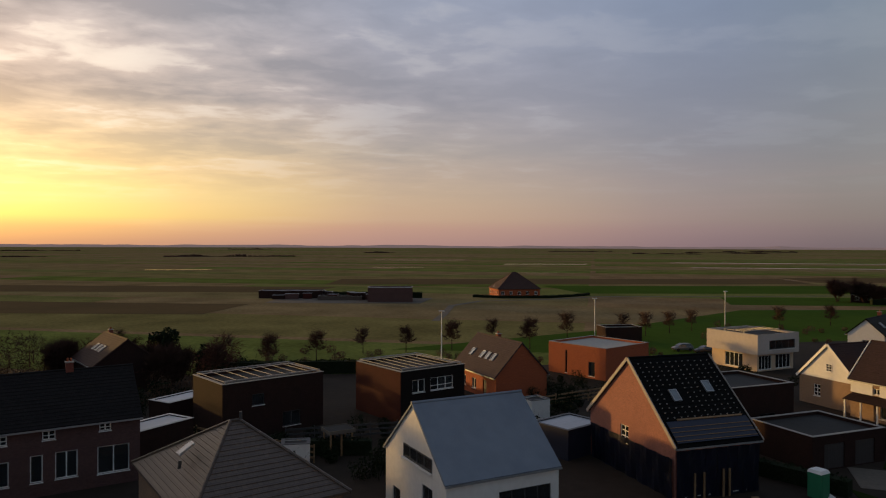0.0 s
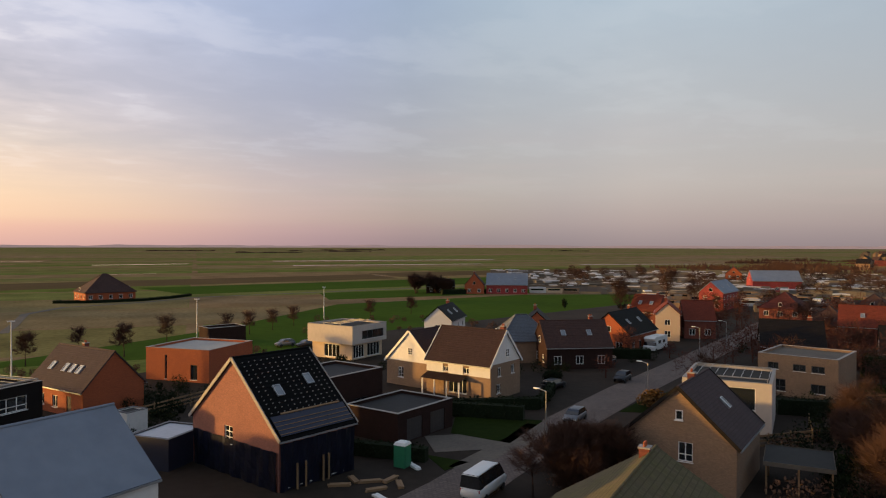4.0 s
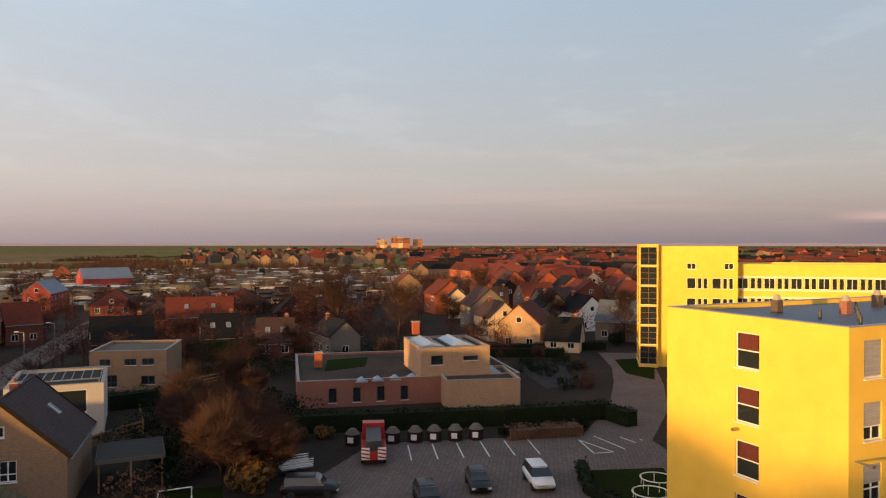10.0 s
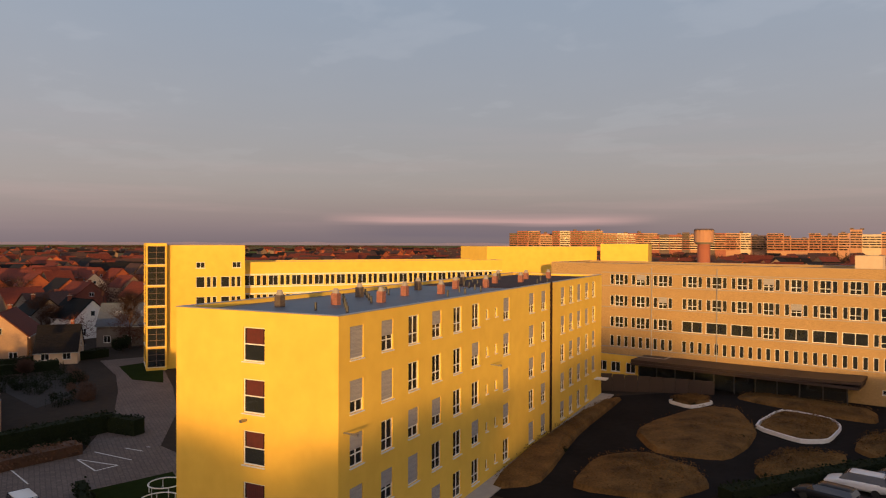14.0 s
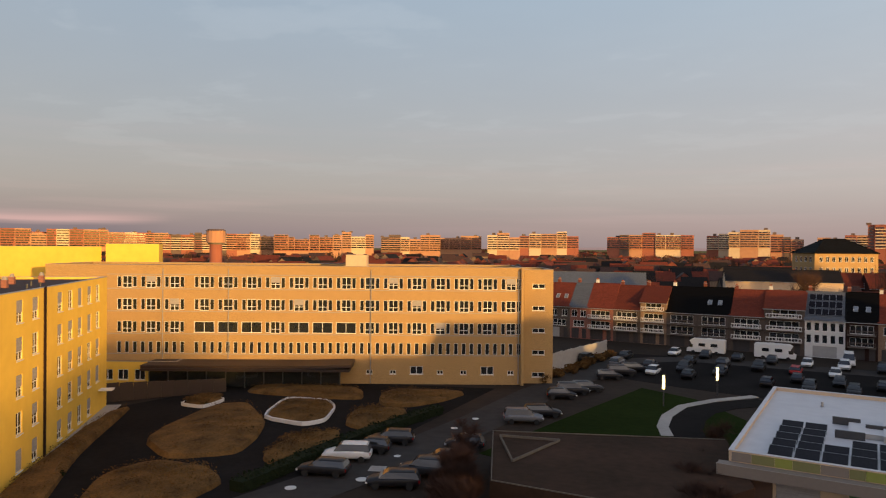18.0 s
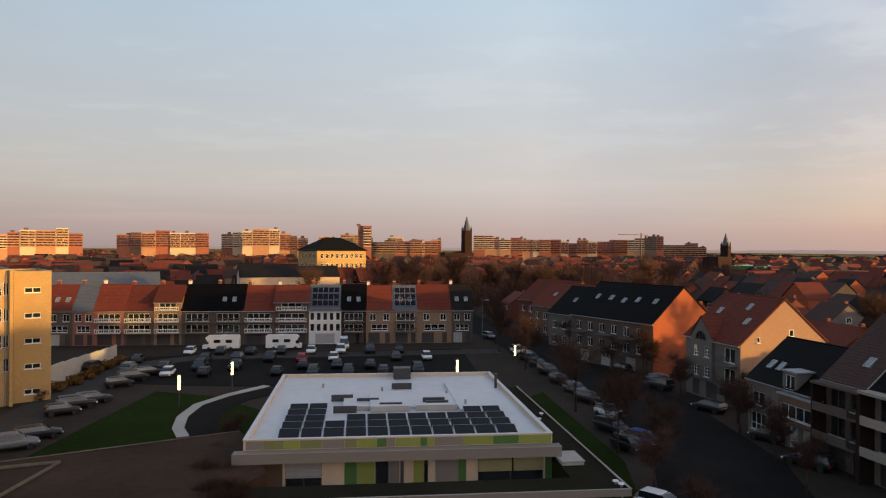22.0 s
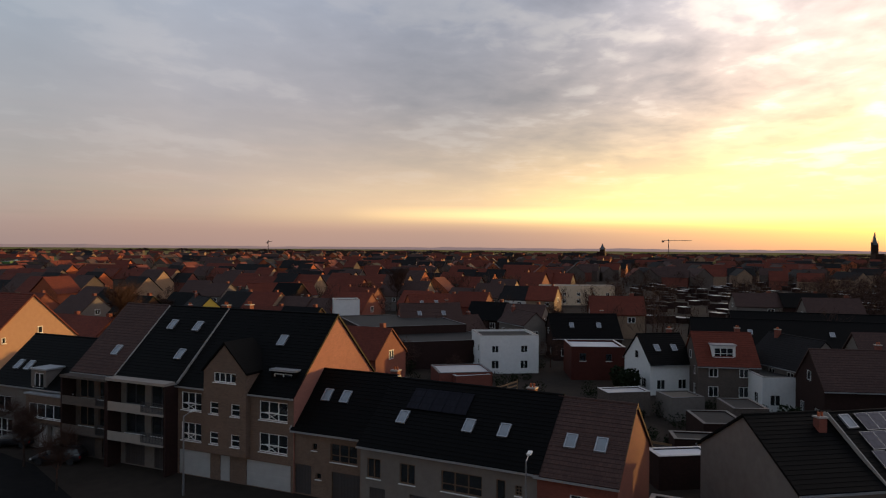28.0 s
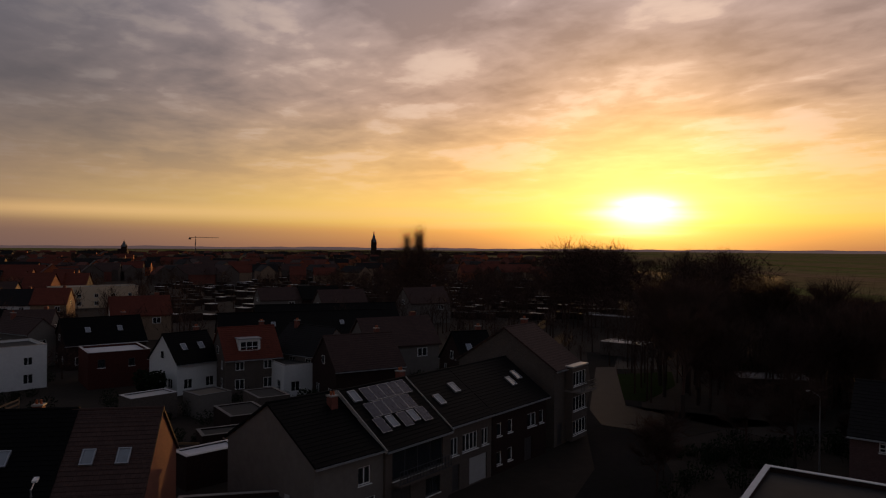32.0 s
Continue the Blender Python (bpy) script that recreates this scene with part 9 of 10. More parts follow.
for sy in (-1, 1):
    bm = bmesh.new()
    box(bm, -3.06, -3.0, sy * 0.75 - 0.38, sy * 0.75 + 0.38, 0.65, 1.75)
    pl_ = part("warning_panel", bm, M["frame_white"], tk)
    for k in range(3):
        bm = bmesh.new()
        q = [(-3.075, sy * 0.75 - 0.36, 0.72 + k * 0.34), (-3.075, sy * 0.75 + 0.36, 0.86 + k * 0.34), (-3.075, sy * 0.75 + 0.36, 1.0 + k * 0.34), (-3.075, sy * 0.75 - 0.36, 0.86 + k * 0.34)]
        quad(bm, *q[::-1])
        part("stripe", bm, M["paint_red"], pl_)
    for x in (-1.8, 2.0):
        bm = bmesh.new()
        tube(bm, (x, sy * 0.85, 0.48), (x, sy * 1.18, 0.48), 0.48, 0.48, 12)
        part("wheel", bm, M["tyre"], tk)

# ---- building site and street on the field side ----
tl = thing("portable_toilet", at(30.6, 57.3, 0.03, 30), "green portable toilet with a white roof on the site", "toilet")
bm = bmesh.new()
box(bm, -0.58, 0.58, -0.58, 0.58, 0.1, 2.1)
M["toilet_green"] = mat("toilet_green", (0.03, 0.22, 0.10), (0.02, 0.16, 0.08), 3, 0.5)
part("cabin", bm, M["toilet_green"], tl)
bm = bmesh.new()
prism(bm, [(-0.62, 2.1), (0.62, 2.1), (0.5, 2.35), (-0.5, 2.35)], 1.24, 1.0, 2.2)
part("roof", bm, M["frame_white"], tl)
bm = bmesh.new()
box(bm, -0.4, 0.4, -0.62, -0.583, 0.2, 1.95)
part("door", bm, M["toilet_green"], tl)
bm = bmesh.new()
box(bm, -0.5, 0.5, -0.55, 0.55, 0, 0.1)
part("skid", bm, M["frame_dark"], tl)
car("van", "white", 33.0, 47.6, 210)
for i in range(8):
    a_, d_ = rng.uniform(0, 360), rng.uniform(0, 6)
    t = thing("timber_stack", at(27 + d_ * math.cos(a_), 55 + d_ * math.sin(a_) * 0.7, 0.03, a_), "loose pale boards on the building site", "timber", "site clutter")
    for k in range(6):
        bm = bmesh.new()
        o = rng.uniform(-0.12, 0.12)
        box(bm, -0.9 + o, 0.9 + o, -0.25 + (k % 2) * 0.26, -0.01 + (k % 2) * 0.26, (k // 2) * 0.07, (k // 2) * 0.07 + 0.066)
        part("board", bm, M["wood" if i % 4 else "frame_white"], t)
for sh, pa, x, y, a in (("estate car", "black", 65.8, 77.5, 200), ("hatchback", "grey", 78.3, 76.5, 27), ("estate car", "black", 86.5, 88, 25), ("hatchback", "silver", 55.8, 62.0, 28), ("hatchback", "silver", 46.5, 137, 10), ("estate car", "grey", 50, 134, 10)):
    car(sh, pa, x, y, a)
motorhome(106.5, 95.5, 20)
street_lamp(70.0, 64.0, 5.2, 110)
street_lamp(47.5, 57.2, 5.2, 110)
strip("driveway", [(36.5, 62.5), (42, 60.5), (46, 58.5)], 6.0, 0.065, "gravel", "grey concrete drive in front of the garage")
flat_house("dark brick flat-roofed house beside the lane", 31.5, 78.5, 22, 11.5, 8, 5.6, "brick_dark", "bitumen", {"f": [(2, 0.6, 2.2, 2.0, "w2")]}, "frame_dark")
flat_house("low black garage block with a roof light", 36.5, 69.0, 22, 9.5, 7.5, 3.2, "brick_dark", "bitumen", {"f": [(-2, 0.1, 2.6, 2.3, "door"), (2, 0.1, 2.6, 2.3, "door")]}, name="garage", category="garage")

# ---- hospital court ----
def bed(pts, edge=True):
    cx, cy = sum(p[0] for p in pts) / len(pts), sum(p[1] for p in pts) / len(pts)
    t = thing("planting_bed", at(cx, cy, 0.05), "raised planting bed of dry brown ground cover", "planting bed", "beds of the hospital court")
    loc = [Vector((p[0] - cx, p[1] - cy, 0)) * 1.07 for p in pts]
    fine_ = []
    for a, b, c in zip(loc, loc[1:] + loc[:1], loc[2:] + loc[:2]):
        fine_ += [a.lerp(b, 0.5).lerp(b, 0.5), b.lerp(a.lerp(c, 0.5), 0.12), b.lerp(c, 0.25)]
    bm = bmesh.new()
    rings = []
    for k, (s, z) in enumerate(((1.0, 0.0), (0.96, 0.38), (0.75, 0.6), (0.4, 0.75), (0.1, 0.8))):
        rings.append([bm.verts.new((p.x * s, p.y * s, z + (noise.noise(p * s * 0.8) * 0.22 if k else 0))) for p in fine_])
    for r0, r1 in zip(rings, rings[1:]):
        for i in range(len(fine_)):
            j = (i + 1) % len(fine_)
            bm.faces.new((r0[i], r0[j], r1[j], r1[i]))
    bm.faces.new(rings[-1])
    part("planting", bm, M["dry_plant"], t)
    bm = bmesh.new()
    r_ = random.Random(int(cx * 10))
    lv = []
    for _ in range(2600):
        p, q = r_.choice(fine_), r_.choice(fine_)
        p = p.lerp(q, r_.random()) * r_.random() ** 0.4
        lv.append(Vector((p.x, p.y, 0.55 + 0.3 * (1 - min(1, p.length / 6)) + r_.uniform(-0.1, 0.25))))
    leafy(bm, lv, 0.08, r_)
    part("dry_leaves", bm, M["dry_plant"], t)
    for _ in range(3):
        p = r_.choice(fine_) * r_.uniform(0.2, 0.75)
        plant(0, cx + p.x, cy + p.y, 0.3, BUSHES)
    if edge:
        bm = bmesh.new()
        v0 = [[bm.verts.new((p.x * s, p.y * s, z)) for p in fine_] for s, z in ((1.0, 0.0), (1.0, 0.42), (1.05, 0.42), (1.05, 0.0))]
        for a, b in zip(v0, v0[1:] + v0[:1]):
            for i in range(len(fine_)):
                j = (i + 1) % len(fine_)
                bm.faces.new((a[i], a[j], b[j], b[i]))
        bmesh.ops.recalc_face_normals(bm, faces=bm.faces)
        part("edging", bm, M["plaster_white"], t)


bed([(58.8, -72.1), (55.4, -74.0), (48.6, -67.8), (45.5, -62.0), (43.9, -56.8), (48.8, -53.0), (55.5, -57.1)], False)
bed([(49.6, -69.5), (52.6, -78.6), (47.3, -79.3), (44.8, -76.9), (42.6, -71.0), (43.8, -68.6)])
bed([(60.1, -80.2), (61.4, -85.0), (47.4, -88.6), (44.2, -82.8), (48.6, -81.4)], False)
bed([(42.1, -84.7), (42.6, -89.6), (32.6, -92.0), (33.8, -86.1), (36.4, -81.4), (40.0, -81.0)], False)
bed([(39.4, -70.4), (41.4, -76.1), (40.1, -78.5), (36.0, -79.5), (34.0, -73.6), (35.4, -68.9)], False)
bed([(40.5, -56.5), (41.8, -62.0), (40.8, -65.0), (38.2, -67.0), (37.0, -62.8), (38.4, -55.1)], False)
bed([(45.2, -39.0), (50.0, -46.4), (49.0, -51.0), (43.1, -51.6), (39.5, -49.0), (39.5, -43.4)], False)
bed([(63.3, -70.8), (62.8, -75.0), (59.9, -75.0), (59.6, -70.6)])
bed([(49.0, -33.6), (57.2, -45.0), (66.6, -61.5), (67.6, -67.0), (57.3, -50.2), (47.6, -38.0)], False)
hedge([(37.0, -48), (36.0, -58), (35.0, -66), (32.0, -80)], 1.6, 1.0, label="low dark hedge round the court")
cn = thing("entrance_canopy", at(63.6, -85.2, 0, 202), "long dark brown canopy over the hospital entrance", "canopy")
M["canopy_brown"] = mat("canopy_brown", (0.035, 0.018, 0.014), (0.022, 0.012, 0.01), 2, 0.6, 0.1)
bm = bmesh.new()
box(bm, -14, 15, -4.6, 4.0, 2.75, 3.1)
part("canopy_roof", bm, M["canopy_brown"], cn)
bm = bmesh.new()
prism(bm, [(-14.05, 3.1), (9.0, 3.1), (15.2, 3.35), (15.2, 3.75), (9.0, 3.55), (-14.05, 3.5)], 8.7, 8.7, 9)
part("fascia", bm, M["canopy_brown"], cn)
for k in range(11):
    bm = bmesh.new()
    box(bm, -13.6 + k * 2.7, -13.45 + k * 2.7, -2.6, -2.45, 0, 2.75)
    part("mullion", bm, M["frame_dark"], cn)
    if k < 10:
        bm = bmesh.new()
        box(bm, -13.447 + k * 2.7, -10.903 + k * 2.7, -2.55, -2.5, 0.25, 2.7)
        part("pane", bm, M["glass"], cn)
flat_house("low yellow infill wing with white windows", 79.6, -80.6, 202, 13, 6, 3.5, "plaster_yellow", "bitumen", {"f": [(-3.4, 0.9, 1.5, 1.5, "w2"), (-1.2, 0.9, 1.5, 1.5, "w2"), (1.2, 0.9, 1.5, 1.5, "w2")]}, name="infill_wing", category="building")
ws = thing("screen_wall", at(0, 0), "dark timber screen wall in the court", "wall")
d_ = Vector((63.6 - 73.2, -80.0 + 68.2, 0))
for k in range(9):
    a_ = Vector((73.2, -68.2, 0)) + d_ * k / 9
    bm = bmesh.new()
    box(bm, 0.02, d_.length / 9 - 0.02, -0.06, 0.06, 0.05, 2.5 - k * 0.08)
    part("screen_panel", bm, M["canopy_brown"], ws, "", at(a_.x, a_.y, 0, math.degrees(math.atan2(d_.y, d_.x))))
gw = thing("garden_wall", at(0, 0), "long low pale concrete wall beside the lane", "wall")
d_ = Vector((20.8 - 26.9, -141.2 + 103.1, 0))
for k in range(8):
    a_ = Vector((26.9, -103.1, 0)) + d_ * k / 8
    bm = bmesh.new()
    box(bm, 0.01, d_.length / 8 - 0.01, -0.12, 0.12, 0, 3.4 - k * 0.17)
    part("wall_panel", bm, M["concrete"], gw, "", at(a_.x, a_.y, 0, math.degrees(math.atan2(d_.y, d_.x))))
for x, y, r in ((33.4, -50.4, 0.5), (28.9, -54.6, 0.55), (30.6, -68.8, 0.45), (29.0, -62.0, 0.35), (27.6, -74.0, 0.4), (26.8, -79.0, 0.4)):
    bm = bmesh.new()
    tube(bm, (x, y, 0.05), (x, y, 0.1), r, r, 16)
    tagged(part("manhole_cover", bm, M["paint_line"]), "pale round cover set in the lane", "cover")
for x, y, a in ((29.0, -57.8, 15), (24.6, -71.2, 12)):
    t = thing("inspection_cover", at(x, y, 0.06, a), "pale square cover in a dark frame in the lane", "cover")
    bm = bmesh.new()
    box(bm, -0.75, 0.75, -0.75, 0.75, 0.003, 0.03)
    part("frame", bm, M["concrete"], t)
    bm = bmesh.new()
    box(bm, -0.55, 0.55, -0.55, 0.55, 0.034, 0.05)
    part("lid", bm, M["coping"], t)
undergrowth_strip = [(26.6 - k * 0.9, -104.5 - k * 4.6) for k in range(7)]
for k, (x, y) in enumerate(undergrowth_strip):
    plant(3, x - 2.2, y, 0.8, BUSHES)
for i, (x, y) in enumerate(((31.4, -65.8), (32.0, -62.3), (32.8, -59.0), (32.7, -54.5), (23.8, -61.1), (24.3, -57.6), (25.6, -54.0), (23.8, -67.0), (21.1, -79.4), (19.8, -83.3), (19.8, -94.2), (18.9, -97.4), (17.5, -100.4), (15.9, -111.0), (14.6, -115.0), (13.0, -119.5))):
    car(("estate car", "hatchback", "off-roader")[i % 3], ("black", "black", "white", "black", "black", "grey", "black", "black", "silver", "black", "black", "black", "grey", "black", "black", "black")[i], x, y, 20 if i > 7 else 200 - (i % 2) * 8)
# rows of cars in the town car park
pal = ("black", "silver", "black", "white", "black", "black", "red", "grey", "white", "black")
for j, (x0, y0, n) in enumerate(((22, -126, 9), (18, -133, 10), (14, -118, 8), (14, -140.5, 8))):
    for i in range(n):
        x, y = x0 - i * 5.6 * 0.985 - j * 2, y0 + i * 5.6 * 0.172
        if rng.random() < 0.86:
            car(rng.choice(("hatchback", "estate car", "off-roader", "hatchback")), pal[rng.randrange(10)], x, y, 80 + rng.choice((0, 180)))
motorhome(2.5, -145.3, 172)
motorhome(-9.5, -143.4, 352)
car("van", "white", -21, -141, 262)
for x, y in ((6.7, -95.0), (0.3, -104.3), (-31.3, -98.5), (-45.5, -111.0)):
    light_column(x, y)
strip("path", [(3.0, -80), (3.6, -84), (3.3, -89.5), (2.2, -94), (-0.6, -98.5), (-6, -103)], 3.8, 0.09, "asphalt", "curved asphalt path with a pale kerb")
strip("path_kerb", [(5.2, -80), (6.0, -84), (5.9, -89.5), (4.4, -95.8), (0.6, -101.2), (-4.6, -106.2)], 1.3, 0.13, "concrete", "pale concrete kerb along the path")
for sh, pa, x, y, a in (("hatchback", "black", -47.2, -97.4, 280), ("hatchback", "silver", -46.4, -90.8, 281), ("estate car", "black", -45.2, -84.4, 282), ("hatchback", "white", -43.8, -76.6, 284), ("hatchback", "blue", -41.0, -64.8, 290), ("estate car", "silver", -62.0, -94.6, 100), ("estate car", "grey", -52, -120, 278), ("hatchback", "black", -53, -128, 278), ("estate car", "silver", -55, -150, 275), ("hatchback", "grey", -66.5, -150, 275)):
    car(sh, pa, x, y, a)
car("van", "white", -40.5, -33.5, 75)
street_lamp(-48.5, -37.5, 6.5, 180)
street_lamp(-42.0, -8.0, 7.6, 180)
street_lamp(-53.5, -150, 8.5, 180)
street_lamp(-49.9, 54.6, 7.0, 180)
for x, y, s in ((-38, -57, 0.9), (-44, -72, 0.9), (-57, -70, 0.8), (-49, -100, 0.9), (-60, -104, 0.8), (-52, -118, 0.9), (-64, -128, 0.9), (-46, -48, 0.7), (-47.5, 35, 1.0), (-52, 39, 0.7)):
    plant(1, x, y, s)
# sheds, walls and near roof on the sunset side
flat_house("small garden shed with a pale roof", -79.2, 77.6, 60, 9.5, 5.4, 2.5, "brick_dark", "zinc", name="shed", category="shed", para=0.05)
flat_house("flat-roofed house with a pale metal roof edge", -28.4, 33.0, 36.5, 10, 12, 6.6, "brick_dark", "bitumen", {"f": [(0, 3.6, 2.4, 1.4, "w2")]}, coping="plaster_white")
sheet("yard", [(-105.6, 65.2), (-104.8, 68.4), (-115.9, 76.3), (-110.5, 82.5), (-100.5, 75.6), (-103.2, 67.6), (-78.6, 53.0), (-72.1, 55.1), (-60.4, 58.8), (-59.2, 68.6), (-63.4, 67.4), (-65.2, 58.4), (-63.5, 50.3), (-70.9, 44.6), (-78.2, 47.4)], 0.075, "wet_asphalt", "wet asphalt road and yard that mirror the evening sky", thick=0.03)

# ---- gardens, yards and roof details ----
def undergrowth(zones, material, label, size, seed, name="garden_shrubs", per=150):
    """Low tangled shrubs of a garden, too many to count, in one mesh of leaves and twigs."""
    r_ = random.Random(seed)
    bm, n = bmesh.new(), 0
    for x0, x1, y0, y1, count, h0, h1 in zones:
        for _ in range(count):
            x, y = r_.uniform(x0, x1), r_.uniform(y0, y1)
            if on_road(x, y) or not free(x, y, 0.3):
                continue
            h = r_.uniform(h0, h1)
            rad = h * r_.uniform(0.45, 0.8)
            pts = []
            for _ in range(per):
                d = Vector((r_.gauss(0, 1), r_.gauss(0, 1), r_.gauss(0, 1))).normalized() * r_.uniform(0.55, 1.05)
                pts.append(Vector((x + d.x * rad, y + d.y * rad, max(0.06, h * 0.5 + d.z * h * 0.5))))
            leafy(bm, pts, size * (0.7 + 0.2 * h), r_)
            for _ in range(14):
                b = Vector((x + r_.gauss(0, rad * 0.4), y + r_.gauss(0, rad * 0.4), 0))
                tip = b + Vector((r_.gauss(0, rad * 0.5), r_.gauss(0, rad * 0.5), h * r_.uniform(0.8, 1.35)))
                w = Vector((0.03, 0.02, 0))
                bm.faces.new([bm.verts.new(b - w), bm.verts.new(b + w), bm.verts.new(tip)])
    tagged(part(name, bm, M[material]), label, "shrubs", kind="stuff")


OCC += [(-13, 41, 8), (2, 51, 6.5), (20.5, 64, 7), (-37, 59, 8), (-30, 62, 5), (-45, 55, 6), (-20.6, 79, 6.5), (-4, 87, 6.5), (8, 99, 6.5), (25, 114, 7), (32, 78, 7), (36, 69, 6), (31, 57, 2)]
undergrowth(((44, 62, 18, 34, 46, 1.2, 2.8), (58, 80, 26, 46, 60, 1.0, 3.0), (76, 96, 34, 52, 44, 0.8, 2.2), (60, 100, 84, 112, 50, 0.8, 2.6), (100, 132, 26, 60, 70, 1.0, 3.0), (74, 86, 54, 66, 26, 0.6, 1.6), (112, 140, 60, 88, 40, 0.8, 2.4)), "hedge", "dark evergreen shrubs in the gardens", 0.13, 61)
undergrowth(((38, 50, 40, 52, 40, 1.0, 2.4), (48, 62, 20, 32, 34, 1.5, 3.4), (62, 78, 28, 44, 44, 1.0, 2.6), (66, 76, 58, 66, 18, 0.7, 1.6), (84, 118, 36, 60, 44, 0.8, 2.4), (56, 90, 88, 116, 40, 1.0, 3.0), (126, 170, 0, 60, 60, 1.5, 4.0)), "rust_plant", "reddish brown leafless shrubs in the gardens", 0.12, 62)
undergrowth(((-34, 4, 60, 76, 60, 0.8, 2.4), (-8, 18, 70, 96, 56, 0.8, 2.2), (-62, -28, 84, 116, 70, 1.2, 3.6), (10, 40, 84, 112, 50, 0.8, 2.4), (-62, -44, 66, 84, 30, 1.0, 2.4), (36, 52, 96, 118, 34, 0.8, 2.2)), "hedge", "dark garden shrubs behind the field-side houses", 0.13, 63)
undergrowth(((-40, 50, 114, 134, 60, 0.7, 1.8), (-66, -30, 88, 118, 40, 1.5, 3.6), (50, 110, 134, 178, 46, 0.8, 2.0)), "rust_plant", "brown scrub along the edge of the fields", 0.12, 64)
undergrowth(((-100, -66, -30, 14, 90, 0.8, 2.2), (-120, -84, -60, -20, 70, 0.8, 2.4), (-110, -72, 12, 40, 60, 1.0, 2.6), (-112, -80, -100, -60, 60, 0.8, 2.4)), "hedge", "dark shrubs in the back yards", 0.12, 65)
undergrowth(((-58, -46, 46, 84, 60, 1.0, 2.6), (-58, -40, 30, 52, 40, 0.8, 2.2), (-98, -86, 82, 98, 40, 1.5, 3.6), (-74, -66, 74, 92, 30, 1.2, 2.6)), "hedge", "dark undergrowth at the edge of the wood", 0.14, 66)
undergrowth(((92, 110, -13, -6, 44, 0.6, 1.8), (100, 124, -10, -5, 24, 0.6, 1.6)), "rust_plant", "brown shrub bed beside the access road", 0.11, 68)
undergrowth(((-33, -22, -62, -36, 14, 0.5, 1.1), (108, 122, -30, -10, 40, 0.8, 2.4), (84, 130, -9, 4, 44, 0.8, 2.2)), "hedge", "low dark shrubs beside the lane", 0.11, 67)
sheet("lawn", [(63.5, 62.6), (69.4, 65.1), (79.3, 67.9), (68.8, 58.3)], 0.07, "grass", "green lawn beside the street")
sheet("lawn", [(34.3, 59.5), (36.6, 55.3), (33.4, 54.4)], 0.07, "grass", "small strip of green lawn")
sheet("lawn", [(107.5, 57.4), (110.3, 53.2), (101.1, 48.8), (98.5, 52.6)], 0.07, "grass", "bright back garden lawn patch")
sheet("lawn", [(69.1, 38.9), (70.9, 36.2), (62.2, 31.8), (60.6, 34.1)], 0.07, "grass", "rough garden lawn behind the house")
sheet("lawn", [(54, 30.5), (56, 26.5), (49, 23), (46, 28)], 0.07, "grass", "rough garden lawn with a goal")
sheet("lawn", [(-99, 64), (-98, 75), (-88, 68), (-80, 57), (-84, 53)], 0.07, "grass", "dark round lawn inside the turning road")
strip("driveway", [(34.8, 54.0), (39.5, 56.3), (45.2, 59.1), (51.0, 62.9)], 2.6, 0.07, "gravel", "grey gravel drive beside the street", 0.05)
hedge([(44.7, 72.1), (51.0, 65.6)], 1.4, 1.7)
hedge([(28.3, 63.5), (33.3, 57.7)], 1.2, 1.4)
hedge([(92.6, 93.2), (98.0, 89.1)], 1.4, 1.8)
hedge([(112.9, 59.9), (124.3, 43.1)], 2.0, 3.4, label="tall dark clipped conifer hedge")
hedge([(79.5, 52.1), (88.5, 43.0)], 1.4, 1.9)
hedge([(70.0, 60.0), (78.0, 64.0)], 0.8, 0.9)
hedge([(-14.9, 68.8), (-7.0, 68.9)], 1.2, 1.5)
hedge([(-38.5, 110.9), (-30, 111.2), (-12, 113)], 1.6, 2.0)
for x, y, k, s in ((75, 33.5, 1, 1.0), (76.5, 31.5, 1, 0.9), (78, 36, 2, 0.9), (73.5, 36.5, 0, 1.0), (68.6, 62.4, 3, 1.2), (63, 31.5, 3, 1.3), (55.5, 24, 3, 1.4), (70, 25, 3, 0.8), (71, 22.5, 3, 0.7), (-36, 111, 1, 1.1), (-50, 128, 1, 1.2)):
    plant(k, x, y, s, BUSHES)
flat_house("small brick garden shed with a pale roof", 73.7, 38.0, -57, 2.8, 3.3, 2.4, "brick_orange", "membrane", name="shed", category="shed")


M["tarp_dark"] = mat("tarp_dark", (0.014, 0.018, 0.04), (0.009, 0.012, 0.026), 1.5, 0.6, 0.2)


def carport(label, x, y, a, L, D, h, edge="gravel"):
    t = thing("carport", at(x, y, 0.03, a), label, "carport")
    bm = bmesh.new()
    box(bm, -L / 2, L / 2, -D / 2, D / 2, h - 0.28, h)
    part("roof", bm, M["bitumen"], t)
    for a_ in ((-L / 2 - 0.05, L / 2 + 0.05, -D / 2 - 0.05, -D / 2 - 0.003), (-L / 2 - 0.05, L / 2 + 0.05, D / 2 + 0.003, D / 2 + 0.05), (-L / 2 - 0.05, -L / 2 - 0.003, -D / 2, D / 2), (L / 2 + 0.003, L / 2 + 0.05, -D / 2, D / 2)):
        bm = bmesh.new()
        box(bm, *a_, h - 0.3, h + 0.06)
        part("fascia", bm, M[edge], t)
    for sx in (-1, 0, 1):
        for sy in (-1, 1):
            bm = bmesh.new()
            box(bm, sx * (L / 2 - 0.2) - 0.07, sx * (L / 2 - 0.2) + 0.07, sy * (D / 2 - 0.2) - 0.07, sy * (D / 2 - 0.2) + 0.07, 0, h - 0.28)
            part("post", bm, M["wood"], t)


carport("flat carport on posts with a white fascia", 56.4, 35.0, -58, 5.2, 5.6, 2.7)
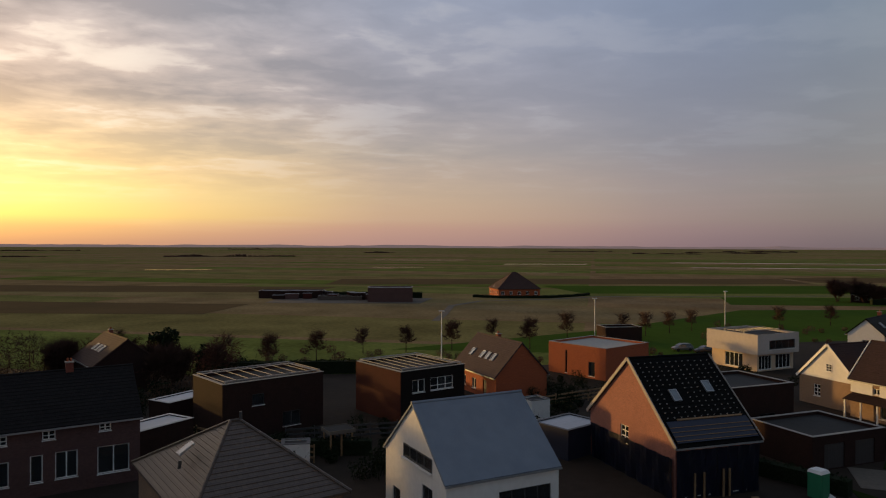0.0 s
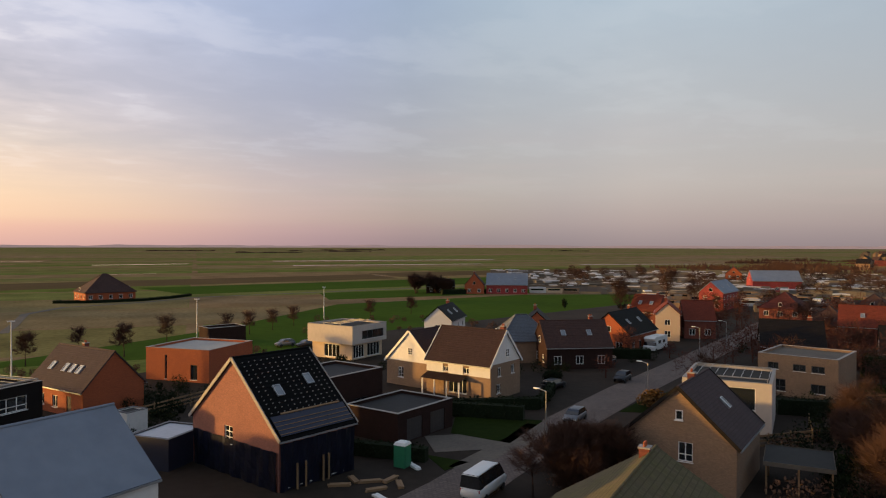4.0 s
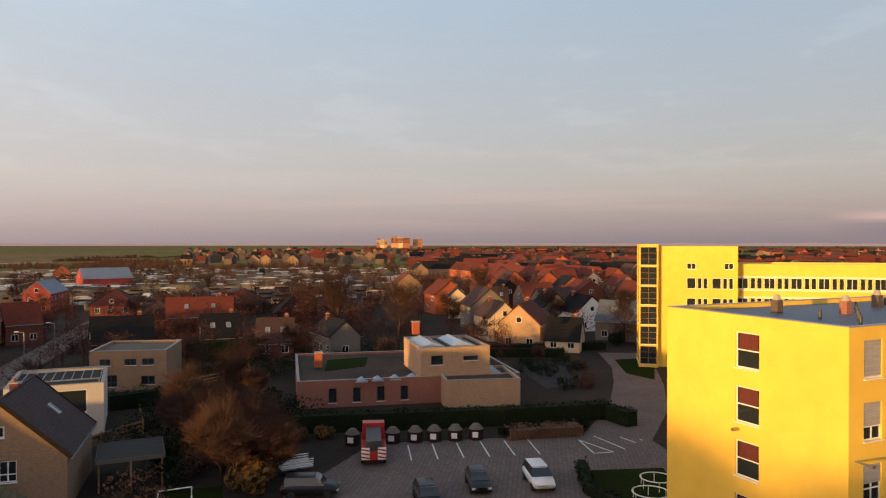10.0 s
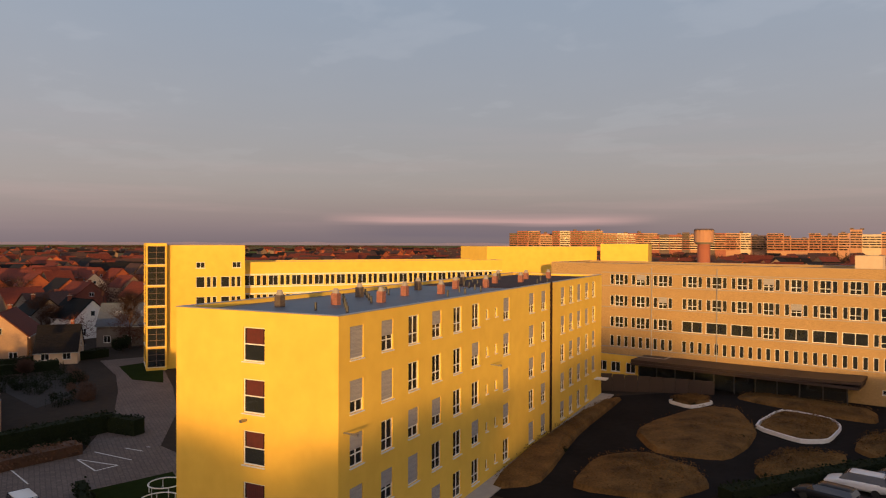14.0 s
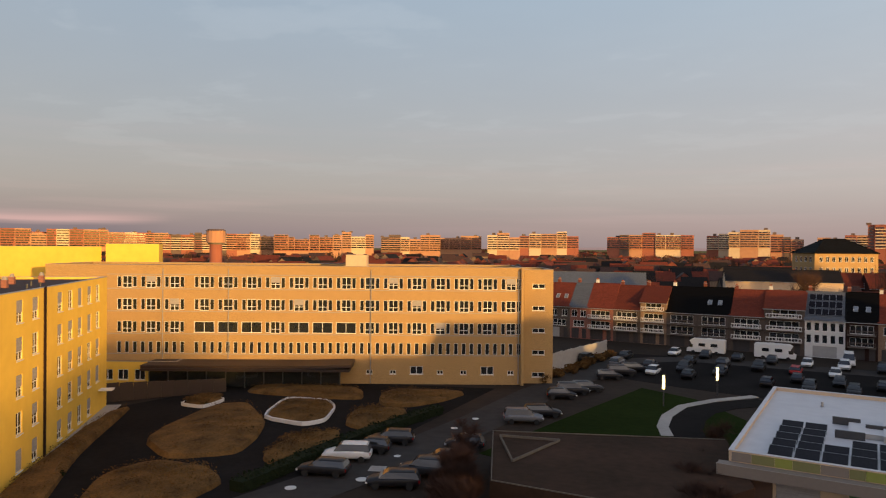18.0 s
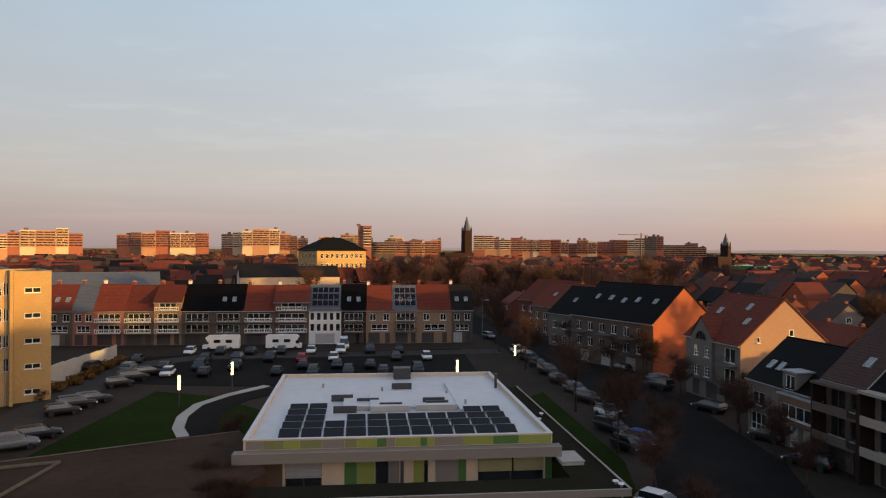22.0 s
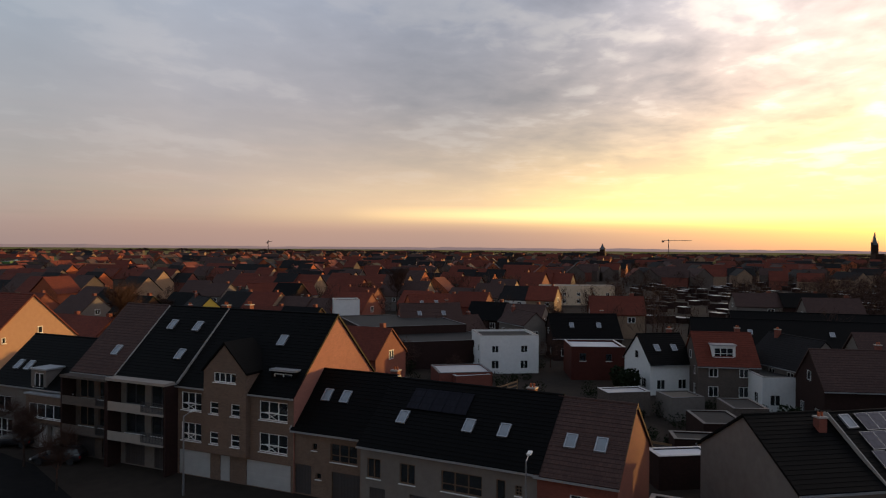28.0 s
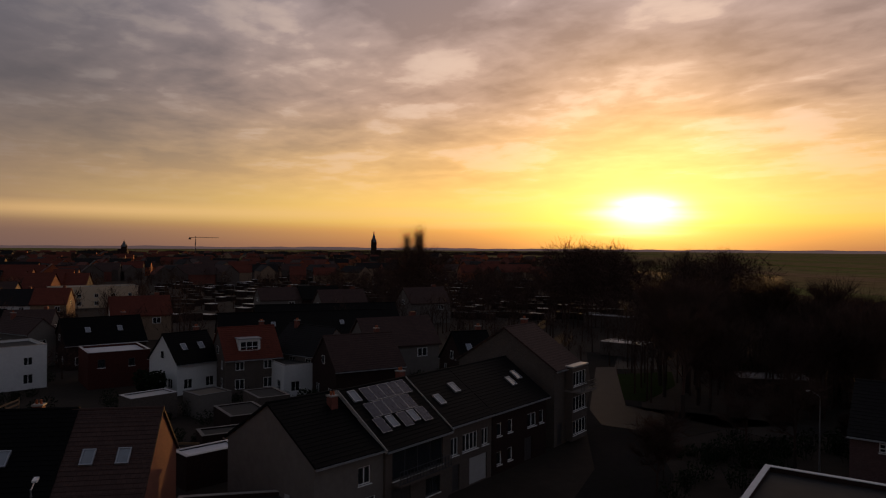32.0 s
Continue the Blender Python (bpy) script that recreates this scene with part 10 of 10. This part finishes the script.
flat_house("dark blue site cabin with a pale ribbed roof", 12.6, 70.4, 40, 5.6, 4.6, 2.9, "tarp_dark", "zinc", {}, name="site_cabin", category="cabin", para=0.05, coping="frame_dark")
carport("garden pergola with a pale flat roof", -10.2, 69.0, 30, 2.6, 2.2, 2.5)
for lab, x, y, a, L, D, h, w, r in (("low garage with a pale flat roof", -29.8, 81.0, 60, 6.5, 3.4, 3.0, "brick_dark", "membrane"), ("low garage with a pale flat roof", -28.2, 69.0, 60, 6.5, 3.6, 3.0, "brick_dark", "membrane"),
                                    ("small white garden shed", -13.6, 65.4, 10, 2.6, 2.0, 2.2, "plaster_white", "bitumen"), ("low white kiosk in the garden", 10.8, 82.6, 30, 2.6, 2.4, 2.6, "plaster_white", "bitumen"),
                                    ("low brick shed with a pale roof", -90.0, -5.0, 118, 5.5, 3.2, 3.0, "brick_grey", "zinc"), ("grey rear extension with a flat roof", -90.5, 1.6, 118, 4.2, 4.0, 2.8, "plaster_grey", "gravel"),
                                    ("low dark extension with a bitumen roof", -79.5, 5.0, 105, 4.4, 6.0, 2.8, "brick_dark", "bitumen"), ("low dark extension with a bitumen roof", -86.5, 8.2, 105, 3.8, 5.5, 3.0, "brick_grey", "bitumen"),
                                    ("low yard shed with a sheet roof", -71.8, 3.2, 100, 5.4, 3.0, 2.6, "brick_dark", "bitumen"), ("lean-to with a pale plastic roof", -64.6, 1.2, 115, 5.0, 2.6, 2.9, "brick_dark", "membrane"),
                                    ("brick outhouse with a sheet roof", -95.0, -26.5, 125, 5.0, 5.0, 3.0, "brick_red", "zinc"), ("low brick outhouse behind the terrace", -84.0, -18.0, 80, 4.0, 3.0, 2.6, "brick_red", "bitumen"),
                                    ("low brick outhouse behind the terrace", -88.0, -36.0, 84, 4.6, 3.4, 2.8, "brick_grey", "bitumen"), ("low rear extension with a zinc roof", -76.5, -6.0, 84, 4.0, 6.0, 2.9, "plaster_grey", "zinc"),
                                    ("low rear extension with a dark roof", -78.0, -14.0, 84, 4.6, 6.0, 3.0, "brick_dark", "bitumen"), ("long shed with a pale roof in the wood", -159, 103, 33, 14, 5, 3.0, "brick_grey", "membrane"), ("low shelter with a pale roof", -116.0, 78.2, 32, 8.4, 5, 2.6, "brick_grey", "zinc")):
    flat_house(lab, x, y, a, L, D, h, w, r, {}, name="shed", category="shed", coping="zinc" if r in ("zinc", "membrane") else "frame_dark", para=0.08)
for pts, h, ma, lab in (([(-72, -2), (-70, 4), (-80, 9)], 1.8, "wood", "weathered wooden garden fence"), ([(-82, -4), (-93, -8)], 1.8, "wood", "weathered wooden garden fence"), ([(-84, -24), (-98, -20)], 1.8, "wood", "weathered wooden garden fence"),
                        ([(-16, 72), (-2, 76)], 1.7, "frame_dark", "dark slatted garden fence"), ([(-28, 74), (-12, 66)], 1.7, "wood", "weathered wooden garden fence"), ([(62, 44), (70, 42), (76, 46)], 1.6, "wood", "weathered wooden garden fence"),
                        ([(84, 52), (98, 46)], 1.6, "wood", "weathered wooden garden fence"), ([(104, 60), (118, 64)], 1.6, "frame_dark", "dark slatted garden fence"), ([(12, 88), (24, 96)], 1.6, "wood", "weathered wooden garden fence")):
    fence(pts, h, ma, lab, 2.6)
gl = thing("goal", at(50.1, 27.5, 0.07, -57), "small white football goal in a garden", "goal")
for a, b in (((-1.2, 0, 0), (-1.2, 0, 1.7)), ((1.2, 0, 0), (1.2, 0, 1.7)), ((-1.2, 0, 1.7), (1.2, 0, 1.7))):
    bm = bmesh.new()
    tube(bm, a, b, 0.05, 0.05, 8)
    part("goal_bar", bm, M["frame_white"], gl)
tr = thing("trailer", at(60.2, 21.6, 0.06, -55), "slatted pale metal trailer beside the car park", "trailer")
bm = bmesh.new()
box(bm, -1.4, 1.4, -0.8, 0.8, 0.5, 0.6)
part("bed", bm, M["metal"], tr)
for k in range(4):
    for sy in (-1, 1):
        bm = bmesh.new()
        box(bm, -1.4, 1.4, sy * 0.8 - 0.02, sy * 0.8 + 0.02, 0.64 + k * 0.2, 0.74 + k * 0.2)
        part("side_slat", bm, M["frame_white"], tr)
for sx in (-1.35, 0, 1.35):
    for sy in (-1, 1):
        bm = bmesh.new()
        box(bm, sx - 0.03, sx + 0.03, sy * 0.76 - 0.02, sy * 0.76 + 0.02, 0.6, 1.4)
        part("side_post", bm, M["metal"], tr)
for sy in (-1, 1):
    bm = bmesh.new()
    tube(bm, (0, sy * 0.62, 0.3), (0, sy * 0.8, 0.3), 0.3, 0.3, 12)
    part("wheel", bm, M["tyre"], tr)
street_lamp(108.1, 86.4, 5.2, 110)
street_lamp(121.2, 90.5, 5.2, 110)


def roof_frame(x, y, a, L, D, z, n):
    """A steel frame with cross bars standing on a flat roof."""
    t = thing("roof_frame", at(x, y, z, a), "pale steel frame with cross bars on a flat roof", "roof frame")
    for sy in (-1, 1):
        bm = bmesh.new()
        box(bm, -L / 2, L / 2, sy * D / 2 - 0.06, sy * D / 2 + 0.06, 0.45, 0.57)
        part("rail", bm, M["metal"], t)
    for k in range(n + 1):
        bm = bmesh.new()
        q = -L / 2 + L * k / n
        box(bm, q - 0.025, q + 0.025, -D / 2 + 0.07, D / 2 - 0.07, 0.48, 0.54)
        part("cross_bar", bm, M["metal"], t)
    for sx in (-1, 1):
        for sy in (-1, 1):
            bm = bmesh.new()
            box(bm, sx * (L / 2 - 0.1) - 0.05, sx * (L / 2 - 0.1) + 0.05, sy * D / 2 - 0.05, sy * D / 2 + 0.05, 0.0, 0.45)
            part("foot", bm, M["metal"], t)


roof_frame(-20.6, 79.2, 41.4, 11.4, 7.0, 5.75, 8)
roof_frame(-4.0, 86.8, 38, 8.8, 9.0, 5.75, 7)
roof_frame(52.8, 120.5, 26, 8.6, 4.0, 5.85, 8)
roof_frame(71.5, 52.8, -58.5, 8.4, 8.0, 5.35, 9)
flat_house("recessed glazed ground floor under the upper block", 52.9, 120.7, 26, 8.6, 9.4, 2.88, "plaster_cream", "bitumen", {"f": [(-2.4, 0.3, 3.0, 2.3, "w4"), (1.8, 0.3, 3.6, 2.3, "w4")], "l": [(0, 0.3, 3.6, 2.3, "w4")]}, para=0.0, coping="frame_dark")
# gabled house at the wood's edge
gable_house("dark brick house with three bright roof windows", -47.0, 101.5, -50, 11, 8.6, 4.0, 7.2, "brick_dark", "tile_brown", {}, [("f", -1.6, 0.5), ("f", 0.0, 0.5), ("f", 1.6, 0.5)], [(-4.2, 0.4, 0.5)])

# building site: tarpaulins, scaffold and roof battens on the unfinished house
M["tarp_blue"] = mat("tarp_blue", (0.012, 0.016, 0.045), (0.007, 0.01, 0.026), 1.5, 0.4, 0.3, stain=0.8)
site = at(20.5, 64.1, 0, 18.3)
SL, SD, SE, SR = 8.2, 13.3, 4.47, 10.35
tp = thing("tarpaulin", site, "dark blue tarpaulins hung round the unfinished house", "tarpaulin")
r_ = random.Random(71)
for name_, x0, x1, fx, z0, z1 in (("front_sheet", -SL / 2, SL / 2, None, 0.05, 4.0), ("side_sheet", -SD / 2 + 0.2, SD / 2 - 0.4, -SL / 2, 0.05, 3.3)):
    bm = bmesh.new()
    n_ = 22
    rows_ = []
    for j in range(6):
        row = []
        for i in range(n_ + 1):
            u = x0 + (x1 - x0) * i / n_
            off = 0.14 + 0.09 * math.sin(i * 1.9 + j * 0.6) + r_.uniform(-0.03, 0.03)
            z = z0 + (z1 - z0) * j / 5
            row.append(bm.verts.new((u, -SD / 2 - off, z) if fx is None else (fx - off, u, z)))
        rows_.append(row)
    for a, b in zip(rows_, rows_[1:]):
        for i in range(n_):
            bm.faces.new((a[i], a[i + 1], b[i + 1], b[i]))
    bmesh.ops.solidify(bm, geom=bm.faces[:], thickness=0.02)
    part(name_, bm, M["tarp_blue"], tp)
for x, h_ in ((-2.5, 2.2), (-1.6, 2.2), (0.3, 2.3), (0.9, 2.3)):
    bm = bmesh.new()
    box(bm, x - 0.07, x + 0.07, -SD / 2 - 0.42, -SD / 2 - 0.3, 0.0, h_)
    part("prop", bm, M["wood"], tp, "raw timber prop")
sm_, sn_ = slope(SL, SD, SE, SR, "f")
bt_ = thing("roofing_material", site, "tile stacks and battens laid out on the open roof", "roofing")
bm = bmesh.new()
box(bm, -SL / 2 + 0.1, SL / 2 - 0.1, 0.0, 2.05, 0.24, 0.262, sm_)
part("underlay", bm, M["tarp_blue"], bt_, "dark roofing underlay")
for k in range(4):
    bm = bmesh.new()
    box(bm, -SL / 2 + 0.1, SL / 2 - 0.1, 0.15 + k * 0.42, 0.2 + k * 0.42, 0.266, 0.3, sm_)
    part("batten", bm, M["wood"], bt_)
bm = bmesh.new()
box(bm, -SL / 2 + 1.2, SL / 2 - 0.5, 2.07, 2.22, 0.24, 0.34, sm_)
part("eave_board", bm, M["wood"], bt_)
for i in range(12):
    x = -SL / 2 + 0.45 + i * 0.66
    for j in range(13):
        y = 2.4 + j * 0.48 + r_.uniform(-0.04, 0.04)
        if (abs(x + 1.7) < 0.75 and abs(y - 4.6) < 0.9) or (abs(x - 2.0) < 0.75 and abs(y - 5.3) < 0.9):
            continue
        bm = bmesh.new()
        box(bm, x - 0.045, x + 0.045, y - 0.035, y + 0.035, 0.2, 0.29, sm_)
        part("clip", bm, M["coping"], bt_)

# lean-to porch on the white-gabled house
lt = thing("porch", at(54.7, 81.6, 0, -68.1), "lean-to porch with brown tiles and pale posts", "porch")
for x0, x1 in ((-5.25, -2.45), (-1.55, 0.9), (1.9, 5.25)):
    bm = bmesh.new()
    box(bm, x0, x1, -3.80, -3.753, 3.02, 4.55)
    part("cladding", bm, M["plaster_white"], lt, "white upper wall cladding")
bm = bmesh.new()
va_ = [(-5.0, -3.77, 3.0), (1.6, -3.77, 3.0), (1.6, -5.6, 2.35), (-5.0, -5.6, 2.35)]
quad(bm, *[Vector(p) for p in va_[::-1]])
bmesh.ops.solidify(bm, geom=bm.faces[:], thickness=0.14)
part("roof", bm, M["tile_brown"], lt)
for k in range(4):
    bm = bmesh.new()
    box(bm, -4.8 + k * 2.05, -4.65 + k * 2.05, -5.5, -5.35, 0, 2.3)
    part("post", bm, M["frame_white"], lt)

# school roof
M["roof_glass"] = mat("roof_glass", (0.30, 0.36, 0.44), (0.22, 0.27, 0.34), 2, 0.15, spec=0.9)


def roof_light(x, y, z, a, w, d, h, ridge=0.0, label="pale glass pyramid roof light"):
    t = thing("roof_light", at(x, y, z, a), label, "roof light", "roof lights of the school")
    bm = bmesh.new()
    box(bm, -w / 2 - 0.08, w / 2 + 0.08, -d / 2 - 0.08, d / 2 + 0.08, 0, 0.18)
    part("kerb", bm, M["zinc"], t)
    bm = bmesh.new()
    c = [bm.verts.new(p) for p in ((-w / 2, -d / 2, 0.18), (w / 2, -d / 2, 0.18), (w / 2, d / 2, 0.18), (-w / 2, d / 2, 0.18))]
    e0, e1 = bm.verts.new((0, -ridge / 2 - 0.02, h)), bm.verts.new((0, ridge / 2 + 0.02, h))
    for f in ((c[0], c[1], e0), (c[1], c[2], e1, e0), (c[2], c[3], e1), (c[3], c[0], e0, e1), c[::-1]):
        bm.faces.new(f)
    part("glass_cover", bm, M["roof_glass"], t)


for x, y in ((85.8, 22.2), (86.8, 20.4), (87.9, 18.4), (89.1, 16.4)):
    roof_light(x, y, 3.1, -69.7, 1.3, 1.3, 0.7)
for x, y in ((92.0, 11.5), (93.2, 9.0), (94.2, 6.5)):
    roof_light(x, y, 3.1, -69.7, 2.0, 2.6, 0.9, 2.2, "long ridged glass roof light")
for u in (-2.6, 1.6):
    c_, s_ = math.cos(radians(-67.4)), math.sin(radians(-67.4))
    roof_light(95.5 + u * c_ - 0.5 * s_, 13.0 + u * s_ + 0.5 * c_, 6.7, -67.4, 3.0, 8.0, 0.7, 7.6, "long blue-grey ridged roof light")
flat_house("low tan brick wing of the school", 91.3, 8.35, -74, 9.4, 9.4, 3.6, "brick_tan", "gravel_brown", {}, "frame_dark", name="school_wing", category="school")
sheet("green_roof", [(92.0, 28.9), (96.6, 24.5), (104.2, 26.0), (100.7, 31.2)], 3.16, "grass", "patch of green planted roof", thick=0.055, category="roof")
for x, y, z0, z1 in ((93.9, 30.4, 3.3, 5.3), (104.0, 18.6, 6.8, 8.6)):
    t = thing("chimney_stack", at(x, y, z0, -69), "orange brick chimney stack on the school roof", "chimney")
    bm = bmesh.new()
    box(bm, -0.5, 0.5, -0.5, 0.5, 0, z1 - z0)
    part("shaft", bm, M["brick_orange"], t)
    bm = bmesh.new()
    box(bm, -0.58, 0.58, -0.58, 0.58, z1 - z0, z1 - z0 + 0.12)
    part("cap", bm, M["coping"], t)

# street side: more parked cars and bare trees
for i, (x, y, a) in enumerate(((-38.5, -63.5, 284), (-40.6, -70.5, 283), (-48.6, -104.5, 280), (-50.0, -111.5, 279), (-51.2, -118.5, 278), (-52.6, -126, 277), (-54.8, -62.5, 104), (-57.6, -76.0, 103), (-59.6, -90, 101), (-61.6, -104, 100), (-62.8, -112, 99), (-64.2, -124, 98), (-32.0, -48.0, 300), (-52.0, -54, 110))):
    car(("hatchback", "estate car", "off-roader")[i % 3], ("black", "grey", "black", "black", "grey", "white", "black")[i % 7], x, y, a)
for x, y, s, k in ((-37, -63, 0.8, 0), (-41, -80, 0.9, 0), (-47, -110, 0.9, 0), (-50, -130, 0.9, 0), (-54, -66, 0.8, 1), (-59, -84, 0.8, 1), (-62, -98, 0.8, 0), (-66, -118, 0.8, 1), (-34, -52, 0.7, 1), (-30, -40, 0.7, 1), (-53, -140, 1.0, 0), (-50, -56, 0.8, 1)):
    plant(k, x, y, s)

def ring_rail(x, y, r):
    t = thing("ring_rail", at(x, y, 0.06), "round white railing on short posts in the grass", "railing", "ring rails by the car park")
    bm = bmesh.new()
    pts_ = [Vector((math.cos(q * math.pi / 12) * r, math.sin(q * math.pi / 12) * r, 0.8)) for q in range(24)]
    hoops = [[bm.verts.new((p.x * (1 + 0.05 * math.cos(k * 1.0472) / r), p.y * (1 + 0.05 * math.cos(k * 1.0472) / r), 0.8 + 0.05 * math.sin(k * 1.0472))) for k in range(6)] for p in pts_]
    for ra, rb in zip(hoops, hoops[1:] + hoops[:1]):
        for k in range(6):
            bm.faces.new((ra[k], rb[k], rb[(k + 1) % 6], ra[(k + 1) % 6]))
    part("rail", bm, M["frame_white"], t)
    for q in range(0, 24, 4):
        bm = bmesh.new()
        tube(bm, pts_[q] * 1.0 - Vector((0, 0, 0.8)), pts_[q], 0.035, 0.035, 6)
        part("post", bm, M["frame_white"], t)


ring_rail(60.8, -9.6, 1.35)
ring_rail(57.2, -8.6, 1.45)
for x, y, k, s in ((1.4, -57.5, 4, 1.0), (0.6, -51.5, 4, 1.1), (1.9, -63.5, 4, 0.9), (0.2, -70.0, 1, 0.6), (1.0, -47.0, 4, 1.2), (20.5, -56.0, 4, 0.9), (18.5, -50.0, 4, 1.0), (21.5, -61.0, 1, 0.6), (17.0, -46.0, 4, 1.1)):
    plant(k, x, y, s)
